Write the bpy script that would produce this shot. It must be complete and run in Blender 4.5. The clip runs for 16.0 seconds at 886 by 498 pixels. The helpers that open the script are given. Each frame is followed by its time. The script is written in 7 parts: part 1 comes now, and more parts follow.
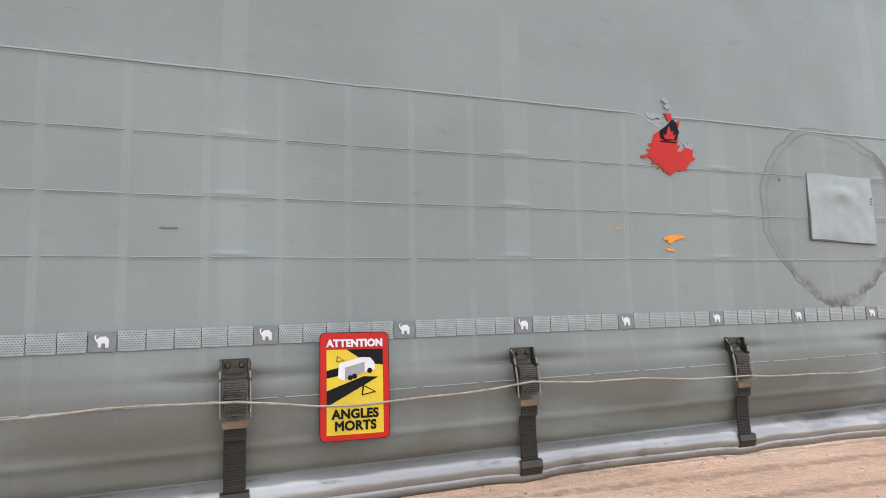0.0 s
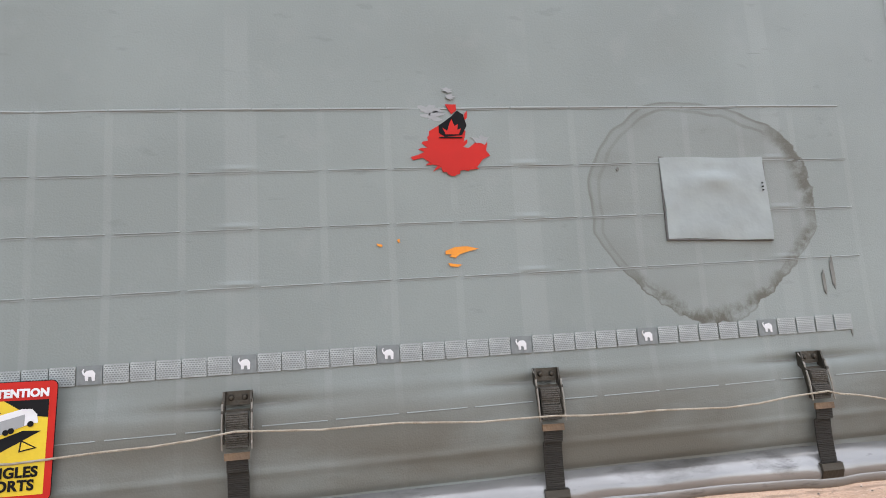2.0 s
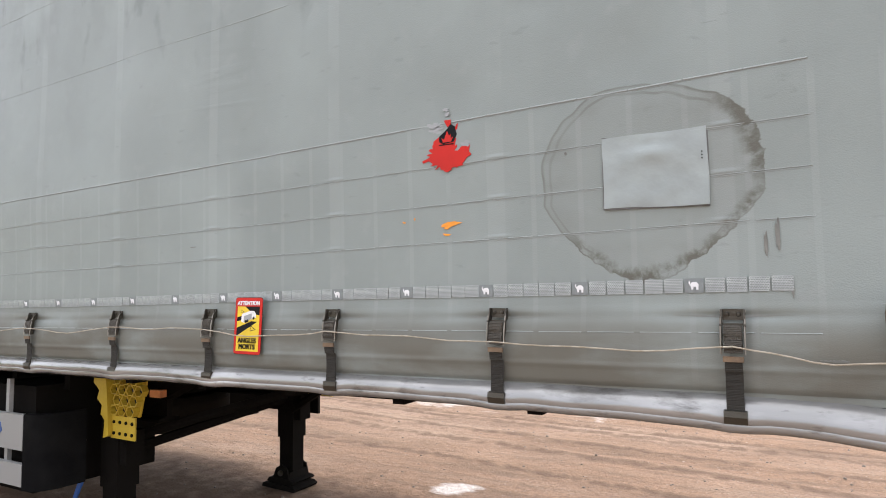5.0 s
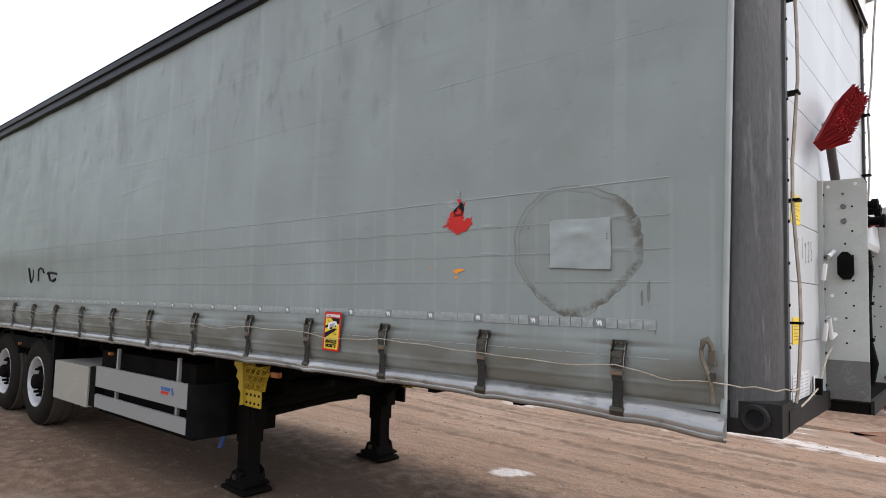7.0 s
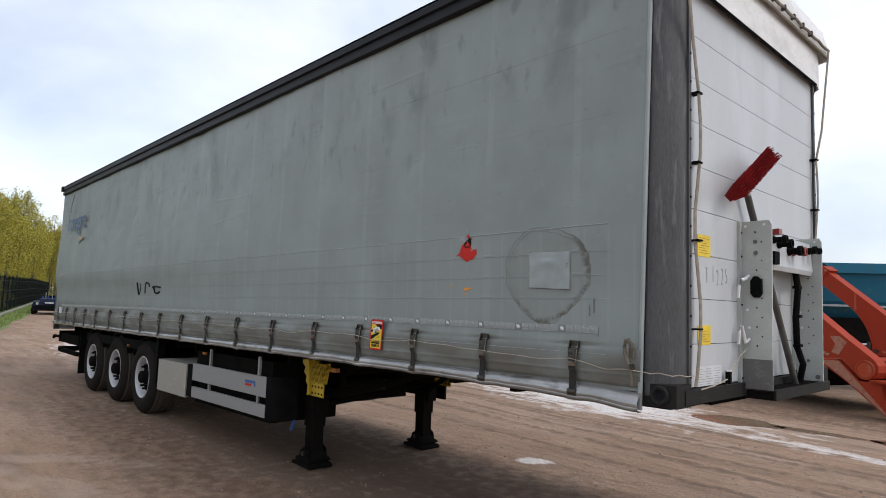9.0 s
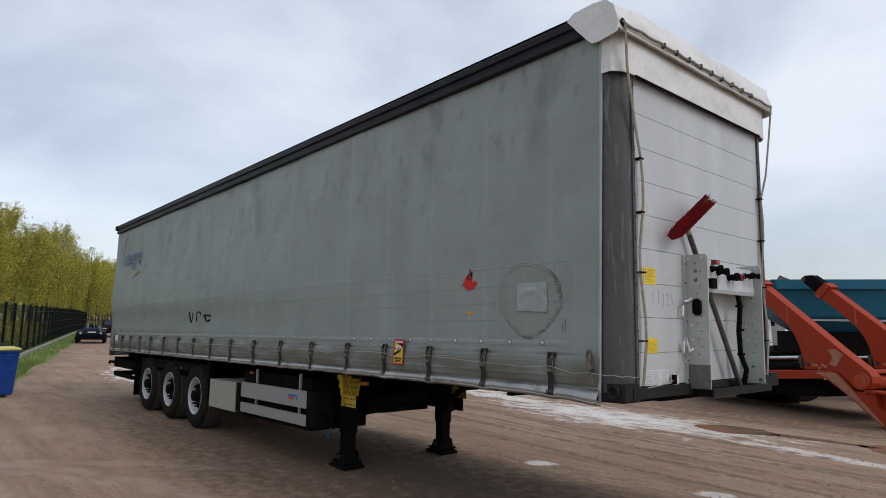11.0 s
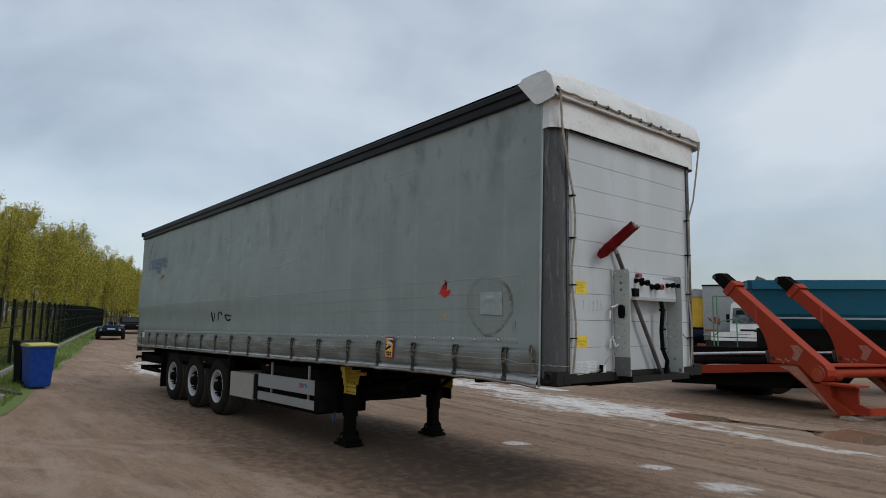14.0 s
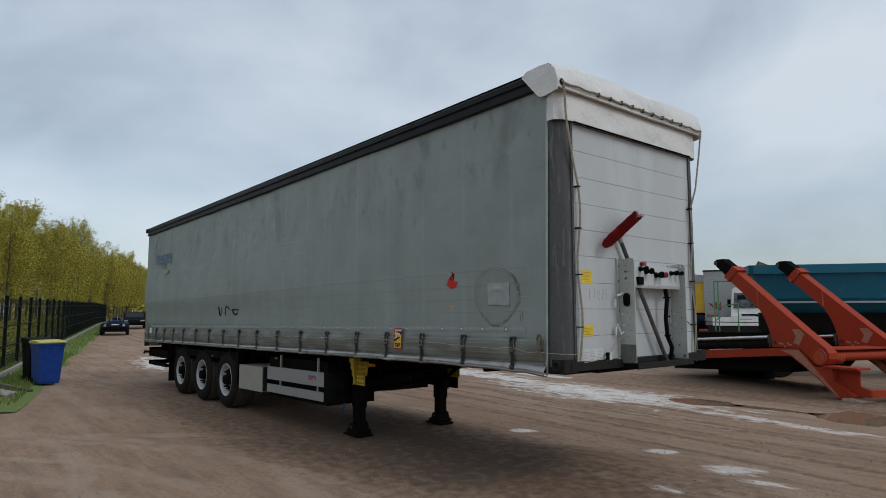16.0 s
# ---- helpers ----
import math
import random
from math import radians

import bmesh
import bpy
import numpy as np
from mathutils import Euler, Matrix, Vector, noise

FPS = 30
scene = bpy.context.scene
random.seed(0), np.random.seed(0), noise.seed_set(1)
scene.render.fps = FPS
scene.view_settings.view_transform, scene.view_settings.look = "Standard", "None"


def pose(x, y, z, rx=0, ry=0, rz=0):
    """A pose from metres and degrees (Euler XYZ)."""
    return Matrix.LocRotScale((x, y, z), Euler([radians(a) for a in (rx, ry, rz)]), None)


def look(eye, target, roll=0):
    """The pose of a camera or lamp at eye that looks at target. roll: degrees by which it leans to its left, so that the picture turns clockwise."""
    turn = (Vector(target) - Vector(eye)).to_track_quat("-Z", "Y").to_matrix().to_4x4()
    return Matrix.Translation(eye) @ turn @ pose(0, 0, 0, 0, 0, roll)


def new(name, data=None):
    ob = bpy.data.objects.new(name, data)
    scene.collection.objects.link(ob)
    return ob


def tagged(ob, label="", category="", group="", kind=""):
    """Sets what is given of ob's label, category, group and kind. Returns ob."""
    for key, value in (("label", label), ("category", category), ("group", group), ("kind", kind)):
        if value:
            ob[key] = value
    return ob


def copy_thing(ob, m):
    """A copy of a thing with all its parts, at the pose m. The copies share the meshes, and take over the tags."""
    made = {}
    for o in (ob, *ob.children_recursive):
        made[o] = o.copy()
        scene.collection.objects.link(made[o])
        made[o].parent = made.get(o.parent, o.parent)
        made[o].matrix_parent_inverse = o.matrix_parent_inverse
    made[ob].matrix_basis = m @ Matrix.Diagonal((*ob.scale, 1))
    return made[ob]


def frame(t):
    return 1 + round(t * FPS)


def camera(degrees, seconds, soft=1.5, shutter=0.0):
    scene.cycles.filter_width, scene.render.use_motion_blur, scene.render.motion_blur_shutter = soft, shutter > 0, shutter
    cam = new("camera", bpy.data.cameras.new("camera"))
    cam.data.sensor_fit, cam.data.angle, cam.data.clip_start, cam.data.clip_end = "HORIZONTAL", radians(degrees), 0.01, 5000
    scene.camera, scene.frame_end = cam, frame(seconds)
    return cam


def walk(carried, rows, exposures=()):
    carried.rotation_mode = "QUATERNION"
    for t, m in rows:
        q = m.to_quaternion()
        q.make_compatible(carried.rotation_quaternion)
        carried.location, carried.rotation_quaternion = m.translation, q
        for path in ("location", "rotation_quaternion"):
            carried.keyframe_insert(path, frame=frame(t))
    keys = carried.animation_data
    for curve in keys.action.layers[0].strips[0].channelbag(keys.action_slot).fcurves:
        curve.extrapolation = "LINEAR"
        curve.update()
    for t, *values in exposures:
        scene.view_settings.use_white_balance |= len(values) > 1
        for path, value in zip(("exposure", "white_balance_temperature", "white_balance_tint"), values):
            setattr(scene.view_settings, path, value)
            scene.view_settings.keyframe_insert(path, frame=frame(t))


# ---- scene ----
cam = camera(70.4, 16.0, 0.95)
PATH = [
    (0, (-2.824, -1.482, 1.601), (-2.106, 0.369, 1.839), -1.3),
    (0.5, (-2.604, -1.548, 1.605), (-1.912, 0.315, 1.826), -2.9),
    (1, (-2.351, -1.432, 1.597), (-1.729, 0.455, 1.832), 0.4),
    (1.5, (-2.111, -1.419, 1.593), (-1.536, 0.478, 1.857), -2.3),
    (2, (-1.82, -1.513, 1.592), (-1.475, 0.429, 1.919), -3.5),
    (2.5, (-1.587, -1.553, 1.592), (-1.295, 0.405, 1.876), -3.9),
    (3, (-1.302, -1.46, 1.617), (-1.307, 0.535, 1.768), -2.0),
    (3.5, (-1.067, -1.402, 1.657), (-1.19, 0.592, 1.739), -5.4),
    (4, (-0.786, -1.506, 1.65), (-1.61, 0.306, 1.84), -2.2),
    (4.5, (-0.582, -1.677, 1.627), (-1.663, 0.001, 1.736), -1.5),
    (4.7, (-0.522, -1.797, 1.585), (-1.497, -0.056, 1.727), -0.9),
    (6.8, (0.51, -2.519, 1.716), (-0.79, -1.003, 1.827), 1.6),
    (7, (0.606, -2.564, 1.711), (-0.702, -1.058, 1.857), 1.6),
    (7.5, (0.924, -2.691, 1.707), (-0.441, -1.238, 1.868), 1.3),
    (8, (1.157, -2.839, 1.713), (-0.253, -1.428, 1.858), 1.1),
    (8.5, (1.368, -2.992, 1.713), (-0.064, -1.605, 1.867), 1.3),
    (9, (1.595, -3.161, 1.722), (0.142, -1.797, 1.9), 2.0),
    (9.2, (1.685, -3.202, 1.683), (0.236, -1.839, 1.885), 2.0),
    (11.3, (2.664, -3.85, 1.733), (1.155, -2.56, 1.975), 1.0),
    (11.5, (2.772, -3.878, 1.746), (1.254, -2.596, 1.973), 1.4),
    (12, (2.966, -4.03, 1.746), (1.436, -2.765, 1.986), 1.8),
    (12.5, (3.186, -4.187, 1.749), (1.646, -2.929, 1.966), 1.9),
    (13, (3.405, -4.299, 1.745), (1.841, -3.073, 1.968), 1.5),
    (13.5, (3.606, -4.355, 1.744), (2.06, -3.1, 1.926), 1.6),
    (14, (3.7, -4.399, 1.761), (2.176, -3.125, 1.995), 0.9),
    (14.5, (3.713, -4.467, 1.759), (2.179, -3.197, 1.945), 0.9),
    (15, (3.722, -4.512, 1.752), (2.194, -3.236, 1.953), 0.1),
    (15.5, (3.732, -4.508, 1.766), (2.205, -3.233, 1.965), -0.1),
    (16, (3.733, -4.519, 1.774), (2.206, -3.243, 1.976), -0.1),
]
walk(cam, [(t, look(eye, target, roll)) for t, eye, target, roll in PATH],
     exposures=[(0, 1.57, 6850, 15), (4.0, 1.62, 6900, 16), (4.7, 1.68, 6950, 16), (7.0, 1.05, 6650, 14), (8.0, 0.80, 6550, 14), (9.0, 0.60, 6550, 13), (11.5, 0.12, 6500, 10), (12.5, -0.04, 6430, 8), (13.5, -0.10, 6380, 7), (16, -0.11, 6380, 7)])

# ---- world and light ----
def world_sky():
    w = bpy.data.worlds.new("overcast")
    scene.world = w
    w.use_nodes = True
    nt = w.node_tree
    nt.nodes.clear()
    N, L = nt.nodes.new, nt.links.new
    out, bg, bg2, add = N("ShaderNodeOutputWorld"), N("ShaderNodeBackground"), N("ShaderNodeBackground"), N("ShaderNodeAddShader")
    sky = N("ShaderNodeTexSky")
    sky.sky_type, sky.sun_disc = "NISHITA", False
    sky.sun_elevation, sky.sun_rotation = radians(42), radians(75)
    bg2.inputs[1].default_value = 0.045
    L(sky.outputs[0], bg2.inputs[0])
    co, mp = N("ShaderNodeTexCoord"), N("ShaderNodeMapping")
    mp.inputs["Scale"].default_value = (1.3, 1.3, 2.3)
    L(co.outputs["Generated"], mp.inputs[0])
    n1 = N("ShaderNodeTexNoise")
    n1.inputs["Scale"].default_value, n1.inputs["Detail"].default_value, n1.inputs["Roughness"].default_value = 1.5, 6, 0.50
    n1.inputs["Distortion"].default_value = 0.25
    L(mp.outputs[0], n1.inputs["Vector"])
    rp = N("ShaderNodeValToRGB")
    e = rp.color_ramp.elements
    e[0].position, e[0].color = 0.32, (0.285, 0.312, 0.345, 1)
    e[1].position, e[1].color = 0.68, (0.67, 0.69, 0.715, 1)
    m = e.new(0.5)
    m.color = (0.475, 0.512, 0.56, 1)
    L(n1.outputs["Fac"], rp.inputs[0])
    L(rp.outputs[0], bg.inputs[0])
    # an overcast sky is brighter overhead than at the horizon
    sep, grow = N("ShaderNodeSeparateXYZ"), N("ShaderNodeMapRange")
    L(co.outputs["Generated"], sep.inputs[0])
    L(sep.outputs[2], grow.inputs[0])
    grow.inputs[3].default_value, grow.inputs[4].default_value = 0.74, 1.28
    L(grow.outputs[0], bg.inputs[1])
    L(bg.outputs[0], add.inputs[0])
    L(bg2.outputs[0], add.inputs[1])
    L(add.outputs[0], out.inputs[0])


world_sky()
sun = new("sun", bpy.data.lights.new("sun", "SUN"))
sun.data.energy, sun.data.angle, sun.data.color = 0.85, radians(14), (1.0, 0.96, 0.9)
sun.matrix_world = look((8, 2.2, 7.6), (0, 0, 0))


# ---- materials ----
def mat(name, a, b=None, scale=6.0, rough=0.6, metal=0.0, bump=0.0, bscale=60.0, fine=0.0, spec=0.5, stretch=(1, 1, 1), coat=0.0, contrast=(0.35, 0.65)):
    """Two tones mixed by a large noise, grain and bump by a finer one."""
    m = bpy.data.materials.new(name)
    m.use_nodes = True
    nt = m.node_tree
    N, L = nt.nodes.new, nt.links.new
    p = nt.nodes["Principled BSDF"]
    b = b or tuple(c * 0.85 for c in a)
    co, mp = N("ShaderNodeTexCoord"), N("ShaderNodeMapping")
    mp.inputs["Scale"].default_value = stretch
    L(co.outputs["Object"], mp.inputs[0])
    n1, n2, mx, rp = N("ShaderNodeTexNoise"), N("ShaderNodeTexNoise"), N("ShaderNodeMix"), N("ShaderNodeMapRange")
    mx.data_type = "RGBA"
    n1.inputs["Scale"].default_value, n1.inputs["Detail"].default_value = scale, 6
    n2.inputs["Scale"].default_value, n2.inputs["Detail"].default_value = bscale, 4
    for n in (n1, n2):
        L(mp.outputs[0], n.inputs["Vector"])
    rp.inputs[1].default_value, rp.inputs[2].default_value = contrast
    ad = N("ShaderNodeMath")
    ad.operation = "MULTIPLY_ADD"
    L(n2.outputs["Fac"], ad.inputs[0])
    ad.inputs[1].default_value = fine
    L(n1.outputs["Fac"], ad.inputs[2])
    L(ad.outputs[0], rp.inputs[0])
    L(rp.outputs[0], mx.inputs[0])
    mx.inputs[6].default_value, mx.inputs[7].default_value = (*a, 1), (*b, 1)
    L(mx.outputs[2], p.inputs["Base Color"])
    p.inputs["Roughness"].default_value, p.inputs["Metallic"].default_value = rough, metal
    p.inputs["Specular IOR Level"].default_value = spec
    p.inputs["Coat Weight"].default_value = coat
    if bump:
        bp = N("ShaderNodeBump")
        bp.inputs["Strength"].default_value, bp.inputs["Distance"].default_value = bump, 0.01
        L(n2.outputs["Fac"], bp.inputs["Height"])
        L(bp.outputs[0], p.inputs["Normal"])
    return m


def plain(name, c, rough=0.5, metal=0.0):
    return mat(name, c, tuple(x * 0.8 for x in c), 9, rough, metal, 0.1, 90)


def curtain_material():
    """Grey-green coated tarpaulin: pale vertical reinforcing bands, grime, and the washed stain round the patch."""
    m = mat("tarpaulin", (0.268, 0.304, 0.288), (0.230, 0.260, 0.246), 1.6, 0.42, 0, 0.12, 240, 0.12, 0.24)
    nt = m.node_tree
    N, L = nt.nodes.new, nt.links.new
    p = nt.nodes["Principled BSDF"]
    src = p.inputs["Base Color"].links[0].from_socket
    co, sx = N("ShaderNodeTexCoord"), N("ShaderNodeSeparateXYZ")
    L(co.outputs["Object"], sx.inputs[0])

    def math_(op, a, b=0.0, c=0.0):
        n = N("ShaderNodeMath")
        n.operation = op
        for i, v in enumerate((a, b, c)):
            if isinstance(v, (int, float)):
                n.inputs[i].default_value = v
            else:
                L(v, n.inputs[i])
        return n.outputs[0]

    def noise_(scale, detail=4, stretch=None):
        n = N("ShaderNodeTexNoise")
        n.inputs["Scale"].default_value, n.inputs["Detail"].default_value = scale, detail
        if stretch:
            mp = N("ShaderNodeMapping")
            mp.inputs["Scale"].default_value = stretch
            L(co.outputs["Object"], mp.inputs[0])
            L(mp.outputs[0], n.inputs["Vector"])
        else:
            L(co.outputs["Object"], n.inputs["Vector"])
        return n.outputs["Fac"]

    def smooth(v, lo, hi):
        n = N("ShaderNodeMapRange")
        n.interpolation_type = "SMOOTHSTEP"
        L(v, n.inputs[0])
        n.inputs[1].default_value, n.inputs[2].default_value = lo, hi
        return n.outputs[0]

    def blend(base, fac, colour):
        n = N("ShaderNodeMix")
        n.data_type = "RGBA"
        L(fac, n.inputs[0])
        L(base, n.inputs[6])
        n.inputs[7].default_value = (*colour, 1)
        return n.outputs[2]

    X, Z = sx.outputs[0], sx.outputs[2]
    # narrow bands every 0.163 m, wide ones at the straps' pitch
    fr = math_("ABSOLUTE", math_("SUBTRACT", math_("FRACT", math_("DIVIDE", math_("ADD", X, 20.096), 0.163)), 0.5))
    band = math_("MULTIPLY", smooth(fr, 0.435, 0.455), 0.16)
    low = math_("SUBTRACT", 1.0, smooth(Z, 2.18, 2.24))
    band = math_("MULTIPLY", band, low)
    wide = math_("ABSOLUTE", math_("SUBTRACT", math_("FRACT", math_("DIVIDE", math_("ADD", X, 21.48), 0.72)), 0.5))
    wide = math_("MULTIPLY", math_("MULTIPLY", smooth(wide, 0.455, 0.468), 0.16), 1.0)
    band = math_("MULTIPLY", math_("MAXIMUM", band, wide), smooth(noise_(5.0), 0.25, 0.55))
    col = blend(src, band, (0.37, 0.395, 0.385))
    # tall faint runs of grime
    col = blend(col, math_("MULTIPLY", smooth(noise_(2.2, 6, (1.0, 1.0, 0.3)), 0.52, 0.75), 0.22), (0.165, 0.185, 0.17))
    # mould blotches high up, in short upright smudges under the rail
    hi = math_("MULTIPLY", smooth(Z, 2.7, 3.45), smooth(noise_(2.1, 4, (1.0, 1, 0.55)), 0.50, 0.70))
    col = blend(col, math_("MULTIPLY", hi, 0.55), (0.105, 0.118, 0.106))
    hi = math_("MULTIPLY", smooth(Z, 2.4, 3.3), smooth(noise_(7.5, 7, (1.0, 1, 0.5)), 0.57, 0.70))
    col = blend(col, math_("MULTIPLY", hi, 0.40), (0.10, 0.112, 0.10))
    # fine pale and dark flecks
    col = blend(col, math_("MULTIPLY", smooth(noise_(34, 3, (0.35, 1, 1)), 0.66, 0.74), 0.2), (0.14, 0.15, 0.145))
    col = blend(col, math_("MULTIPLY", smooth(noise_(11, 6), 0.55, 0.75), 0.25), (0.30, 0.32, 0.31))
    # brown road dirt on the lower roll, in patches, with its downward-facing shade painted in
    d = math_("MULTIPLY", math_("SUBTRACT", 1.0, smooth(Z, 1.40, 1.64)), math_("ADD", 0.35, math_("MULTIPLY", smooth(noise_(4.5, 6, (0.5, 1, 1.6)), 0.30, 0.6), 0.65)))
    col = blend(col, math_("MULTIPLY", d, 0.85), (0.125, 0.116, 0.092))
    # washed ring round the patch: a thin tide line, ragged brush strokes below and on one side
    dz = math_("SUBTRACT", Z, 1.925)
    dx = math_("ADD", X, 0.83)
    ang = math_("ARCTAN2", dz, dx)
    narrow = math_("ADD", 0.335, math_("MULTIPLY", math_("MINIMUM", math_("ADD", dz, 0.05), 0.0), 0.60))
    ux = math_("POWER", math_("ABSOLUTE", math_("DIVIDE", dx, narrow)), 2.4)
    uz = math_("POWER", math_("ABSOLUTE", math_("DIVIDE", dz, 0.30)), 2.4)
    rr = math_("POWER", math_("ADD", ux, uz), 0.4167)
    heavy = math_("MAXIMUM", smooth(math_("MULTIPLY", dz, -1.0), 0.10, 0.22), smooth(dx, 0.16, 0.27))
    cv, sn = N("ShaderNodeCombineXYZ"), N("ShaderNodeTexNoise")
    L(math_("MULTIPLY", ang, 5.0), cv.inputs[0])
    L(math_("MULTIPLY", rr, 3.4), cv.inputs[1])
    L(math_("MULTIPLY", noise_(5.0, 2), 1.5), cv.inputs[2])
    L(cv.outputs[0], sn.inputs["Vector"])
    sn.inputs["Scale"].default_value, sn.inputs["Detail"].default_value, sn.inputs["Roughness"].default_value = 1.0, 6, 0.62
    stroke = sn.outputs["Fac"]
    wob = math_("MULTIPLY", math_("SUBTRACT", noise_(2.7, 3), 0.5), 0.42)
    spike = math_("MULTIPLY", math_("MULTIPLY", math_("SUBTRACT", stroke, 0.5), 0.20), heavy)
    r = math_("ADD", math_("ADD", rr, wob), spike)
    inside = math_("SUBTRACT", 1.0, smooth(r, 0.985, 1.0))
    line = math_("MULTIPLY", math_("MAXIMUM", smooth(r, 0.955, 0.985), math_("MULTIPLY", math_("SUBTRACT", 1.0, smooth(math_("ABSOLUTE", math_("SUBTRACT", r, 0.90)), 0.006, 0.022)), 0.55)), inside)
    line = math_("MULTIPLY", line, math_("ADD", 0.38, math_("MULTIPLY", smooth(noise_(6, 4), 0.4, 0.6), 0.42)))
    brush = math_("MULTIPLY", math_("MULTIPLY", smooth(r, 0.81, 0.94), inside), heavy)
    brush = math_("MULTIPLY", brush, smooth(stroke, 0.36, 0.58))
    swirl = math_("MULTIPLY", math_("MULTIPLY", inside, smooth(r, 0.45, 1.0)), smooth(noise_(7, 6, (1, 1, 1.6)), 0.42, 0.66))
    col = blend(col, math_("MULTIPLY", inside, 0.2), (0.180, 0.182, 0.165))
    col = blend(col, math_("MULTIPLY", swirl, 0.22), (0.15, 0.148, 0.13))
    col = blend(col, math_("MAXIMUM", line, math_("MULTIPLY", brush, 0.9)), (0.098, 0.094, 0.074))
    # dark scratches
    sc = math_("MULTIPLY", smooth(noise_(3.0, 2, (2.0, 1, 30)), 0.75, 0.775), 0.4)
    col = blend(col, sc, (0.10, 0.11, 0.11))
    L(col, p.inputs["Base Color"])
    rg = N("ShaderNodeMapRange")
    L(noise_(3.0, 5), rg.inputs[0])
    rg.inputs[3].default_value, rg.inputs[4].default_value = 0.32, 0.5
    L(math_("ADD", rg.outputs[0], math_("MULTIPLY", d, 0.2)), p.inputs["Roughness"])
    # slack creases running along the sheet, strongest above the cords
    def crease(scale, stretch, width):
        return math_("SUBTRACT", 1.0, smooth(math_("ABSOLUTE", math_("SUBTRACT", noise_(scale, 3, stretch), 0.5)), 0.0, width))
    up = math_("ADD", 0.15, smooth(Z, 2.2, 2.6))
    cr = math_("MULTIPLY", crease(1.3, (0.10, 1, 1.9), 0.03), smooth(noise_(1.1, 2, (0.6, 1, 1)), 0.50, 0.64))
    bp = N("ShaderNodeBump")
    bp.inputs["Strength"].default_value, bp.inputs["Distance"].default_value = 0.14, 0.012
    L(math_("MULTIPLY", cr, up), bp.inputs["Height"])
    L(p.inputs["Normal"].links[0].from_socket, bp.inputs["Normal"])
    L(bp.outputs[0], p.inputs["Normal"])
    return m


def soil(m, *layers):
    """Dirt laid over a material: (scale, stretch, low, high, amount, colour) each."""
    nt = m.node_tree
    N, L = nt.nodes.new, nt.links.new
    p = nt.nodes["Principled BSDF"]
    src = p.inputs["Base Color"].links[0].from_socket
    co = N("ShaderNodeTexCoord")
    for scale, stretch, lo, hi, amount, colour in layers:
        mp, n, r, mx = N("ShaderNodeMapping"), N("ShaderNodeTexNoise"), N("ShaderNodeMapRange"), N("ShaderNodeMix")
        mp.inputs["Scale"].default_value = stretch
        L(co.outputs["Object"], mp.inputs[0])
        L(mp.outputs[0], n.inputs["Vector"])
        n.inputs["Scale"].default_value, n.inputs["Detail"].default_value, n.inputs["Roughness"].default_value = scale, 8, 0.6
        L(n.outputs["Fac"], r.inputs[0])
        r.inputs[1].default_value, r.inputs[2].default_value, r.inputs[4].default_value = lo, hi, amount
        mx.data_type = "RGBA"
        L(r.outputs[0], mx.inputs[0])
        L(src, mx.inputs[6])
        mx.inputs[7].default_value = (*colour, 1)
        src = mx.outputs[2]
    L(src, p.inputs["Base Color"])
    return m


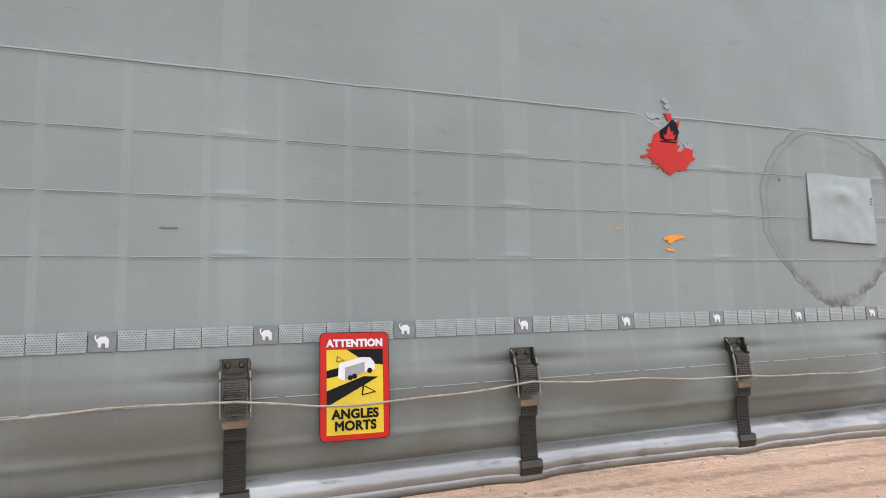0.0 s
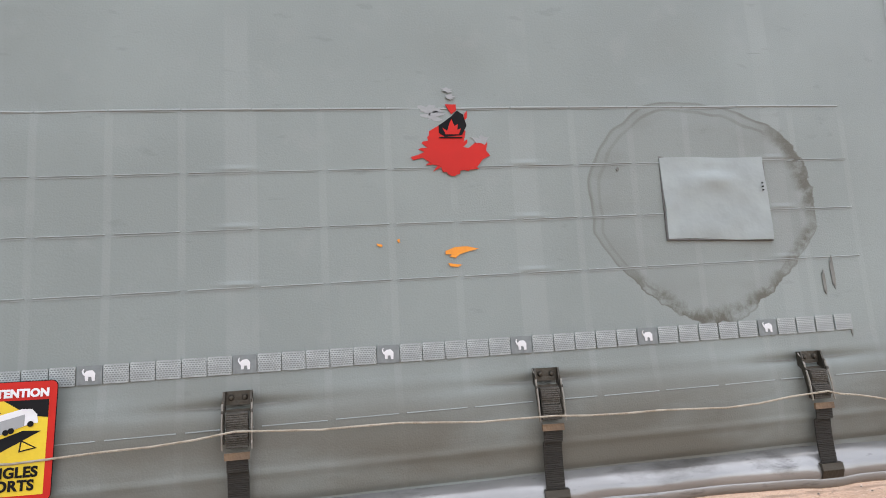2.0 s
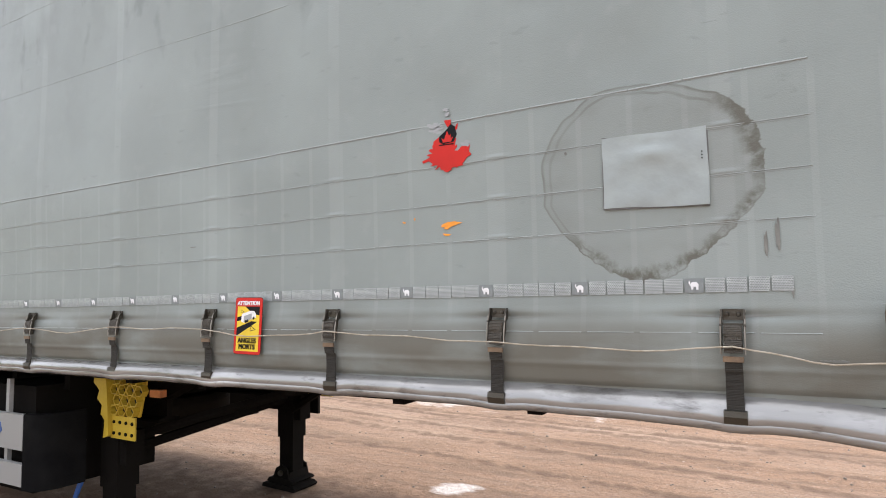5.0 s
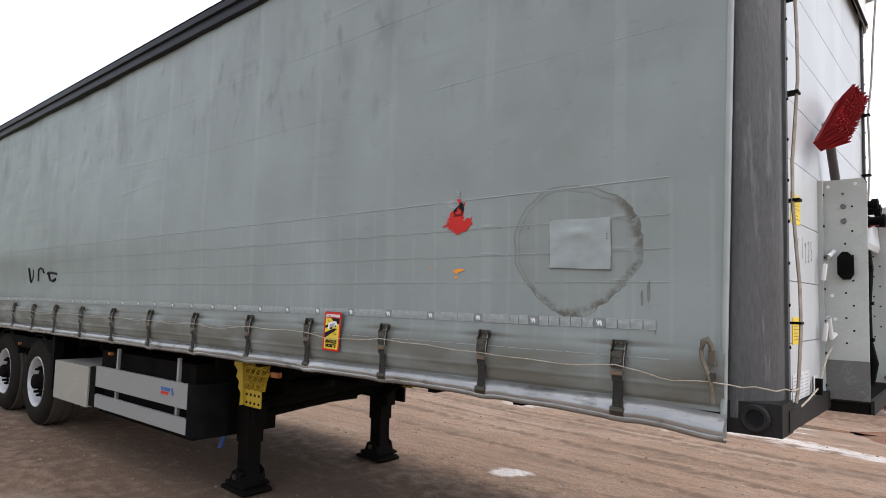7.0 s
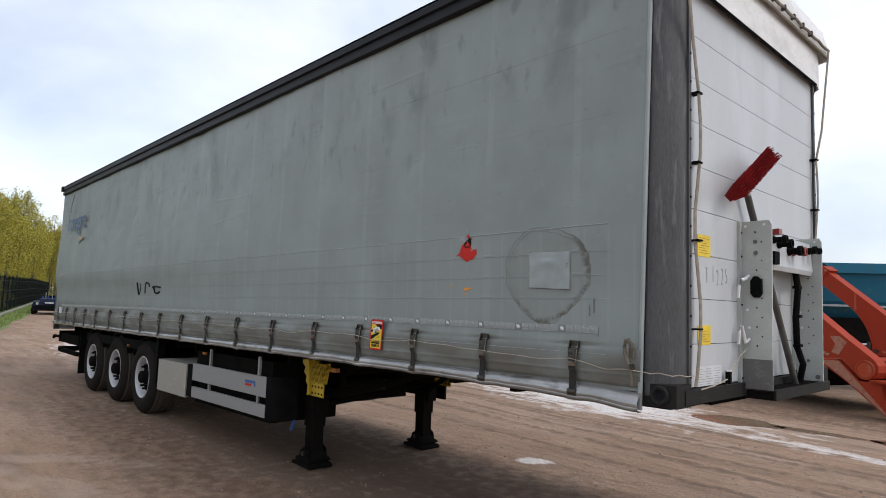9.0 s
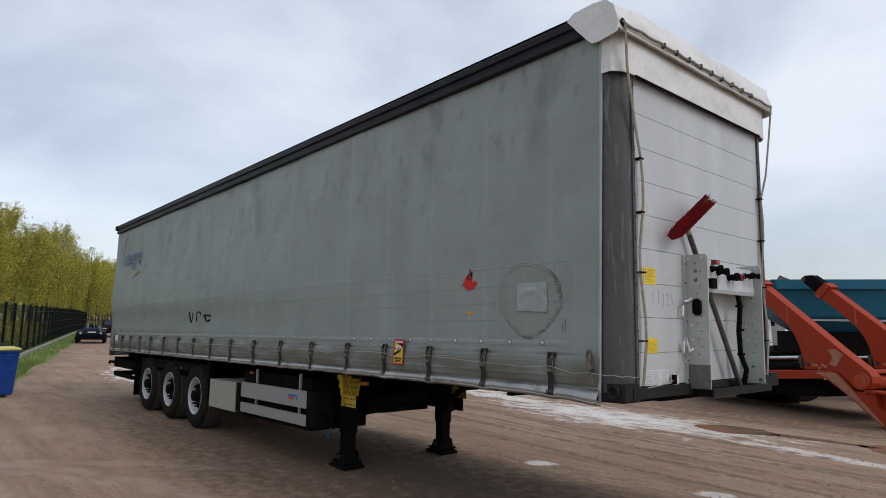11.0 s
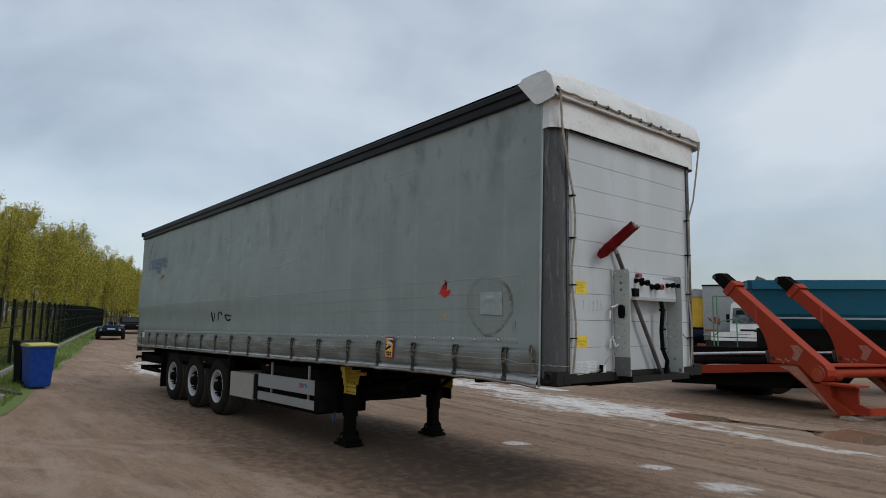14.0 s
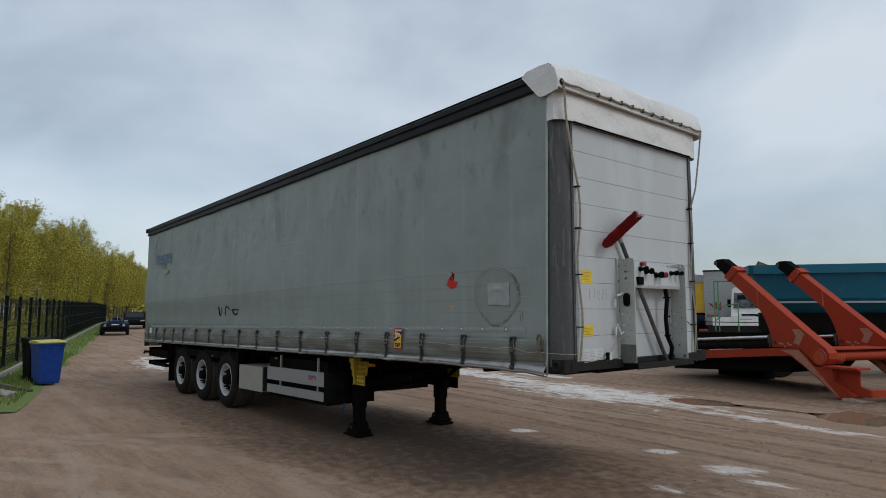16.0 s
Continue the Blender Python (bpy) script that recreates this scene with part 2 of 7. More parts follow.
def ground_material():
    m = mat("dirt", (0.475, 0.315, 0.215), (0.315, 0.205, 0.138), 0.55, 0.92, 0, 0.9, 34, 0.5, 0.15)
    nt = m.node_tree
    N, L = nt.nodes.new, nt.links.new
    p = nt.nodes["Principled BSDF"]
    src = p.inputs["Base Color"].links[0].from_socket
    co = N("ShaderNodeTexCoord")
    # pale dried patches and wet dark ones
    for sc, lo, hi, c, amt, st in ((0.5, 0.46, 0.72, (0.42, 0.325, 0.25), 0.5, (0.5, 1, 1)), (0.35, 0.52, 0.70, (0.22, 0.150, 0.105), 0.6, (0.5, 1, 1)), (3.0, 0.48, 0.70, (0.17, 0.118, 0.084), 0.6, (0.18, 1, 1)), (7.5, 0.50, 0.68, (0.15, 0.105, 0.076), 0.5, (0.22, 1, 1)), (14, 0.50, 0.80, (0.19, 0.135, 0.098), 0.4, (0.7, 1, 1)), (1.3, 0.52, 0.74, (0.50, 0.385, 0.295), 0.35, (0.22, 1, 1)), (75, 0.55, 0.66, (0.12, 0.085, 0.064), 0.6, (1, 1, 1)), (24, 0.55, 0.66, (0.15, 0.105, 0.078), 0.4, (0.8, 1, 1)), (48, 0.64, 0.70, (0.58, 0.51, 0.45), 0.5, (1, 1, 1)), (150, 0.60, 0.68, (0.56, 0.49, 0.43), 0.3, (1, 1, 1))):
        mp, n, r, mu, mx = N("ShaderNodeMapping"), N("ShaderNodeTexNoise"), N("ShaderNodeMapRange"), N("ShaderNodeMath"), N("ShaderNodeMix")
        mp.inputs["Scale"].default_value = st
        L(co.outputs["Object"], mp.inputs[0])
        L(mp.outputs[0], n.inputs["Vector"])
        n.inputs["Scale"].default_value, n.inputs["Detail"].default_value = sc, 7
        L(n.outputs["Fac"], r.inputs[0])
        r.inputs[1].default_value, r.inputs[2].default_value = lo, hi
        mu.operation = "MULTIPLY"
        L(r.outputs[0], mu.inputs[0])
        mu.inputs[1].default_value = amt
        mx.data_type = "RGBA"
        L(mu.outputs[0], mx.inputs[0])
        L(src, mx.inputs[6])
        mx.inputs[7].default_value = (*c, 1)
        src = mx.outputs[2]
    L(src, p.inputs["Base Color"])
    # pale wet marl lying in long smears and small spots
    sx = N("ShaderNodeSeparateXYZ")
    L(co.outputs["Object"], sx.inputs[0])

    def math_(op, a, b_=0.0):
        n = N("ShaderNodeMath")
        n.operation = op
        for i, v in enumerate((a, b_)):
            if isinstance(v, (int, float)):
                n.inputs[i].default_value = v
            else:
                L(v, n.inputs[i])
        return n.outputs[0]
    # worn wheel tracks
    wave = None
    for c, w in ((4.30, 0.12), (4.85, 0.09), (5.45, 0.11), (5.75, 0.10), (6.4, 0.10), (3.5, 0.10), (8.9, 0.2)):
        ang_ = math_("SINE", math_("ADD", math_("MULTIPLY", sx.outputs[0], 0.35), c))
        yy = math_("ADD", math_("ADD", math_("MULTIPLY", sx.outputs[0], -0.06), c - 0.3), math_("MULTIPLY", ang_, 0.12))
        d = math_("DIVIDE", math_("SUBTRACT", sx.outputs[1], yy), w)
        g = math_("SUBTRACT", 1.0, math_("MULTIPLY", d, d))
        wave = g if wave is None else math_("MAXIMUM", wave, g)
    # broad curved sweeps of turning wheels, swept paler
    sweep = None
    for cx, cy, rad, w in ((-2.4, -7.2, 4.3, 0.17), (-2.4, -7.2, 5.0, 0.14), (-2.9, -7.6, 6.3, 0.2), (-1.6, -8.4, 7.4, 0.16), (-5.5, -9.5, 6.6, 0.22), (1.5, -9.0, 10.6, 0.2)):
        ex, ey = math_("SUBTRACT", sx.outputs[0], cx), math_("SUBTRACT", sx.outputs[1], cy)
        q = math_("SQRT", math_("ADD", math_("MULTIPLY", ex, ex), math_("MULTIPLY", ey, ey)))
        d = math_("DIVIDE", math_("SUBTRACT", q, rad), w)
        g = math_("SUBTRACT", 1.0, math_("MULTIPLY", d, d))
        sweep = g if sweep is None else math_("MAXIMUM", sweep, g)
    sn_, sr_, sm_ = N("ShaderNodeTexNoise"), N("ShaderNodeMapRange"), N("ShaderNodeMix")
    sn_.inputs["Scale"].default_value, sn_.inputs["Detail"].default_value = 1.6, 7
    L(co.outputs["Object"], sn_.inputs["Vector"])
    L(math_("ADD", math_("MAXIMUM", sweep, -1.0), math_("MULTIPLY", math_("SUBTRACT", sn_.outputs["Fac"], 0.56), 4.0)), sr_.inputs[0])
    sr_.inputs[1].default_value, sr_.inputs[2].default_value, sr_.inputs[4].default_value = 0.0, 0.9, 0.36
    sm_.data_type = "RGBA"
    L(sr_.outputs[0], sm_.inputs[0])
    L(src, sm_.inputs[6])
    sm_.inputs[7].default_value = (0.42, 0.33, 0.26, 1)
    src = sm_.outputs[2]
    tn, tr_, tm = N("ShaderNodeTexNoise"), N("ShaderNodeMapRange"), N("ShaderNodeMix")
    tn.inputs["Scale"].default_value, tn.inputs["Detail"].default_value = 7.0, 6
    L(co.outputs["Object"], tn.inputs["Vector"])
    L(math_("ADD", math_("MAXIMUM", wave, -1.0), math_("MULTIPLY", math_("SUBTRACT", tn.outputs["Fac"], 0.58), 3.6)), tr_.inputs[0])
    tr_.inputs[1].default_value, tr_.inputs[2].default_value, tr_.inputs[4].default_value = 0.0, 0.8, 0.75
    tm.data_type = "RGBA"
    L(tr_.outputs[0], tm.inputs[0])
    L(src, tm.inputs[6])
    tm.inputs[7].default_value = (0.15, 0.10, 0.07, 1)
    src = tm.outputs[2]
    # wet ground plus painted shade, in ellipses under the trailer and the loader
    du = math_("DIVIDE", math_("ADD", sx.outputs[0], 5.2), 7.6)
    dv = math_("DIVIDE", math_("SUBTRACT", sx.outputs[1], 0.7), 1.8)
    wet_shade = math_("SUBTRACT", 1.0, math_("ADD", math_("MULTIPLY", du, du), math_("MULTIPLY", dv, dv)))
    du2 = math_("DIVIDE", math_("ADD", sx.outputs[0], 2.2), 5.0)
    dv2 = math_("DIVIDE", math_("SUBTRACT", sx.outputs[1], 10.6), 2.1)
    wet_shade = math_("MAXIMUM", wet_shade, math_("SUBTRACT", 1.0, math_("ADD", math_("MULTIPLY", du2, du2), math_("MULTIPLY", dv2, dv2))))
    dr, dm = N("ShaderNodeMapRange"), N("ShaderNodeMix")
    L(math_("ADD", math_("MAXIMUM", wet_shade, -1.0), math_("MULTIPLY", math_("SUBTRACT", tn.outputs["Fac"], 0.55), 3.0)), dr.inputs[0])
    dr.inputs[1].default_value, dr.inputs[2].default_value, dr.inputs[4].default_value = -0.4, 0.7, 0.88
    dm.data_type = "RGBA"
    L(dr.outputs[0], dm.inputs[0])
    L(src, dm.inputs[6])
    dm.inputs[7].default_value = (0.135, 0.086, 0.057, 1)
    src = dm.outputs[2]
    total = None
    for cx, cy, rx, ry, tr in ((-5.0, 7.2, 3.4, 1.15, -5), (-8.6, 7.9, 3.0, 0.5, -6), (-12.5, 8.6, 4.5, 0.8, -6), (-1.0, 6.3, 2.2, 0.22, -8), (-2.95, 2.67, 0.20, 0.15, 20), (-0.80, 2.87, 0.22, 0.14, 10), (0.26, 2.63, 0.34, 0.24, 15), (0.75, 2.35, 0.4, 0.1, 10), (0.1, 1.4, 0.20, 0.12, 0), (-20.0, 2.2, 3.4, 0.8, -10)):
        c, s = math.cos(radians(tr)), math.sin(radians(tr))
        dx, dy = math_("SUBTRACT", sx.outputs[0], cx), math_("SUBTRACT", sx.outputs[1], cy)
        u = math_("ADD", math_("MULTIPLY", dx, c / rx), math_("MULTIPLY", dy, s / rx))
        v = math_("ADD", math_("MULTIPLY", dx, -s / ry), math_("MULTIPLY", dy, c / ry))
        e = math_("SUBTRACT", 1.0, math_("ADD", math_("MULTIPLY", u, u), math_("MULTIPLY", v, v)))
        e = math_("MAXIMUM", e, -2.0)
        total = e if total is None else math_("MAXIMUM", total, e)
    wn, wm = N("ShaderNodeTexNoise"), N("ShaderNodeMapping")
    wm.inputs["Scale"].default_value = (0.5, 1.2, 1)
    L(co.outputs["Object"], wm.inputs[0])
    L(wm.outputs[0], wn.inputs["Vector"])
    wn.inputs["Scale"].default_value, wn.inputs["Detail"].default_value, wn.inputs["Roughness"].default_value = 3.4, 10, 0.68
    total = math_("ADD", total, math_("MULTIPLY", math_("SUBTRACT", wn.outputs["Fac"], 0.53), 6.0))
    sm, mx, mr = N("ShaderNodeMapRange"), N("ShaderNodeMix"), N("ShaderNodeMapRange")
    L(total, sm.inputs[0])
    sm.inputs[1].default_value, sm.inputs[2].default_value = -0.2, 0.9
    mx.data_type = "RGBA"
    L(sm.outputs[0], mx.inputs[0])
    L(src, mx.inputs[6])
    mx.inputs[7].default_value = (0.66, 0.60, 0.55, 1)
    L(mx.outputs[2], p.inputs["Base Color"])
    L(sm.outputs[0], mr.inputs[0])
    mr.inputs[3].default_value, mr.inputs[4].default_value = 0.92, 0.24
    L(mr.outputs[0], p.inputs["Roughness"])
    old = p.inputs["Normal"].links[0].from_node
    n, bp = N("ShaderNodeTexNoise"), N("ShaderNodeBump")
    n.inputs["Scale"].default_value, n.inputs["Detail"].default_value, n.inputs["Roughness"].default_value = 8.0, 9, 0.66
    L(co.outputs["Object"], n.inputs["Vector"])
    bp.inputs["Strength"].default_value, bp.inputs["Distance"].default_value = 0.75, 0.05
    L(n.outputs["Fac"], bp.inputs["Height"])
    L(old.outputs[0], bp.inputs["Normal"])
    L(bp.outputs[0], p.inputs["Normal"])
    return m


TARP = curtain_material()
HEM = soil(mat("hem_vinyl", (0.44, 0.438, 0.425), (0.28, 0.278, 0.268), 5, 0.22, 0.45, 0.22, 16, 0.3, 0.7, (0.5, 1, 2)), (9, (0.5, 1, 1.5), 0.54, 0.68, 0.7, (0.10, 0.095, 0.085)), (40, (0.3, 1, 1), 0.60, 0.70, 0.5, (0.08, 0.075, 0.068)))
SEAM = mat("seam_vinyl", (0.31, 0.342, 0.33), (0.262, 0.288, 0.277), 5, 0.4)
CORDLINE = mat("cord_grime", (0.18, 0.195, 0.185), (0.25, 0.272, 0.26), 5, 0.6, 0, 0, 60, 0.3)
CREASEMARK = mat("crease_grime", (0.11, 0.108, 0.094), (0.19, 0.195, 0.178), 14, 0.6, 0, 0, 60, 0.4)
PATCH = mat("patch_vinyl", (0.298, 0.334, 0.324), (0.248, 0.278, 0.268), 8, 0.36, 0, 0.2, 25)
GALV = soil(mat("galvanised_steel", (0.095, 0.095, 0.096), (0.042, 0.042, 0.042), 7, 0.55, 0.15, 0.2, 110, 0.9, 0.4, (1, 1, 0.22), 0, (0.45, 1.35)), (24, (1, 1, 0.12), 0.56, 0.70, 0.4, (0.24, 0.24, 0.235)), (3, (1, 1, 0.3), 0.52, 0.7, 0.4, (0.075, 0.068, 0.058)))
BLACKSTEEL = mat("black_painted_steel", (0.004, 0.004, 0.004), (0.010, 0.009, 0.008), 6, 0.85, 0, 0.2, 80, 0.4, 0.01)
RAIL = mat("dark_rail", (0.009, 0.0095, 0.011), (0.017, 0.0175, 0.02), 3, 0.45, 0, 0.1, 60, 0.2, 0.1)
WHITE = soil(mat("white_coated_panel", (0.50, 0.52, 0.533), (0.44, 0.458, 0.466), 2.5, 0.42, 0, 0.08, 40, 0.2, 0.5, (1, 1, 0.4)), (5, (1, 1, 0.25), 0.58, 0.72, 0.3, (0.30, 0.30, 0.28)), (45, (1, 1, 0.6), 0.66, 0.72, 0.5, (0.20, 0.19, 0.17)))
CANVAS = soil(mat("white_canvas", (0.86, 0.865, 0.87), (0.68, 0.675, 0.66), 3, 0.6, 0, 0.3, 30, 0.5), (2.2, (1, 1, 2.2), 0.46, 0.74, 0.5, (0.36, 0.345, 0.315)), (26, (1, 0.6, 1.2), 0.56, 0.74, 0.4, (0.24, 0.23, 0.21)))
PLATE = mat("grey_green_paint", (0.47, 0.50, 0.46), (0.40, 0.42, 0.39), 7, 0.45, 0, 0.15, 60, 0.3)
PLATEDARK = mat("worn_grey_paint", (0.20, 0.205, 0.195), (0.12, 0.12, 0.115), 12, 0.6, 0, 0.3, 70, 0.5)
ALU = mat("aluminium_plank", (0.33, 0.335, 0.33), (0.25, 0.25, 0.24), 4, 0.5, 0.1, 0.1, 50, 0.4, 0.5, (0.3, 1, 1))
CREAM = mat("scuffed_cream_panel", (0.46, 0.44, 0.385), (0.30, 0.285, 0.24), 5, 0.55, 0, 0.2, 40, 0.6)
RUBBER = mat("tyre_rubber", (0.009, 0.009, 0.009), (0.022, 0.019, 0.016), 5, 0.9, 0, 0.3, 60, 0.5, 0.02)
MUDRUBBER = mat("muddy_tread", (0.15, 0.118, 0.088), (0.065, 0.054, 0.044), 9, 0.9, 0, 0.4, 60, 0.5)
RIM = mat("wheel_silver", (0.62, 0.63, 0.64), (0.46, 0.46, 0.46), 8, 0.42, 0.15, 0.1, 60, 0.4)
YELLOW = mat("yellow_plastic", (0.62, 0.42, 0.03), (0.50, 0.34, 0.03), 8, 0.5, 0, 0.1, 60, 0.3)
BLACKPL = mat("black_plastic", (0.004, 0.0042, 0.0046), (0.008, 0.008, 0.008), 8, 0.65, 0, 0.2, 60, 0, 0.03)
WEB = mat("dusty_webbing", (0.066, 0.060, 0.050), (0.036, 0.033, 0.028), 9, 0.85, 0, 0.8, 260, 0.4, 0.3, (0.05, 1, 1.6))
GALVEDGE = mat("bright_worn_steel", (0.42, 0.40, 0.36), (0.22, 0.20, 0.17), 60, 0.35, 0.7, 0.2, 120, 0.5)
BUCKLE = mat("worn_zinc", (0.15, 0.138, 0.12), (0.065, 0.058, 0.046), 30, 0.42, 0.7, 0.2, 120, 0.6)
CORD = mat("cord", (0.46, 0.41, 0.33), (0.32, 0.27, 0.20), 40, 0.8, 0, 0.5, 300)
OLIVE = mat("grimy_olive_webbing", (0.17, 0.15, 0.105), (0.10, 0.085, 0.06), 18, 0.8, 0, 0.4, 160, 0.4)
HOOK = mat("tarnished_hook", (0.06, 0.057, 0.052), (0.03, 0.028, 0.026), 20, 0.6, 0.2)
ROPE = mat("grey_brown_strap_rope", (0.27, 0.235, 0.185), (0.17, 0.148, 0.115), 20, 0.8, 0, 0.4, 150)
RUSTY = mat("brown_leather_strap", (0.20, 0.13, 0.075), (0.12, 0.08, 0.05), 14, 0.7, 0, 0.3, 90)
REDPL = mat("red_bristle", (0.38, 0.018, 0.020), (0.22, 0.014, 0.015), 12, 0.7, 0, 0.1, 90, 0.3, 0.15)
WEBLIGHT = mat("pale_webbing", (0.135, 0.122, 0.102), (0.07, 0.063, 0.052), 14, 0.8, 0, 0.5, 200, 0.4, 0.3)
REDFILM = mat("red_film", (0.56, 0.02, 0.012), (0.47, 0.018, 0.012), 9, 0.45, 0, 0, 60, 0, 0.2)
ORANGEFILM = plain("orange_film", (0.85, 0.30, 0.02), 0.5)
LAMPORANGE = mat("amber_lens", (0.42, 0.12, 0.015), (0.30, 0.085, 0.012), 20, 0.3)
BLACKFILM = mat("black_film", (0.010, 0.010, 0.011), (0.016, 0.016, 0.017), 9, 0.6, 0, 0, 90, 0, 0.06)
YELFILM = plain("yellow_film", (0.78, 0.55, 0.02), 0.45)
WHITEFILM = plain("white_film", (0.78, 0.78, 0.78), 0.45)
LABELGREY = plain("pale_label", (0.6, 0.61, 0.62), 0.5)
GREYFILM = plain("torn_grey_film", (0.33, 0.34, 0.34), 0.5)


def tape_material():
    """Silver film printed with a fine dark mesh."""
    m = mat("reflective_tape", (0.51, 0.54, 0.53), (0.30, 0.325, 0.318), 30, 0.35, 0.1, 0.2, 600, 0.2, 0.5)
    nt = m.node_tree
    N, L = nt.nodes.new, nt.links.new
    p = nt.nodes["Principled BSDF"]
    co, sx, cv, br, mx = N("ShaderNodeTexCoord"), N("ShaderNodeSeparateXYZ"), N("ShaderNodeCombineXYZ"), N("ShaderNodeTexBrick"), N("ShaderNodeMix")
    L(co.outputs["Object"], sx.inputs[0])
    L(sx.outputs[0], cv.inputs[0])
    L(sx.outputs[2], cv.inputs[1])
    L(cv.outputs[0], br.inputs["Vector"])
    br.inputs["Scale"].default_value = 1.0
    br.inputs["Brick Width"].default_value, br.inputs["Row Height"].default_value = 0.0062, 0.0046
    br.inputs["Mortar Size"].default_value, br.inputs["Mortar Smooth"].default_value = 0.0013, 0.4
    mx.data_type = "RGBA"
    edge = []
    for axis, half in ((0, 0.0256), (2, 0.0198)):
        ab, gt = N("ShaderNodeMath"), N("ShaderNodeMath")
        ab.operation, gt.operation = "ABSOLUTE", "GREATER_THAN"
        L(sx.outputs[axis], ab.inputs[0])
        L(ab.outputs[0], gt.inputs[0])
        gt.inputs[1].default_value = half
        edge.append(gt)
    top, both = N("ShaderNodeMath"), N("ShaderNodeMath")
    top.operation = both.operation = "MAXIMUM"
    L(edge[0].outputs[0], top.inputs[0])
    L(edge[1].outputs[0], top.inputs[1])
    L(top.outputs[0], both.inputs[0])
    L(br.outputs["Fac"], both.inputs[1])
    L(both.outputs[0], mx.inputs[0])
    mx.inputs[6].default_value = (0.16, 0.176, 0.172, 1)
    L(p.inputs["Base Color"].links[0].from_socket, mx.inputs[7])
    L(mx.outputs[2], p.inputs["Base Color"])
    return m


TAPE = tape_material()
TAPEDARK = mat("tape_mark_ground", (0.155, 0.172, 0.172), (0.20, 0.22, 0.218), 60, 0.4)
BLUEFILM = plain("blue_film", (0.03, 0.10, 0.30), 0.5)
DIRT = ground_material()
WATER = mat("muddy_water", (0.27, 0.19, 0.13), (0.21, 0.145, 0.10), 1.5, 0.06, 0, 0.02, 5)
PALEMUD = mat("pale_wet_marl", (0.66, 0.63, 0.60), (0.34, 0.27, 0.215), 1.3, 0.3, 0, 0.4, 20, 0.4, 0.5, (0.4, 1, 1))
GRASS = mat("grass", (0.25, 0.31, 0.06), (0.12, 0.165, 0.03), 2.2, 0.9, 0, 0.6, 40, 0.5)
BARK = mat("bark", (0.11, 0.095, 0.075), (0.06, 0.05, 0.04), 5, 0.9, 0, 0.5, 30)
LEAF = mat("spring_leaves", (0.55, 0.42, 0.04), (0.34, 0.31, 0.04), 0.35, 0.75, 0, 0, 3, 0.4)
FENCE = mat("dark_green_fence", (0.008, 0.012, 0.010), (0.005, 0.007, 0.006), 8, 0.7, 0, 0, 60, 0, 0.08)
ORANGEST = soil(mat("orange_machine_paint", (0.43, 0.048, 0.016), (0.31, 0.037, 0.014), 3, 0.6, 0, 0.25, 50, 0.5, 0.15), (6, (1, 1, 0.6), 0.54, 0.72, 0.4, (0.16, 0.04, 0.02)), (34, (1, 1, 1), 0.64, 0.70, 0.5, (0.10, 0.06, 0.045)))
ORANGEWORN = mat("chipped_orange_paint", (0.40, 0.06, 0.02), (0.30, 0.20, 0.15), 2.2, 0.65, 0, 0.2, 50, 0.6, 0.2, (1, 1, 1), 0, (0.75, 0.95))
TEAL = soil(mat("teal_skip_paint", (0.008, 0.21, 0.34), (0.014, 0.115, 0.18), 2.6, 0.55, 0, 0.2, 30, 0.5, 0.2), (4, (1, 1, 0.6), 0.58, 0.70, 0.6, (0.10, 0.085, 0.06)))
SCUFFED = soil(mat("primer_scuff", (0.46, 0.34, 0.28), (0.36, 0.16, 0.10), 5, 0.7, 0, 0.2, 50, 0.6), (14, (1, 1, 1), 0.52, 0.62, 0.7, (0.32, 0.06, 0.03)))
CABWHITE = mat("cab_white", (0.80, 0.80, 0.80), (0.68, 0.68, 0.66), 2, 0.4)
FRONTBEAM = mat("scuffed_beam", (0.045, 0.045, 0.046), (0.02, 0.019, 0.018), 9, 0.6, 0, 0.2, 60, 0.5, 0.1)
GLASSDARK = mat("dark_glazing", (0.012, 0.015, 0.018), (0.02, 0.022, 0.025), 3, 0.25, 0, 0, 60, 0, 0.12)
CHROME = mat("ram_steel", (0.6, 0.6, 0.6), (0.5, 0.5, 0.5), 9, 0.2, 0.9)
BINBLUE = mat("blue_plastic", (0.012, 0.052, 0.26), (0.010, 0.04, 0.2), 6, 0.5, 0, 0, 60, 0, 0.2)
BINYEL = mat("yellow_lid", (0.52, 0.47, 0.08), (0.45, 0.40, 0.07), 6, 0.5)
CARBLUE = mat("dark_blue_car_paint", (0.008, 0.014, 0.03), (0.006, 0.01, 0.02), 3, 0.6, 0, 0, 60, 0, 0.06)
CARRED = mat("red_paint", (0.28, 0.03, 0.025), (0.22, 0.025, 0.02), 3, 0.35)
CABYEL = mat("yellow_cab_paint", (0.66, 0.40, 0.02), (0.58, 0.35, 0.02), 3, 0.45)
PEBBLE = mat("pale_pebble", (0.38, 0.33, 0.28), (0.20, 0.165, 0.135), 3, 0.85, 0, 0.3, 80, 0.3)
CONCRETE = mat("concrete", (0.42, 0.40, 0.36), (0.27, 0.25, 0.22), 5, 0.85, 0, 0.4, 40, 0.4)


# ---- builders ----
def thing(name, label, category, at=(0, 0, 0), turn=0.0, group=""):
    e = new(name)
    e.matrix_world = pose(*at, 0, 0, turn)
    return tagged(e, label, category, group)


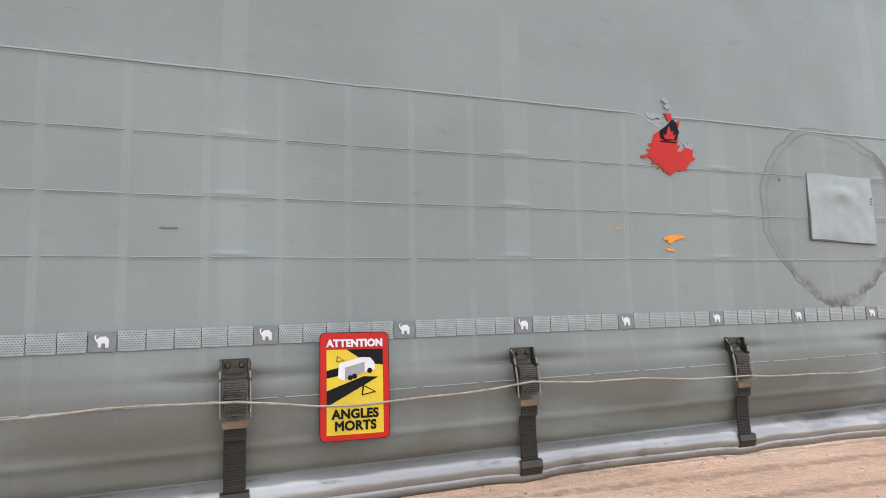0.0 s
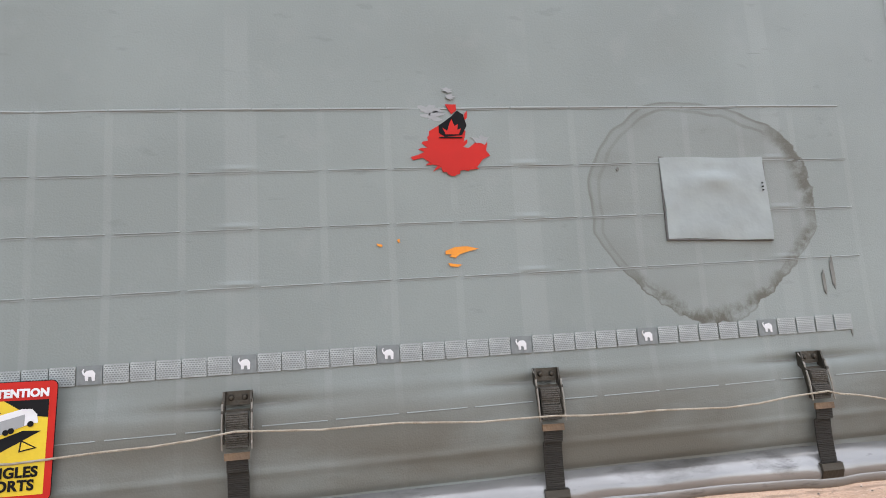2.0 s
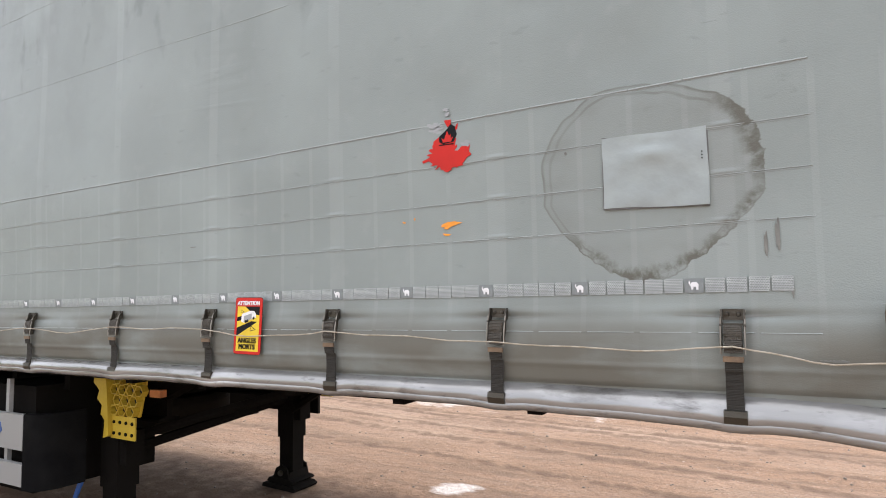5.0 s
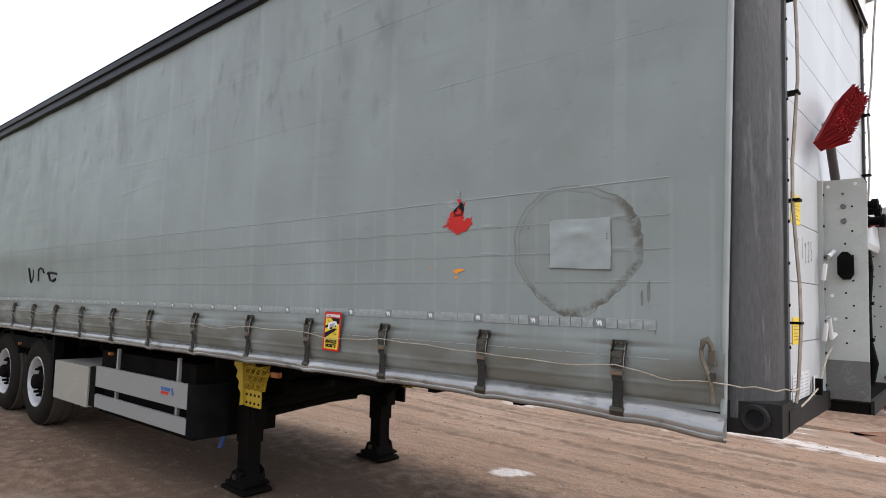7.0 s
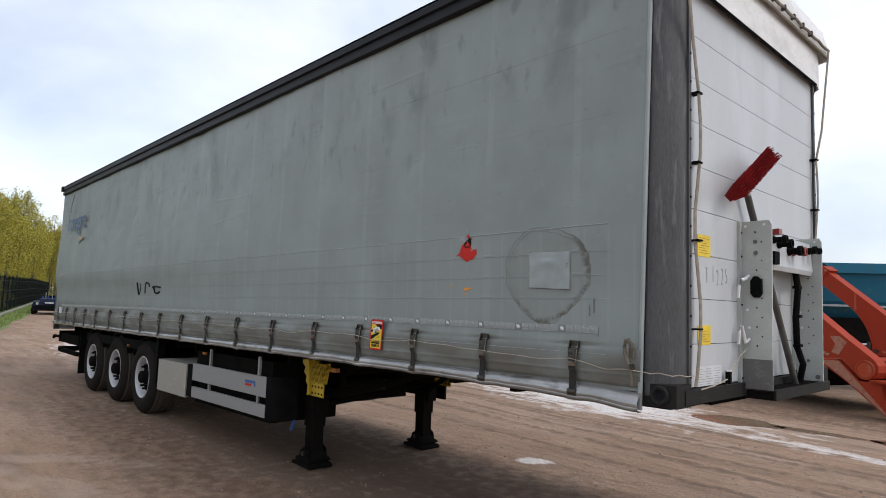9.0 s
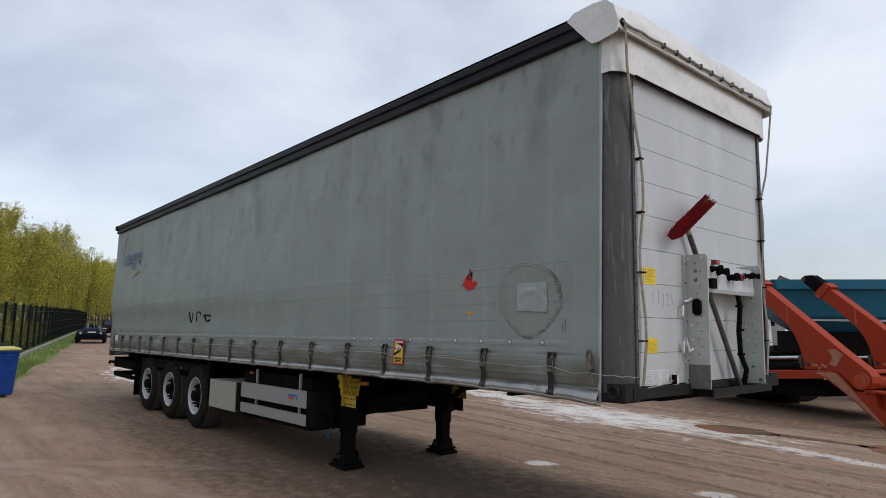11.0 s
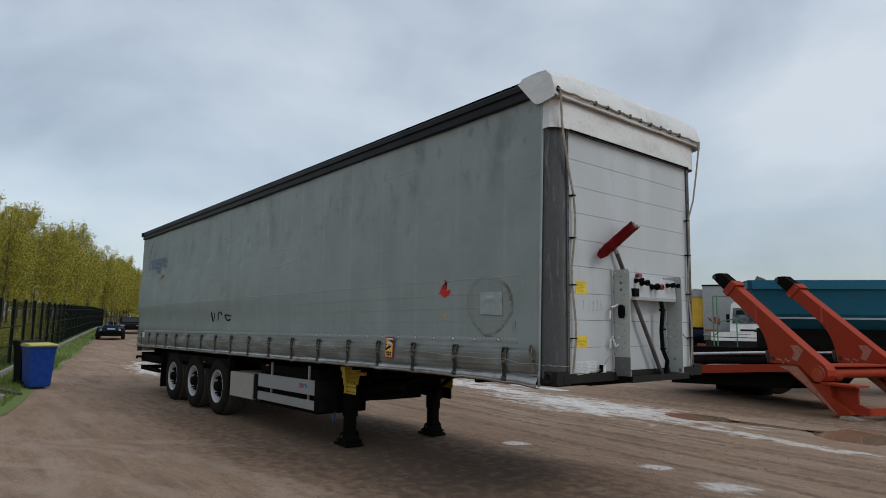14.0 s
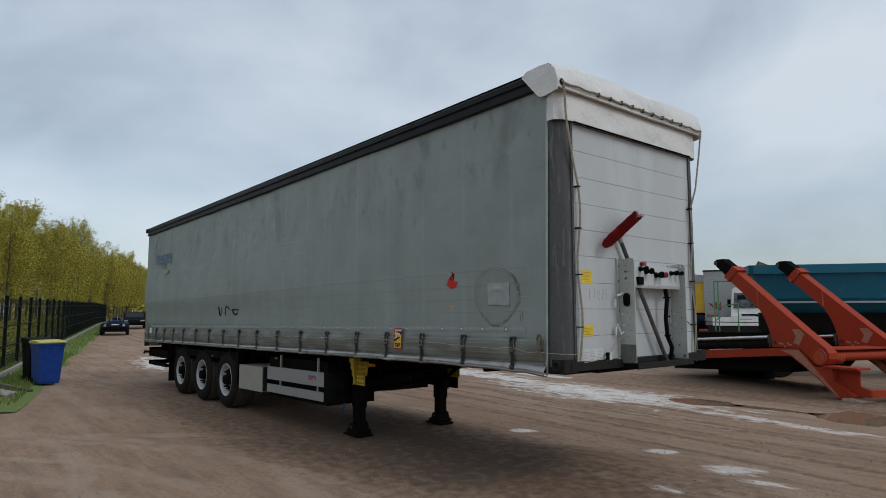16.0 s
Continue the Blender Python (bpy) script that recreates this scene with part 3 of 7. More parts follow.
def finish(bm, name, material, smooth=False, bevel=0.0):
    if bevel:
        bmesh.ops.bevel(bm, geom=[e for e in bm.edges if len(e.link_faces) == 2 and e.calc_face_angle(0) > 0.6], offset=bevel, segments=2, affect="EDGES", clamp_overlap=True)
    bmesh.ops.recalc_face_normals(bm, faces=bm.faces)
    me = bpy.data.meshes.new(name)
    bm.to_mesh(me)
    bm.free()
    me.materials.append(material)
    if smooth:
        me.polygons.foreach_set("use_smooth", [True] * len(me.polygons))
        me.set_sharp_from_angle(angle=radians(40))
    return me


TILT = 0.0125


def lift(x):
    """The nose of the trailer stands a little higher than its tail."""
    return TILT * (x + 1.5)


def part(name, bm, material, parent, label="", smooth=False, bevel=0.0, tilt=False):
    if tilt:
        for v in bm.verts:
            v.co.z += lift(v.co.x)
    ob = new(name, finish(bm, name, material, smooth, bevel))
    ob.parent = parent
    return tagged(ob, label)


def solo(name, bm, material, label, category, kind="", smooth=False, bevel=0.0, group=""):
    return tagged(new(name, finish(bm, name, material, smooth, bevel)), label, category, group, kind)


def box(bm, x0, x1, y0, y1, z0, z1):
    v = [bm.verts.new((x, y, z)) for z in (z0, z1) for y in (y0, y1) for x in (x0, x1)]
    for f in ((0, 2, 3, 1), (4, 5, 7, 6), (0, 1, 5, 4), (2, 6, 7, 3), (0, 4, 6, 2), (1, 3, 7, 5)):
        bm.faces.new([v[i] for i in f])
    return bm


def prism(bm, poly, axis, a, b):
    """A polygon of (u, v) pairs drawn out along an axis; u, v are the other two axes in order."""
    def p3(u, v, w):
        return {"x": (w, u, v), "y": (u, w, v), "z": (u, v, w)}[axis]
    lo, hi = [bm.verts.new(p3(u, v, a)) for u, v in poly], [bm.verts.new(p3(u, v, b)) for u, v in poly]
    bm.faces.new(lo), bm.faces.new(hi)
    for i in range(len(poly)):
        j = (i + 1) % len(poly)
        bm.faces.new((lo[i], lo[j], hi[j], hi[i]))
    return bm


def tube(bm, pts, r, seg=8, flat=1.0):
    """A round or flattened tube along points."""
    pts = [Vector(p) for p in pts]
    rings = []
    for i, p in enumerate(pts):
        d = (pts[min(i + 1, len(pts) - 1)] - pts[max(i - 1, 0)]).normalized()
        s = d.cross(Vector((0, 0, 1)) if abs(d.z) < 0.9 else Vector((0, 1, 0))).normalized()
        u = s.cross(d)
        rings.append([bm.verts.new(p + r * (math.cos(a) * s * flat + math.sin(a) * u)) for a in (2 * math.pi * k / seg for k in range(seg))])
    for a, b in zip(rings, rings[1:]):
        for k in range(seg):
            bm.faces.new((a[k], a[(k + 1) % seg], b[(k + 1) % seg], b[k]))
    bm.faces.new(rings[0]), bm.faces.new(rings[-1])
    return bm


def lathe(bm, profile, seg=32, axis="y", centre=(0, 0, 0), caps=True):
    """A profile of (radius, along) pairs turned about an axis."""
    rings = []
    for r, w in profile:
        ring = []
        for k in range(seg):
            a = 2 * math.pi * k / seg
            c, s = r * math.cos(a), r * math.sin(a)
            q = {"x": (w, c, s), "y": (c, w, s), "z": (c, s, w)}[axis]
            ring.append(bm.verts.new(Vector(q) + Vector(centre)))
        rings.append(ring)
    for a, b in zip(rings, rings[1:]):
        for k in range(seg):
            bm.faces.new((a[k], a[(k + 1) % seg], b[(k + 1) % seg], b[k]))
    for ring in (rings[0], rings[-1]) if caps else ():
        if (ring[0].co - ring[seg // 2].co).length > 1e-5:
            bm.faces.new(ring)
    return bm


def disc(bm, c, r, axis, t, seg=16):
    p = [(r * math.cos(2 * math.pi * k / seg), r * math.sin(2 * math.pi * k / seg)) for k in range(seg)]
    i = "xyz".index(axis)
    o = [c[k] for k in range(3) if k != i]
    return prism(bm, [(o[0] + u, o[1] + v) for u, v in p], axis, c[i] - t / 2, c[i] + t / 2)


def B():
    return bmesh.new()


def lettering(name, text, size, material, parent, m, label="", bold=0.0, thick=0.0):
    """Built-in font turned into a thin mesh."""
    cu = bpy.data.curves.new(name, "FONT")
    cu.body, cu.size, cu.align_x, cu.extrude, cu.offset = text, size, "CENTER", 0.0006, bold
    cu.bevel_depth, cu.bevel_resolution = thick, 1
    cu.space_character = 1.06 if bold > 0 or thick > 0 else 1.0
    ob = new(name, cu)
    bpy.context.view_layer.update()
    me = bpy.data.meshes.new_from_object(ob.evaluated_get(bpy.context.evaluated_depsgraph_get()))
    bpy.data.objects.remove(ob)
    me.materials.clear()
    me.materials.append(material)
    ob = new(name, me)
    ob.parent = parent
    ob.matrix_basis = m
    return tagged(ob, label)


# ---- ground ----
def ramp_z(x):
    return 0.0115 * min(max(-16 - x, 0.0), 52.0)


FENCE_A, FENCE_B = Vector((-8.0, -5.25)), Vector((-66.0, 9.0))
FENCE_D = (FENCE_B - FENCE_A).normalized()
FENCE_N = Vector((-FENCE_D.y, FENCE_D.x))
if FENCE_N.y > 0:
    FENCE_N = -FENCE_N


PUDDLES = ((-2.75, 7.6, 0.62, 0.48), (-1.45, 7.75, 0.62, 0.16), (-0.1, 7.75, 0.62, 0.62), (1.6, 7.0, 0.95, 0.45), (-8.5, 9.3, 1.3, 0.35))


def ground_z(x, y):
    z = ramp_z(x)
    near = max(0.0, 1 - max(abs(x + 5) - 16, abs(y - 2) - 11, 0) / 6)
    if near > 0:
        h = 0.022 * noise.noise((x * 0.5, y * 0.5, 0)) + 0.010 * noise.noise((x * 2.3, y * 2.3, 3))
        for cx, cy, rx, ry in PUDDLES:
            q = ((x - cx) / rx) ** 2 + ((y - cy) / ry) ** 2
            if q < 4:
                h -= 0.05 * math.exp(-q * 1.2)
        for c, w, amp in ((4.60, 0.12, 0.03), (5.15, 0.10, 0.024), (5.75, 0.12, 0.03), (6.05, 0.10, 0.02), (6.7, 0.10, 0.02), (1.2, 0.14, 0.012)):
            yy = c - 0.06 * (x + 5) + 0.12 * math.sin(x * 0.35 + c)
            d = abs(y - yy) / w
            if d < 2:
                h -= amp * (math.exp(-d * d) - 0.55 * math.exp(-(d - 1.4) ** 2 * 4)) * (0.8 + 0.3 * noise.noise((x * 3, c, 2)))
        z += near * h
    return z


def spread(lo, hi, step, far):
    v, a, s = [], lo, step
    while a > -far:
        s *= 1.35
        a -= s
        v.append(a)
    v = v[::-1]
    n = int((hi - lo) / step)
    v += [lo + (hi - lo) * i / n for i in range(n + 1)]
    a, s = hi, step
    while a < far:
        s *= 1.35
        a += s
        v.append(a)
    return v


def build_ground():
    xs, ys = spread(-18, 7, 0.14, 2500), spread(-8, 12, 0.11, 2500)
    nx = len(xs)
    verts = [(x, y, ground_z(x, y)) for y in ys for x in xs]
    faces = [(j * nx + i, j * nx + i + 1, (j + 1) * nx + i + 1, (j + 1) * nx + i) for j in range(len(ys) - 1) for i in range(nx - 1)]
    me = bpy.data.meshes.new("ground")
    me.from_pydata(verts, [], faces)
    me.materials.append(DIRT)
    me.polygons.foreach_set("use_smooth", [True] * len(me.polygons))
    tagged(new("ground", me), "brown packed dirt yard with tyre ruts, wet patches and painted shade", "ground", kind="structure")


build_ground()


def blob(cx, cy, rx, ry, turn, z, wob, seed, n=64, t=0.004):
    bm = B()
    ring = []
    c, s = math.cos(radians(turn)), math.sin(radians(turn))
    for k in range(n):
        a = 2 * math.pi * k / n
        r = 1 + wob * noise.noise((math.cos(a) * 1.7 + seed, math.sin(a) * 1.7, seed)) + wob * 0.6 * noise.noise((math.cos(a) * 5 + seed, math.sin(a) * 5, 9))
        u, v = rx * r * math.cos(a), ry * r * math.sin(a)
        ring.append((cx + u * c - v * s, cy + u * s + v * c))
    hub = bm.verts.new((cx, cy, ground_z(cx, cy) * 0 + z))
    vs = [bm.verts.new((x, y, z)) for x, y in ring]
    for k in range(n):
        bm.faces.new((hub, vs[k], vs[(k + 1) % n]))
    return bm


for k, (cx, cy, rx, ry) in enumerate(PUDDLES):
    solo("puddle", blob(cx, cy, rx * 1.3, ry * 1.3, 0, -0.014, 0.3, k + 1), WATER, "shallow muddy brown puddle lying on the dirt yard", "puddle", group="puddles in the yard")


def stones():
    bm = B()
    for k in range(4200):
        x, y = random.uniform(-13, 4), random.uniform(-4, 9)
        r = 0.004 + 0.014 * random.random() ** 3
        z = ground_z(x, y)
        n = 6
        top = [bm.verts.new((x + r * 0.6 * math.cos(a + k), y + r * 0.5 * math.sin(a + k), z + r * 0.6)) for a in (2 * math.pi * i / n for i in range(n))]
        low = [bm.verts.new((x + r * random.uniform(0.8, 1.2) * math.cos(a + k), y + r * random.uniform(0.7, 1.1) * math.sin(a + k), z - 0.004)) for a in (2 * math.pi * i / n for i in range(n))]
        bm.faces.new(top)
        for i in range(n):
            bm.faces.new((low[i], low[(i + 1) % n], top[(i + 1) % n], top[i]))
    solo("gravel", bm, PEBBLE, "loose grey stones scattered over the dirt", "gravel", kind="stuff")


stones()

# ---- the trailer ----
trailer = thing("curtainsider_trailer", "weathered grey-green curtainsider semi-trailer parked on its landing legs", "semi-trailer")
XF, XR, W = -0.17, -13.5, 2.55          # front and rear end of the curtain, width
ZB, ZT = 1.275, 3.91                    # curtain above the hem, and its top
STRAPS = [-0.592, -1.318, -2.04, -2.75, -3.44, -4.226, -5.02, -5.81, -6.61, -7.40, -8.16, -8.91, -9.68, -10.46, -11.15, -11.83, -12.48, -13.1]


def curtain_y(x, z):
    """How far the tarpaulin stands out of its plane (towards -y)."""
    y = 0.010 * noise.noise((x * 0.55, z * 0.9, 1.5)) + 0.004 * noise.noise((x * 2.2, z * 1.3, 7))
    amp = 0.010 + 0.044 * min(max((-2.5 - x) / 7.0, 0), 1)
    y -= amp * (math.exp(-((z - 2.22) / (0.80 if z > 2.22 else 0.27)) ** 2))
    if z > 2.2:
        y += 0.012 * noise.noise((x * 1.4, z * 0.35, 4)) * min(1, (z - 2.2) / 0.5)
        y += 0.006 * max(0, noise.noise((x * 3.0, z * 5.0, 8)) - 0.25) * 3
    elif z > 1.7:
        # puckers where the cords cross the wide bands
        dx = ((x + 21.48) / 0.72 + 0.5) % 1.0 - 0.5
        for z0 in (2.212, 2.056, 1.916, 1.778):
            if abs(z - z0) < 0.03:
                y -= 0.0045 * math.exp(-((z - z0 - 0.007) / 0.006) ** 2 - (dx * 0.72 / 0.035) ** 2)
    if z < 1.56:
        s = min(abs(x - q) for q in STRAPS)
        pull = math.exp(-(s / 0.15) ** 2)
        u = (1.56 - z) / (1.56 - ZB)
        y -= 0.026 * math.sin(math.pi * min(u, 1)) ** 1.4 * (1 - 0.4 * pull)
        y += 0.012 * math.exp(-((z - 1.508) / 0.013) ** 2) * (0.15 + pull)
        y += 0.010 * math.exp(-((z - 1.292) / 0.010) ** 2)
        y -= 0.004 * math.exp(-((z - 1.36) / 0.008) ** 2)
        y += 0.006 * noise.noise((x * 3.1, z * 8, 6)) * min(u * 2, 1)
    return y


def edge_x(z):
    """The curtain's front edge leans a little forward with height."""
    return -0.165 + 0.022 * (z - 1.25)


def build_curtain():
    nx = 620
    zs = [ZB + (1.55 - ZB) * i / 44 for i in range(44)] + [q + d for q in (1.778, 1.916, 2.056) for d in (-0.006, 0.0, 0.005, 0.009, 0.014, 0.02)] + [1.55 + (2.25 - 1.55) * i / 20 for i in range(20)] + [2.25 + (ZT - 2.25) * i / 34 for i in range(35)]
    zs.sort()
    xs = [XF + (XR - XF) * (i / nx) ** 1.25 for i in range(nx + 1)]
    bm = B()
    grid = [[bm.verts.new((x + (edge_x(z) - XF) * max(0.0, 1 - (XF - x) / 0.5), curtain_y(x, z), z)) for x in xs] for z in zs]
    back = [[bm.verts.new((x, 0.05, z)) for x in (XF, XR)] for z in (ZB, ZT)]
    for a, b in zip(grid, grid[1:]):
        for i in range(nx):
            bm.faces.new((a[i], b[i], b[i + 1], a[i + 1]))
    bm.faces.new((back[0][0], back[1][0], back[1][1], back[0][1]))
    part("curtain", bm, TARP, trailer, "grey-green tarpaulin side curtain with stains and scuffs", True, tilt=True)
    # hem: the rounded lower edge wrapped over the side rail
    prof = [(0.012, 1.290), (-0.002, 1.284), (-0.018, 1.276), (-0.030, 1.264), (-0.036, 1.250), (-0.035, 1.238), (-0.031, 1.230), (-0.033, 1.224), (-0.030, 1.214), (-0.020, 1.205), (-0.004, 1.202), (0.02, 1.206)]
    bm = B()
    n = 260
    rows = []
    for i in range(n + 1):
        x = XF + 0.015 + (XR - XF) * i / n
        s = min(abs(x - q) for q in STRAPS)
        dip = 0.010 * math.sin(x * 1.7) * noise.noise((x * 0.9, 0, 2)) - 0.008 * math.exp(-(s / 0.06) ** 2)
        end = 0.03 * math.exp(-((x - XF) / 0.18) ** 2)
        dip += 0.003 * noise.noise((x * 5.0, 1, 2))
        dip += 0.008 * min(max((-1.2 - x) / 0.6, 0.0), 1.0) - 0.016 * min(max((x + 1.2) / 0.9, 0.0), 1.0)
        rows.append([bm.verts.new((x, y * (1 + 0.25 * noise.noise((x * 2.3, z * 9, 5))) - end, z + dip * min(1.0, (1.292 - z) / 0.03) - 0.6 * end)) for y, z in prof])
    for a, b in zip(rows, rows[1:]):
        for k in range(len(prof) - 1):
            bm.faces.new((a[k], a[k + 1], b[k + 1], b[k]))
    part("hem", bm, HEM, trailer, "shiny rounded vinyl hem, scuffed", True, tilt=True)
    # welded cords: short raised dashes between the vertical bands
    bm = B()
    for z0 in (2.212, 2.056, 1.916, 1.778, 1.462):
        x = XF - 0.207
        while x > XR + 0.2:
            w = 0.163
            a, b = x, x - (w - (0.018 if z0 < 2.2 else 0.004))
            y = curtain_y((a + b) / 2, z0)
            ya, yb = curtain_y(a, z0), curtain_y(b, z0)
            h = 0.0017 if z0 < 2.2 else 0.0036
            out = 0.7 if z0 < 2.2 else 1.0
            jog = 0.0015 * noise.noise((x * 3, z0, 0))
            ring = []
            for xx, yy in ((a, ya), (b, yb)):
                ring.append([bm.verts.new((xx, yy + o, z0 + jog + q)) for o, q in ((0.001, -h), (-0.0028 * out, -0.3 * h), (-0.0024 * out, 0.5 * h), (0.001, h))])
            for k in range(3):
                bm.faces.new((ring[0][k], ring[0][k + 1], ring[1][k + 1], ring[1][k]))
            x -= w
    ob = part("weld_seams", bm, SEAM, trailer, "", True, tilt=True)
    ob["kind"] = "stuff"
    # thin dark strips just below the cords
    bm = B()
    for z0 in (2.212, 2.056, 1.916, 1.778):
        x = XF - 0.207
        while x > XR + 0.2:
            a, b = x - 0.006, x - (0.15 if z0 < 2.2 else 0.16)
            hh = 0.0010 + 0.0009 * noise.noise((x * 2, z0, 4))
            zz = z0 + 0.0015 * noise.noise((x * 3, z0, 0)) - 0.0045
            bm.faces.new([bm.verts.new((xx, curtain_y(xx, zz) - 0.0012, zz + q)) for xx, q in ((a, -hh), (b, -hh), (b, hh), (a, hh))])
            x -= 0.163
    part("cord_grime", bm, CORDLINE, trailer, "thin dark lines just below the welded cords", tilt=True)["kind"] = "stuff"
    # long upper welds
    for z0, amp in ((2.86, 0.0), (3.35, 0.0)):
        bm = B()
        n = 90
        rows = []
        for i in range(n + 1):
            x = XF - 0.1 + (XR - XF + 0.3) * i / n
            zz = z0 + amp * math.sin(x * 0.5)
            y = curtain_y(x, zz)
            rows.append([bm.verts.new((x, y + o, zz + q)) for o, q in ((0.001, -0.004), (-0.0012, 0), (0.001, 0.004))])
        for a, b in zip(rows, rows[1:]):
            for k in range(2):
                bm.faces.new((a[k], a[k + 1], b[k + 1], b[k]))
        part("long_seam", bm, TARP, trailer, "", True, tilt=True)
    # stiff strip and pole at the front end
    part("curtain_pole", tube(B(), [(edge_x(1.18) - 0.006, -0.006, 1.18), (edge_x(3.82) - 0.006, -0.006, 3.82)], 0.013, 10), SEAM, trailer, "thin pale aluminium tension pole", True, tilt=True)


build_curtain()


def build_body():
    t = dict(tilt=True)
    # far side, rear end, roof, floor
    part("far_curtain", box(B(), XR, XF, W - 0.03, W, 1.22, 3.86), TARP, trailer, **t)
    part("rear_door", box(B(), XR - 0.08, XR - 0.01, 0.03, W - 0.03, 1.1, 3.95), WHITE, trailer, **t)
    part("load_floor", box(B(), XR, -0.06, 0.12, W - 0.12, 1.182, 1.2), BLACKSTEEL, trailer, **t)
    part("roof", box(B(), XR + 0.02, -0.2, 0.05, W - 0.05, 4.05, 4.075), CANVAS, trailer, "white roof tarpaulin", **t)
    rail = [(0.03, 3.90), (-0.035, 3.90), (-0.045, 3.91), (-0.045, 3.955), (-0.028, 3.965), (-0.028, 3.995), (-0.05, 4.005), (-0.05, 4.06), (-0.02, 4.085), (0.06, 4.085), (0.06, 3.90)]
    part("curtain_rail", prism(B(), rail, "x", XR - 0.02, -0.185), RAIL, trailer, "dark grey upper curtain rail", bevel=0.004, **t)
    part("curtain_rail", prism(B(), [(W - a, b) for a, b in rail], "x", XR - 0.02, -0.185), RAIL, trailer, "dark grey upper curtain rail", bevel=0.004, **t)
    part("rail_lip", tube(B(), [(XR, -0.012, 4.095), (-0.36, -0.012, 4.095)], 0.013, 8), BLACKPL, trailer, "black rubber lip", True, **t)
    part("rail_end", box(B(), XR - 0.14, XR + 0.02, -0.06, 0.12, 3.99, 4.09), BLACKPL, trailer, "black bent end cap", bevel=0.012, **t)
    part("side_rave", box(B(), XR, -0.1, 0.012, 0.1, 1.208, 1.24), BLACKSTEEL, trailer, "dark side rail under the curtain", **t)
    part("rear_post", box(B(), XR - 0.06, XR + 0.0, 0.0, 0.1, 1.1, 3.9), GALV, trailer, **t)
    # front corner posts
    post = [(-0.166, 0.03), (-0.160, 0.008), (-0.140, 0.002), (-0.115, 0.006), (-0.03, 0.088), (-0.010, 0.108), (0.001, 0.128), (0.004, 0.150), (0.004, 0.2), (-0.12, 0.2)]
    for mirror in (False, True):
        pl = [(x, W - y) for x, y in post] if mirror else post
        pb = prism(B(), pl, "z", 1.26, 3.62)
        for v in pb.verts:
            if v.co.z > 2 and v.co.x < 0:
                v.co.x *= 0.72
        cp = part("corner_post", pb, GALV, trailer, "weathered galvanised corner post", True, **t)
        y0 = W - 0.205 if mirror else 0.175
        part("post_flange", box(B(), 0.004, 0.016, y0, y0 + 0.03, 1.2, 3.6), GALV, cp, "", bevel=0.003, **t)
        for k in range(14):
            z = 1.36 + k * 0.165
            part("rivet", disc(B(), (0.018, y0 + 0.018, z), 0.006, "x", 0.006, 8), BLACKSTEEL, cp, **t)
    part("door_gap", box(B(), XF - 0.002, XF + 0.006, 0.02, 0.06, 1.2, 3.84), BLACKPL, trailer, **t)
    # front wall of level planks
    zs = [1.30, 1.536, 1.789, 2.040, 2.294, 2.547, 2.80, 3.055, 3.31, 3.62]
    for a, b in zip(zs, zs[1:]):
        part("panel", box(B(), -0.03, 0.0, 0.2, W - 0.2, a + 0.0018, b - 0.0018), WHITE, trailer, "off-white front wall plank", bevel=0.002, **t)
    part("wall_core", box(B(), -0.06, -0.012, 0.18, W - 0.18, 1.24, 3.9), BLACKPL, trailer, **t)
    # front beam and corner casting
    part("front_beam", box(B(), -0.12, 0.035, 0.1, W - 0.1, 1.215, 1.294), FRONTBEAM, trailer, "dark worn steel front beam", bevel=0.008, **t)
    part("kingpin_plate", box(B(), -2.2, -0.05, 0.6, W - 0.6, 1.17, 1.2), BLACKSTEEL, trailer, **t)
    for y in (0.09, W - 0.09):
        lug = part("corner_lug", box(B(), -0.16, 0.03, y - 0.085, y + 0.085, 1.205, 1.325), FRONTBEAM, trailer, "dark steel corner lug with a round hole", bevel=0.015, **t)
        part("lug_hole", lathe(B(), [(0.026, 0.004), (0.050, 0.002), (0.054, -0.008), (0.046, -0.018), (0.034, -0.016), (0.027, -0.002)], 24, "y", (-0.06, y - 0.087, 1.268), caps=False), FRONTBEAM, lug, "", True, **t)
        part("lug_dark", disc(B(), (-0.06, y - 0.0865, 1.268), 0.027, "y", 0.004, 18), BLACKFILM, lug, **t)
    # canvas front cover: lower band, upper hood with a slanted flap
    band = [(-0.122, -0.012), (-0.03, -0.008), (0.02, 0.06), (0.03, 0.14), (0.035, 0.3), (0.035, W - 0.3), (0.03, W - 0.14), (0.02, W - 0.06), (-0.03, W + 0.008), (-0.122, W + 0.012)]

    def wrap(zlo, zhi, nz):
        bm = B()
        pts = []
        for (a, b), (c, d) in zip(band, band[1:]):
            n = max(1, int(math.hypot(c - a, d - b) / 0.09))
            pts += [(a + (c - a) * i / n, b + (d - b) * i / n) for i in range(n)]
        pts.append(band[-1])
        rows = []
        for j in range(nz + 1):
            f = j / nz
            row = []
            for x, y in pts:
                o = 0.006 * noise.noise((y * 1.6, f * 2.5, 3)) * math.sin(math.pi * f) + 0.004 * (1 - f)
                front = 1.0 if 0.1 < y < W - 0.1 else 0.0
                row.append(bm.verts.new((x + o * front, y + o * (1 - front) * (-1 if y < 1 else 1), zlo + (zhi - zlo) * f + 0.004 * math.sin(y * 5.1) * (1 - f))))
            rows.append(row)
        for a, b in zip(rows, rows[1:]):
            for k in range(len(pts) - 1):
                bm.faces.new((a[k], b[k], b[k + 1], a[k + 1]))
        inner = [bm.verts.new((v.co.x - 0.012, v.co.y, v.co.z)) for v in rows[0]]
        for k in range(len(pts) - 1):
            bm.faces.new((rows[0][k], rows[0][k + 1], inner[k + 1], inner[k]))
        return bm
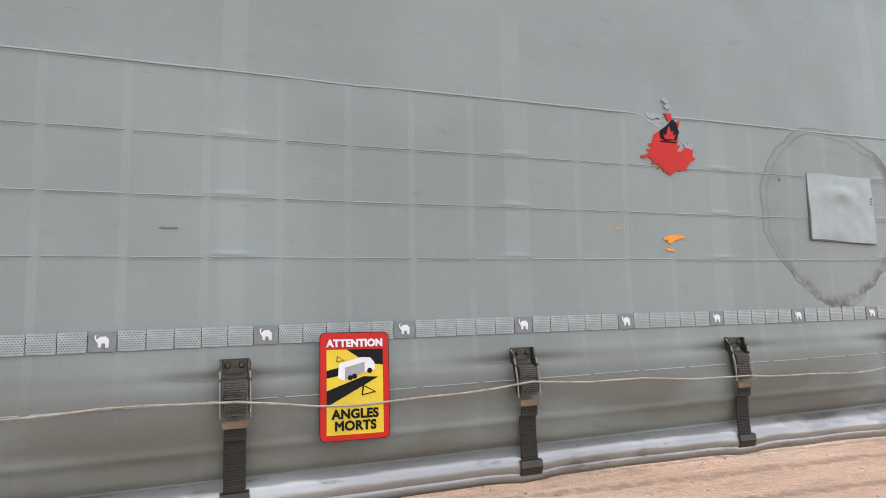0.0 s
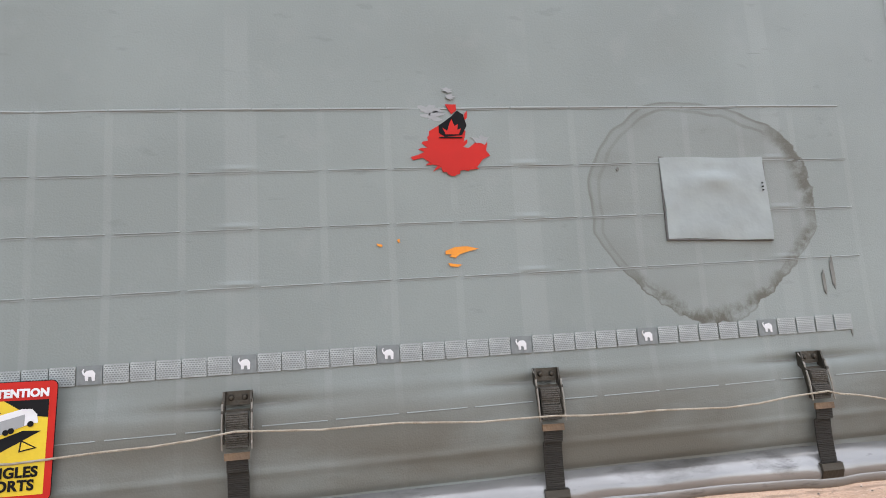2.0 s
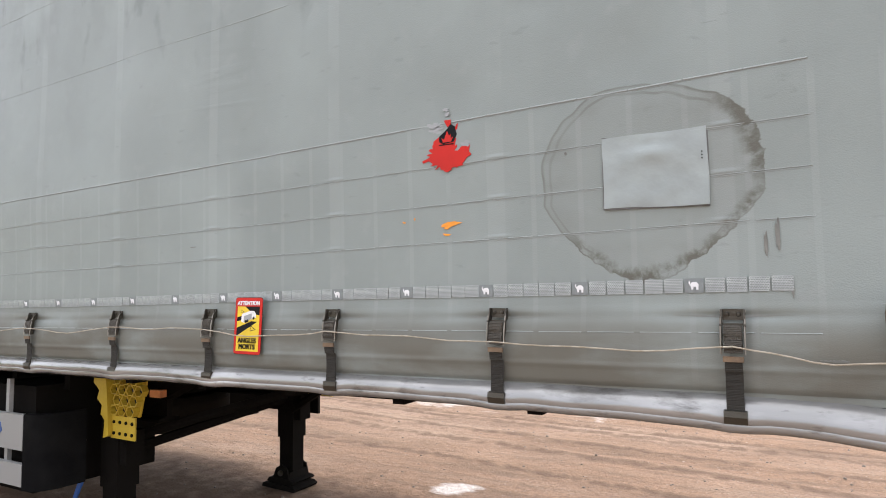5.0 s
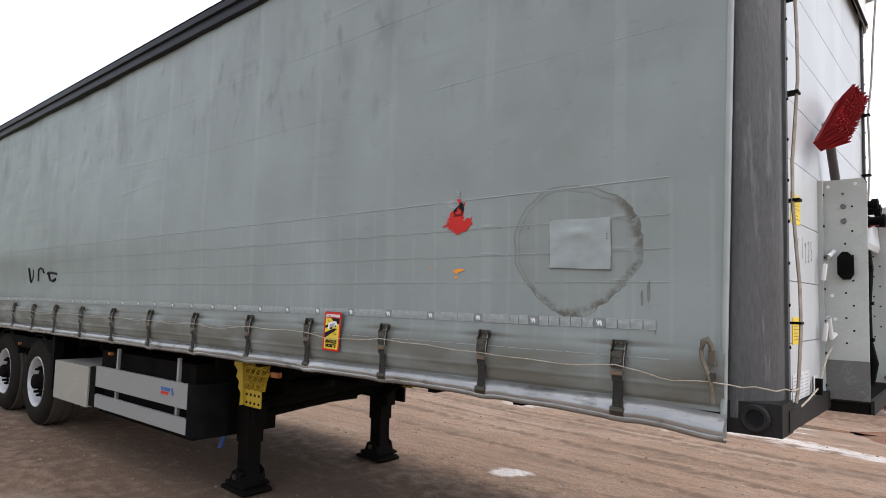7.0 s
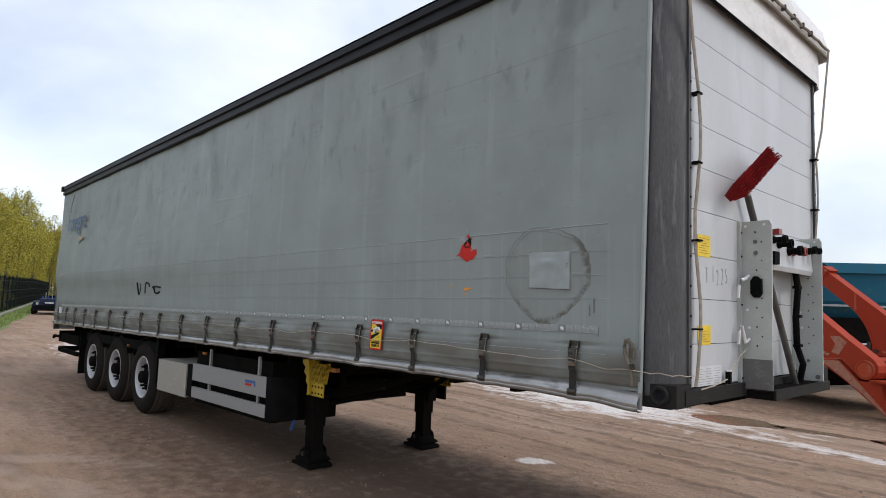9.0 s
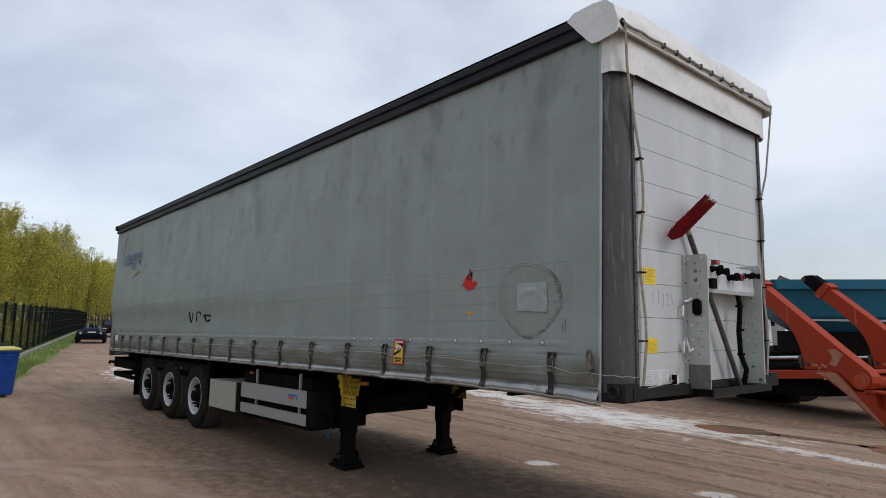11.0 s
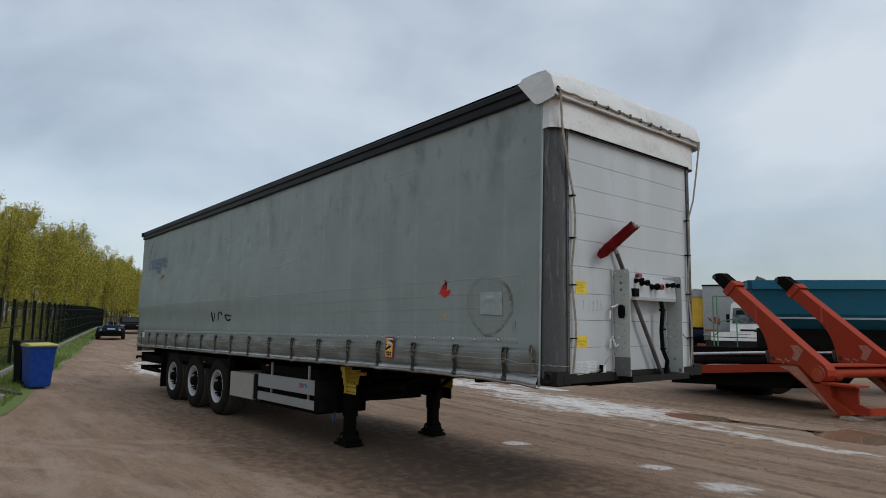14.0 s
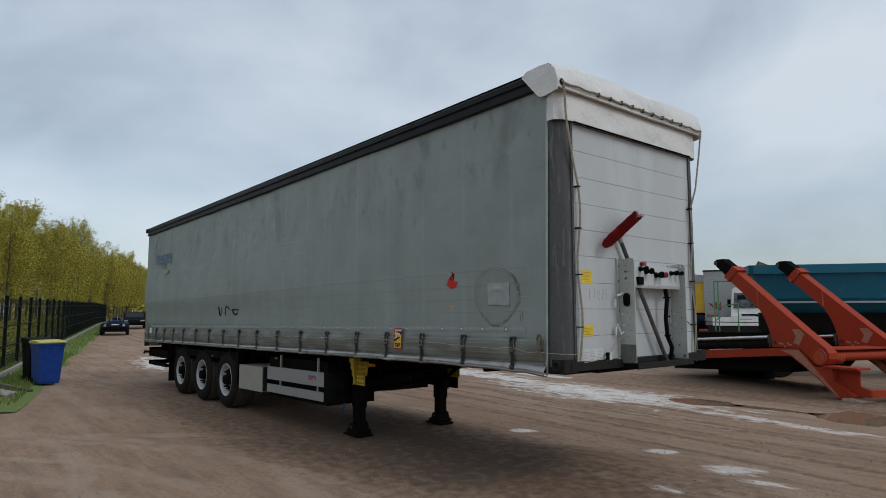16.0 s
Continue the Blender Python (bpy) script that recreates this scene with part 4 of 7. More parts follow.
    part("front_cover", wrap(3.575, 3.90, 8), CANVAS, trailer, "off-white canvas weather cover, grimy", True, **t)
    part("cover_trim", tube(B(), [(0.04, 0.2 + i * 0.1075, 3.572) for i in range(21)], 0.009, 6), BLACKPL, trailer, "dark lacing bar under the cover", True, **t)
    # hood
    bm = B()
    rows = []
    ny = 34
    for prof_x, prof_z in ((0.055, 3.865), (0.060, 3.89), (0.055, 3.95), (0.03, 4.05), (-0.04, 4.12), (-0.15, 4.13), (-0.35, 4.11)):
        row = []
        for i in range(ny + 1):
            y = -0.05 + (W + 0.1) * i / ny
            zz = prof_z + 0.007 * noise.noise((prof_x * 3, y * 2.5, prof_z)) - (0.008 * abs(math.sin(y * 3.4)) if prof_z > 4 else 0)
            zz += 0.05 * min(1.0, max(0.0, y) / 0.3) * (prof_z > 4.04)
            row.append(bm.verts.new((prof_x + 0.012 * noise.noise((y * 3, prof_z * 3, 2)), y, zz)))
        rows.append(row)
    for a, b in zip(rows, rows[1:]):
        for k in range(ny):
            bm.faces.new((a[k], b[k], b[k + 1], a[k + 1]))
    for side in (-0.056, W + 0.05):
        part("hood_flap", prism(B(), [(0.06, 3.835), (-0.10, 3.81), (-0.16, 3.815), (-0.20, 3.85), (-0.39, 4.07), (-0.33, 4.115), (-0.15, 4.125), (-0.04, 4.11), (0.03, 4.05), (0.065, 3.93)], "y", side, side + 0.006), CANVAS, trailer, "slanted canvas flap", **t)
    part("hood", bm, CANVAS, trailer, "dirty off-white canvas roof hood", True, **t)
    part("hood_edge", tube(B(), [(0.06, -0.03 + (W + 0.06) * i / 24, 3.865 + 0.010 * noise.noise((i * 0.4, 2, 1))) for i in range(25)], 0.008, 8), CANVAS, trailer, "rolled canvas edge", True, **t)
    part("hood_cord", tube(B(), [(0.066, -0.03 + (W + 0.06) * i / 24, 3.848 + 0.010 * noise.noise((i * 0.4, 2, 1))) for i in range(25)], 0.011, 7), ROPE, trailer, "grey-brown cord under the hood's edge", True, **t)
    part("cover_lace", tube(B(), [(0.046, 0.2 + i * 0.1075, 3.548 + 0.003 * math.sin(i * 1.3)) for i in range(21)], 0.0035, 6), BLACKPL, trailer, "thin dark lacing wire", True, **t)
    # rope with hooks along the hood and down both posts
    pts = [(0.075, -0.02 + (W + 0.04) * i / 30, 3.915 - 0.012 * abs(math.sin(i * math.pi / 3)) - 0.002 * i / 30) for i in range(31)]
    part("hood_rope", tube(B(), pts, 0.011, 7), ROPE, trailer, "grey-brown sealing rope", True, **t)
    for k in range(9):
        y = 0.56 + k * 0.195
        part("rope_hook", box(B(), 0.058, 0.088, y - 0.010, y + 0.010, 3.890, 3.928), HOOK, trailer, "dark rope hook", bevel=0.005, **t)
    part("rope_ring", lathe(B(), [(0.010, 0), (0.024, 0.004), (0.03, 0.012), (0.022, 0.018), (0.010, 0.016)], 16, "x", (0.06, -0.0, 3.915)), BLACKPL, trailer, "", True, **t)
    for side in (0, 1):
        yy = 0.245 if side == 0 else W - 0.235
        rope = [(0.078, 0.02 if side == 0 else W + 0.01, 3.91), (0.06, 0.06 if side == 0 else W - 0.03, 3.6), (0.05, 0.16 if side == 0 else W - 0.12, 3.2), (0.04, yy, 2.95)]
        rope += [(0.034 + 0.01 * math.sin(k), yy + 0.018 * math.sin(k * 1.1), 2.95 - k * 0.17) for k in range(1, 10)]
        rope += [(0.036, yy - 0.015, 1.36), (0.03, yy - 0.02, 1.31)]
        part("sealing_rope", tube(B(), rope, 0.016, 8, 0.4), ROPE, trailer, "slack grey-brown sealing rope on the front wall", True, **t)
        for z in (2.95, 2.55, 2.11, 1.62):
            part("rope_eye", box(B(), 0.0, 0.052, yy - 0.028, yy + 0.024, z - 0.005, z + 0.005), BLACKPL, trailer, "dark wire rope eye", bevel=0.003, **t)
    # tension strap at the curtain's front lower corner
    loop = [(-0.206, -0.030, 1.500), (-0.204, -0.050, 1.535), (-0.212, -0.060, 1.552), (-0.226, -0.062, 1.545), (-0.236, -0.060, 1.515), (-0.234, -0.058, 1.480), (-0.220, -0.060, 1.445), (-0.206, -0.062, 1.415), (-0.198, -0.060, 1.37), (-0.195, -0.056, 1.31)]
    part("tension_strap", tube(B(), loop, 0.014, 8, 0.55), OLIVE, trailer, "grimy olive-brown tension strap", True, **t)
    part("strap_buckle", box(B(), -0.214, -0.188, -0.070, -0.040, 1.395, 1.425), BUCKLE, trailer, "small worn strap buckle", bevel=0.005, **t)
    part("strap_eye", box(B(), -0.216, -0.190, -0.046, -0.03, 1.455, 1.51), OLIVE, trailer, bevel=0.006, **t)
    for z in (1.42, 1.5, 2.24):
        part("tag", box(B(), XF - 0.075, XF - 0.03, -0.008, 0.0, z, z + 0.04), SEAM, trailer, "small welded vinyl tag", bevel=0.002, **t)


build_body()


def build_strap():
    """One overcentre buckle with its webbing; its top at the origin, hanging down in front of the curtain."""
    s = new("curtain_strap")
    s.parent = trailer
    f = B()
    for x in (-0.034, 0.034):
        prism(f, [(-0.012, 0.0), (-0.034, 0.0), (-0.040, -0.02), (-0.058, -0.12), (-0.052, -0.125), (-0.03, -0.05), (-0.012, -0.04)], "x", x - 0.0025, x + 0.0025)
    box(f, -0.034, 0.034, -0.022, -0.016, -0.034, 0.0)
    box(f, -0.034, 0.034, -0.034, -0.026, -0.05, -0.044)
    part("buckle", f, BUCKLE, s, "worn zinc overcentre buckle", bevel=0.001)
    for x in (-0.017, 0.017):
        part("bolt", lathe(B(), [(0.0, -0.031), (0.005, -0.030), (0.0075, -0.026), (0.0075, -0.021)], 10, "y", (x, 0, -0.016)), BUCKLE, s, "", True)
    for z0, n, deep in ((-0.050, 7, 0.0), (-0.094, 6, 0.006)):
        front = [(-0.034, z0)]
        for k in range(n):
            z = z0 - 0.003 - k * 0.0052
            y = -0.054 - deep - 0.009 * math.sin(math.pi * (k + 0.6) / n)
            front += [(y, z), (y - 0.0022, z - 0.0016), (y - 0.0022, z - 0.0036), (y, z - 0.0048)]
        z = z0 - 0.008 - n * 0.0052
        front += [(-0.058 - deep, z), (-0.05, z - 0.002), (-0.034, z)]
        part("webbing_fold", prism(B(), front, "x", -0.027, 0.027), WEBLIGHT, s, "dusty pale folded webbing")
    for x in (-0.0365, 0.0365):
        part("side_lever", tube(B(), [(x, -0.024, -0.004), (x, -0.046, -0.03), (x, -0.062, -0.085), (x, -0.066, -0.138)], 0.0032, 6), GALVEDGE, s, "bright worn lever edge", True)
        part("pivot", disc(B(), (x, -0.05, -0.05), 0.006, "x", 0.006, 10), BUCKLE, s)
    part("slide", box(B(), -0.031, 0.031, -0.067, -0.058, -0.162, -0.145), RUSTY, s, "rust-brown metal slide", bevel=0.003)
    n = 36
    front, rear = [], []
    for k in range(n):
        z = -0.15 - k * 0.0047
        y = -0.05 + 0.008 * math.sin(k / n * 3.0) - 0.012 * (k < 9)
        front += [(y, z), (y - 0.0009, z - 0.0016), (y - 0.0009, z - 0.0034)]
        rear.append((y + 0.005, z))
    part("webbing", prism(B(), front + rear[::-1], "x", -0.0265, 0.0265), WEB, s, "dusty dark webbing strap")
    h = B()
    prism(h, [(-0.030, -0.308), (-0.060, -0.312), (-0.064, -0.33), (-0.054, -0.352), (-0.02, -0.356), (-0.008, -0.35), (-0.008, -0.342), (-0.03, -0.34), (-0.044, -0.33)], "x", -0.035, 0.035)
    part("hook", h, BUCKLE, s, "dark steel hem hook", bevel=0.002)
    return s


strap = build_strap()
for o in strap.children:
    for v in o.data.vertices:
        v.co.x *= 0.86
        v.co.y = -0.012 + (v.co.y + 0.012) * 0.72
        v.co.z *= 0.90
for i, x in enumerate(STRAPS):
    zt = min(1.550 + lift(x), 1.540) + 0.003 * math.sin(i * 2.3)
    m = pose(x, 0.008 + curtain_y(x, 1.53), zt, 0, 0.9 * math.sin(i * 1.7 + 0.4), 0)
    if i == 0:
        strap.matrix_basis = m
    else:
        copy_thing(strap, m)


def build_crease_marks():
    """Dark tapered marks on both sides of each buckle."""
    bm = B()
    for i, q in enumerate(STRAPS):
        for side in (-1, 1):
            ln = 0.09 + 0.05 * abs(math.sin(i * 2.3 + side))
            top, low = [], []
            for k in range(9):
                f = k / 8
                x = q + side * (0.028 + ln * f)
                h = 0.003 * (1 - f) ** 0.7 * (1 + 0.3 * math.sin(k * 2.1 + i))
                z = 1.507 + 0.004 * f
                top.append(bm.verts.new((x, curtain_y(x, z + h) - 0.0015, z + h)))
                low.append(bm.verts.new((x, curtain_y(x, z - h) - 0.0015, z - h)))
            for k in range(8):
                bm.faces.new((top[k], top[k + 1], low[k + 1], low[k]))
    part("crease_grime", bm, CREASEMARK, trailer, "dark tapered marks in the creases by the buckles", tilt=True)["kind"] = "stuff"


build_crease_marks()


def build_cord():
    """Customs cord threaded past the straps."""
    pts = []
    xs = [-13.4] + STRAPS[::-1] + [-0.21, -0.14, -0.01, 0.06, 0.045]
    ends = {-0.21: (-0.075, 1.395), -0.14: (-0.03, 1.385), -0.01: (-0.03, 1.382), 0.06: (0.05, 1.375), 0.045: (0.2, 1.37)}
    anchors = []
    for i, x in enumerate(xs):
        y, z = ends.get(x, (-0.060, 1.425 + 0.006 * math.sin(i * 1.9) + 0.04 * min(max((-1.317 - x) / 0.72, 0.0), 1.0)))
        anchors.append((x, y, z))
    for i, (a, b) in enumerate(zip(anchors, anchors[1:])):
        n = 8 if abs(a[0] - b[0]) > 0.3 else 3
        for k in range(n):
            f = k / n
            x, y, z = (a[j] + (b[j] - a[j]) * f for j in range(3))
            z -= 0.026 * math.sin(math.pi * f) * (0.6 + 0.5 * math.sin(i * 2.6)) * (n == 8)
            z += 0.006 * math.sin(f * 9 + i) * math.sin(math.pi * f)
            if n == 8 and -13 < x < -0.3:
                y = min(y + 0.02, curtain_y(x, z) - 0.006) if 0 < f < 1 else y
            pts.append((x, y, z + lift(x)))
    pts.append(tuple(anchors[-1][:2]) + (anchors[-1][2] + lift(0),))
    part("customs_cord", tube(B(), pts, 0.0026, 6), CORD, trailer, "thin beige customs cord", True)


build_cord()


def build_tape():
    """Reflective contour tape: squares, every sixth with a plain mark."""
    y = -0.0035
    sq = B()
    prism(sq, [(-0.0262, -0.019), (-0.0240, -0.021), (0.0240, -0.021), (0.0262, -0.019), (0.0262, 0.019), (0.0240, 0.021), (-0.0240, 0.021), (-0.0262, 0.019)], "y", -0.0007, 0.0007)
    sq = finish(sq, "tape_square", TAPE)
    dk = B()
    prism(dk, [(-0.0262, -0.019), (-0.0240, -0.021), (0.0240, -0.021), (0.0262, -0.019), (0.0262, 0.019), (0.0240, 0.021), (-0.0240, 0.021), (-0.0262, 0.019)], "y", -0.0007, 0.0007)
    dk = finish(dk, "tape_square", TAPEDARK)
    mk = B()
    prism(mk, [(-0.014, 0.004), (-0.006, 0.011), (0.008, 0.012), (0.016, 0.004), (0.015, -0.014), (0.008, -0.014), (0.006, -0.004), (-0.002, -0.004), (-0.003, -0.013), (-0.010, -0.013), (-0.011, -0.002), (-0.016, 0.002), (-0.019, 0.010), (-0.016, 0.016), (-0.013, 0.016), (-0.0155, 0.011), (-0.0135, 0.006)], "y", -0.0016, 0.0)
    for v in mk.verts:
        v.co.x *= 0.78
        v.co.z *= 0.9
    mk = finish(mk, "mark", WHITEFILM)
    band = new("contour_tape")
    band.parent = trailer
    tagged(band, "silver reflective contour tape in squares")
    k, x = 0, -0.464
    while x > -13.0:
        z = 1.60 + lift(x) + 0.002 * math.sin(x * 2.1)
        for me, dy in ((dk, 0.0), (mk, -0.0012)) if k % 6 == 4 else ((sq, 0.0),):
            o = new(me.name, me)
            o.parent = band
            o.matrix_basis = pose(x, curtain_y(x, 1.6) + y + dy, z)
        x -= 0.0572 if k < 10 else 0.0557 if k < 16 else 0.0547
        k += 1


def jagged(cx, cz, base, amp, seed, n, y, sx=1.0, sz=1.0, t=0.0015):
    """A torn scrap: an outline whose radius is rough at two scales."""
    pts = []
    for k in range(n):
        a = 2 * math.pi * k / n
        r = base * (1 + amp * noise.noise((math.cos(a) * 1.3 + seed, math.sin(a) * 1.3, seed)) + amp * 0.7 * noise.noise((math.cos(a) * 5 + seed, math.sin(a) * 5, 3)))
        pts.append((cx + sx * r * math.cos(a), cz + sz * r * math.sin(a)))
    return prism(B(), pts, "y", y - t, y)


def build_decals():
    def dc(x, z, d=0.002):
        return curtain_y(x, z) - d
    # torn red placard with a black flame
    pl = new("torn_placard")
    pl.parent = trailer
    tagged(pl, "torn remains of a red flammable-goods placard")
    y = dc(-1.51, 2.07)
    part("scrap", jagged(-1.52, 2.085, 0.062, 0.9, 2.4, 60, y, 1.15, 0.75), REDFILM, pl, "torn red film")
    part("scrap", prism(B(), [(-1.575, 2.10), (-1.60, 2.088), (-1.62, 2.082), (-1.615, 2.074), (-1.59, 2.08), (-1.565, 2.062), (-1.545, 2.058), (-1.54, 2.042), (-1.50, 2.044), (-1.45, 2.056), (-1.435, 2.075), (-1.415, 2.085), (-1.425, 2.098), (-1.42, 2.12), (-1.445, 2.125), (-1.47, 2.105), (-1.485, 2.108), (-1.475, 2.15), (-1.50, 2.175), (-1.545, 2.165), (-1.57, 2.15)], "y", y - 0.0018, y), REDFILM, pl, "torn red film")
    part("scrap", prism(B(), [(-1.545, 2.165), (-1.545, 2.145), (-1.53, 2.135), (-1.485, 2.14), (-1.472, 2.165), (-1.48, 2.195), (-1.495, 2.205), (-1.51, 2.19), (-1.53, 2.175)], "y", y - 0.0032, y), BLACKFILM, pl, "black printed scrap")
    part("flame", prism(B(), [(-1.528, 2.141), (-1.535, 2.158), (-1.523, 2.15), (-1.518, 2.166), (-1.511, 2.182), (-1.504, 2.163), (-1.495, 2.168), (-1.497, 2.153), (-1.487, 2.157), (-1.494, 2.141)], "y", y - 0.0042, y - 0.003), REDFILM, pl)
    part("bar", box(B(), -1.545, -1.485, y - 0.0042, y, 2.131, 2.134), BLACKFILM, pl)
    part("scrap", prism(B(), [(-1.525, 2.222), (-1.497, 2.222), (-1.497, 2.205), (-1.51, 2.196)], "y", y - 0.003, y), REDFILM, pl)
    part("scrap", prism(B(), [(-1.475, 2.198), (-1.468, 2.205), (-1.47, 2.185), (-1.48, 2.178)], "y", y - 0.003, y), REDFILM, pl)
    for a in ((-1.515, 2.262, 0.010, 3), (-1.512, 2.243, 0.008, 5), (-1.555, 2.19, 0.018, 6), (-1.44, 2.128, 0.016, 7), (-1.57, 2.208, 0.02, 8)):
        part("scrap", jagged(a[0], a[1], a[2], 1.2, a[3], 26, y - 0.001, 1.3, 0.6), GREYFILM, pl, "torn grey backing")
    # orange flecks
    y = dc(-1.5, 1.84)
    fl = new("orange_flecks")
    fl.parent = trailer
    tagged(fl, "flecks of torn orange film")
    part("fleck", prism(B(), [(-1.545, 1.842), (-1.52, 1.851), (-1.49, 1.852), (-1.46, 1.845), (-1.49, 1.838), (-1.51, 1.832), (-1.52, 1.824), (-1.535, 1.827), (-1.53, 1.833), (-1.545, 1.833)], "y", y - 0.0015, y), ORANGEFILM, fl)
    part("fleck", prism(B(), [(-1.54, 1.811), (-1.505, 1.806), (-1.515, 1.801), (-1.535, 1.803)], "y", y - 0.0015, y), ORANGEFILM, fl)
    part("fleck", prism(B(), [(-1.715, 1.866), (-1.70, 1.862), (-1.702, 1.857), (-1.712, 1.859)], "y", y - 0.0015, y), ORANGEFILM, fl)
    part("fleck", jagged(-1.66, 1.871, 0.004, 0.8, 4, 12, y), ORANGEFILM, fl)
    # sewn patch, slightly blistered
    bm = B()
    n = 22
    g = [[None] * (n + 1) for _ in range(n + 1)]
    for i in range(n + 1):
        for j in range(n + 1):
            u, v = i / n, j / n
            x = -0.948 + 0.308 * u + 0.0015 * math.sin(v * 5)
            z = 1.853 + 0.222 * v - 0.010 * u * (1 - v) + 0.0015 * math.sin(u * 7)
            bulge = 0.009 * math.exp(-((u - 0.5) / 0.2) ** 2 - ((v - 0.72) / 0.12) ** 2) - 0.005 * math.exp(-((u - 0.45) / 0.2) ** 2 - ((v - 0.84) / 0.05) ** 2) + 0.003 * noise.noise((u * 4, v * 4, 2))
            g[i][j] = bm.verts.new((x, curtain_y(-0.8, 1.96) - 0.006 - max(bulge * 1.1, -0.0008), z))
    for i in range(n):
        for j in range(n):
            bm.faces.new((g[i][j], g[i + 1][j], g[i + 1][j + 1], g[i][j + 1]))
    rim = [g[i][0] for i in range(n + 1)] + [g[n][j] for j in range(1, n + 1)] + [g[i][n] for i in range(n - 1, -1, -1)] + [g[0][j] for j in range(n - 1, 0, -1)]
    low = [bm.verts.new(v.co + Vector((0, 0.012, 0))) for v in rim]
    for k in range(len(rim)):
        q = (k + 1) % len(rim)
        bm.faces.new((rim[k], rim[q], low[q], low[k]))
    pa = part("patch", bm, PATCH, trailer, "pale grey rectangular vinyl repair patch", True)
    yb = curtain_y(-0.8, 1.96) - 0.0035
    part("patch_edge", prism(B(), [(-0.9505, 1.8495), (-0.64, 1.84), (-0.637, 2.078), (-0.9505, 2.079)], "y", yb, yb + 0.01), PLATEDARK, pa, "dark glue edge")
    for z in (2.0, 1.99, 1.98):
        part("pin_hole", disc(B(), (-0.655, curtain_y(-0.8, 1.96) - 0.011, z), 0.002, "y", 0.004, 8), BLACKFILM, pa)
    # blind-spot warning sticker
    st = new("warning_sticker")
    st.parent = trailer
    y = -0.034
    st.matrix_basis = pose(-2.487, y, 1.466, -3, 0.5, 0)
    tagged(st, "red and yellow blind-spot warning sticker with a drawn lorry")

    def rr(w, h, r, a, b):
        pts = []
        for cx, cz, s in ((w - r, h - r, 0), (-w + r, h - r, 90), (-w + r, -h + r, 180), (w - r, -h + r, 270)):
            pts += [(cx + r * math.cos(radians(s + k * 22.5)), cz + r * math.sin(radians(s + k * 22.5))) for k in range(5)]
        return prism(B(), pts, "y", a, b)
    part("edge", rr(0.0815, 0.1215, 0.013, -0.0008, 0.0), BLACKFILM, st, "frayed dark edge")
    part("field", rr(0.080, 0.120, 0.012, -0.0016, -0.0004), REDFILM, st, "red field")
    part("panel", box(B(), -0.066, 0.066, -0.0024, -0.001, -0.108, 0.082), YELFILM, st, "yellow panel")
    part("stripe", prism(B(), [(-0.02, 0.082), (0.066, 0.082), (0.066, 0.045), (0.03, 0.05)], "y", -0.003, -0.002), BLACKFILM, st, "black stripe")
    part("stripe", prism(B(), [(-0.066, 0.035), (-0.066, 0.018), (0.0, 0.03), (0.04, 0.045), (0.0, 0.05)], "y", -0.003, -0.002), BLACKFILM, st, "black stripe")
    part("stripe", prism(B(), [(-0.066, -0.01), (-0.066, -0.045), (0.055, 0.018), (0.02, 0.02)], "y", -0.003, -0.002), BLACKFILM, st, "black stripe")
    part("drawn_lorry", prism(B(), [(-0.038, 0.05), (0.015, 0.064), (0.035, 0.063), (0.045, 0.052), (0.048, 0.035), (0.03, 0.032), (0.0, 0.022), (-0.025, 0.012), (-0.04, 0.018)], "y", -0.0036, -0.003), WHITEFILM, st, "white drawn lorry")
    part("lorry_shade", prism(B(), [(-0.024, 0.041), (0.022, 0.053), (0.022, 0.030), (-0.024, 0.013)], "y", -0.0042, -0.0036), GREYFILM, st)
    for wx, wz in ((-0.012, 0.018), (-0.002, 0.021), (0.034, 0.033)):
        part("drawn_wheel", disc(B(), (wx, -0.0042, wz), 0.006, "y", 0.001, 12), BLACKFILM, st)
    for cx, cz, s in ((-0.035, 0.06, 0.8), (0.03, -0.012, 1.4)):
        part("triangle", prism(B(), [(cx - 0.011 * s, cz - 0.008 * s), (cx + 0.014 * s, cz - 0.003 * s), (cx - 0.009 * s, cz + 0.01 * s)], "y", -0.0034, -0.002), BLACKFILM, st)
        part("triangle_field", prism(B(), [(cx - 0.0085 * s, cz - 0.0057 * s), (cx + 0.0095 * s, cz - 0.002 * s), (cx - 0.007 * s, cz + 0.0065 * s)], "y", -0.004, -0.003), YELFILM, st)
    for text, sz, z, ml in (("ATTENTION", 0.0225, 0.089, WHITEFILM), ("ANGLES", 0.0285, -0.072, BLACKFILM), ("MORTS", 0.0285, -0.098, BLACKFILM)):
        lettering("lettering", text, sz, ml, st, pose(0, -0.0034, z, 90, 0, 0), "", 0.0012 if sz < 0.025 else 0.0, 0.0 if sz < 0.025 else 0.0011)
    # faded advertising and a torn black scrawl towards the rear
    fa = new("faded_lettering")
    fa.parent = trailer
    tagged(fa, "faded blue lettering and an orange swash")
    lettering("lettering", "Integre", 0.50, mat("faded_blue", (0.035, 0.095, 0.235), (0.06, 0.13, 0.25), 4, 0.5), fa, pose(-12.12, -0.055, 2.94, 90, -1, 0) @ Matrix.Diagonal((0.92, 1, 1, 1)))
    part("stroke", tube(B(), [(-12.72, -0.045, 3.30), (-12.66, -0.045, 3.48), (-12.52, -0.045, 3.66)], 0.008, 6), mat("faded_blue_stroke", (0.12, 0.16, 0.23), (0.17, 0.20, 0.25), 4, 0.5), fa)
    part("swash", jagged(-11.78, 2.74, 0.16, 0.9, 9, 40, -0.058, 1.1, 0.35), mat("faded_orange", (0.40, 0.30, 0.15), (0.31, 0.31, 0.25), 3, 0.5), fa)
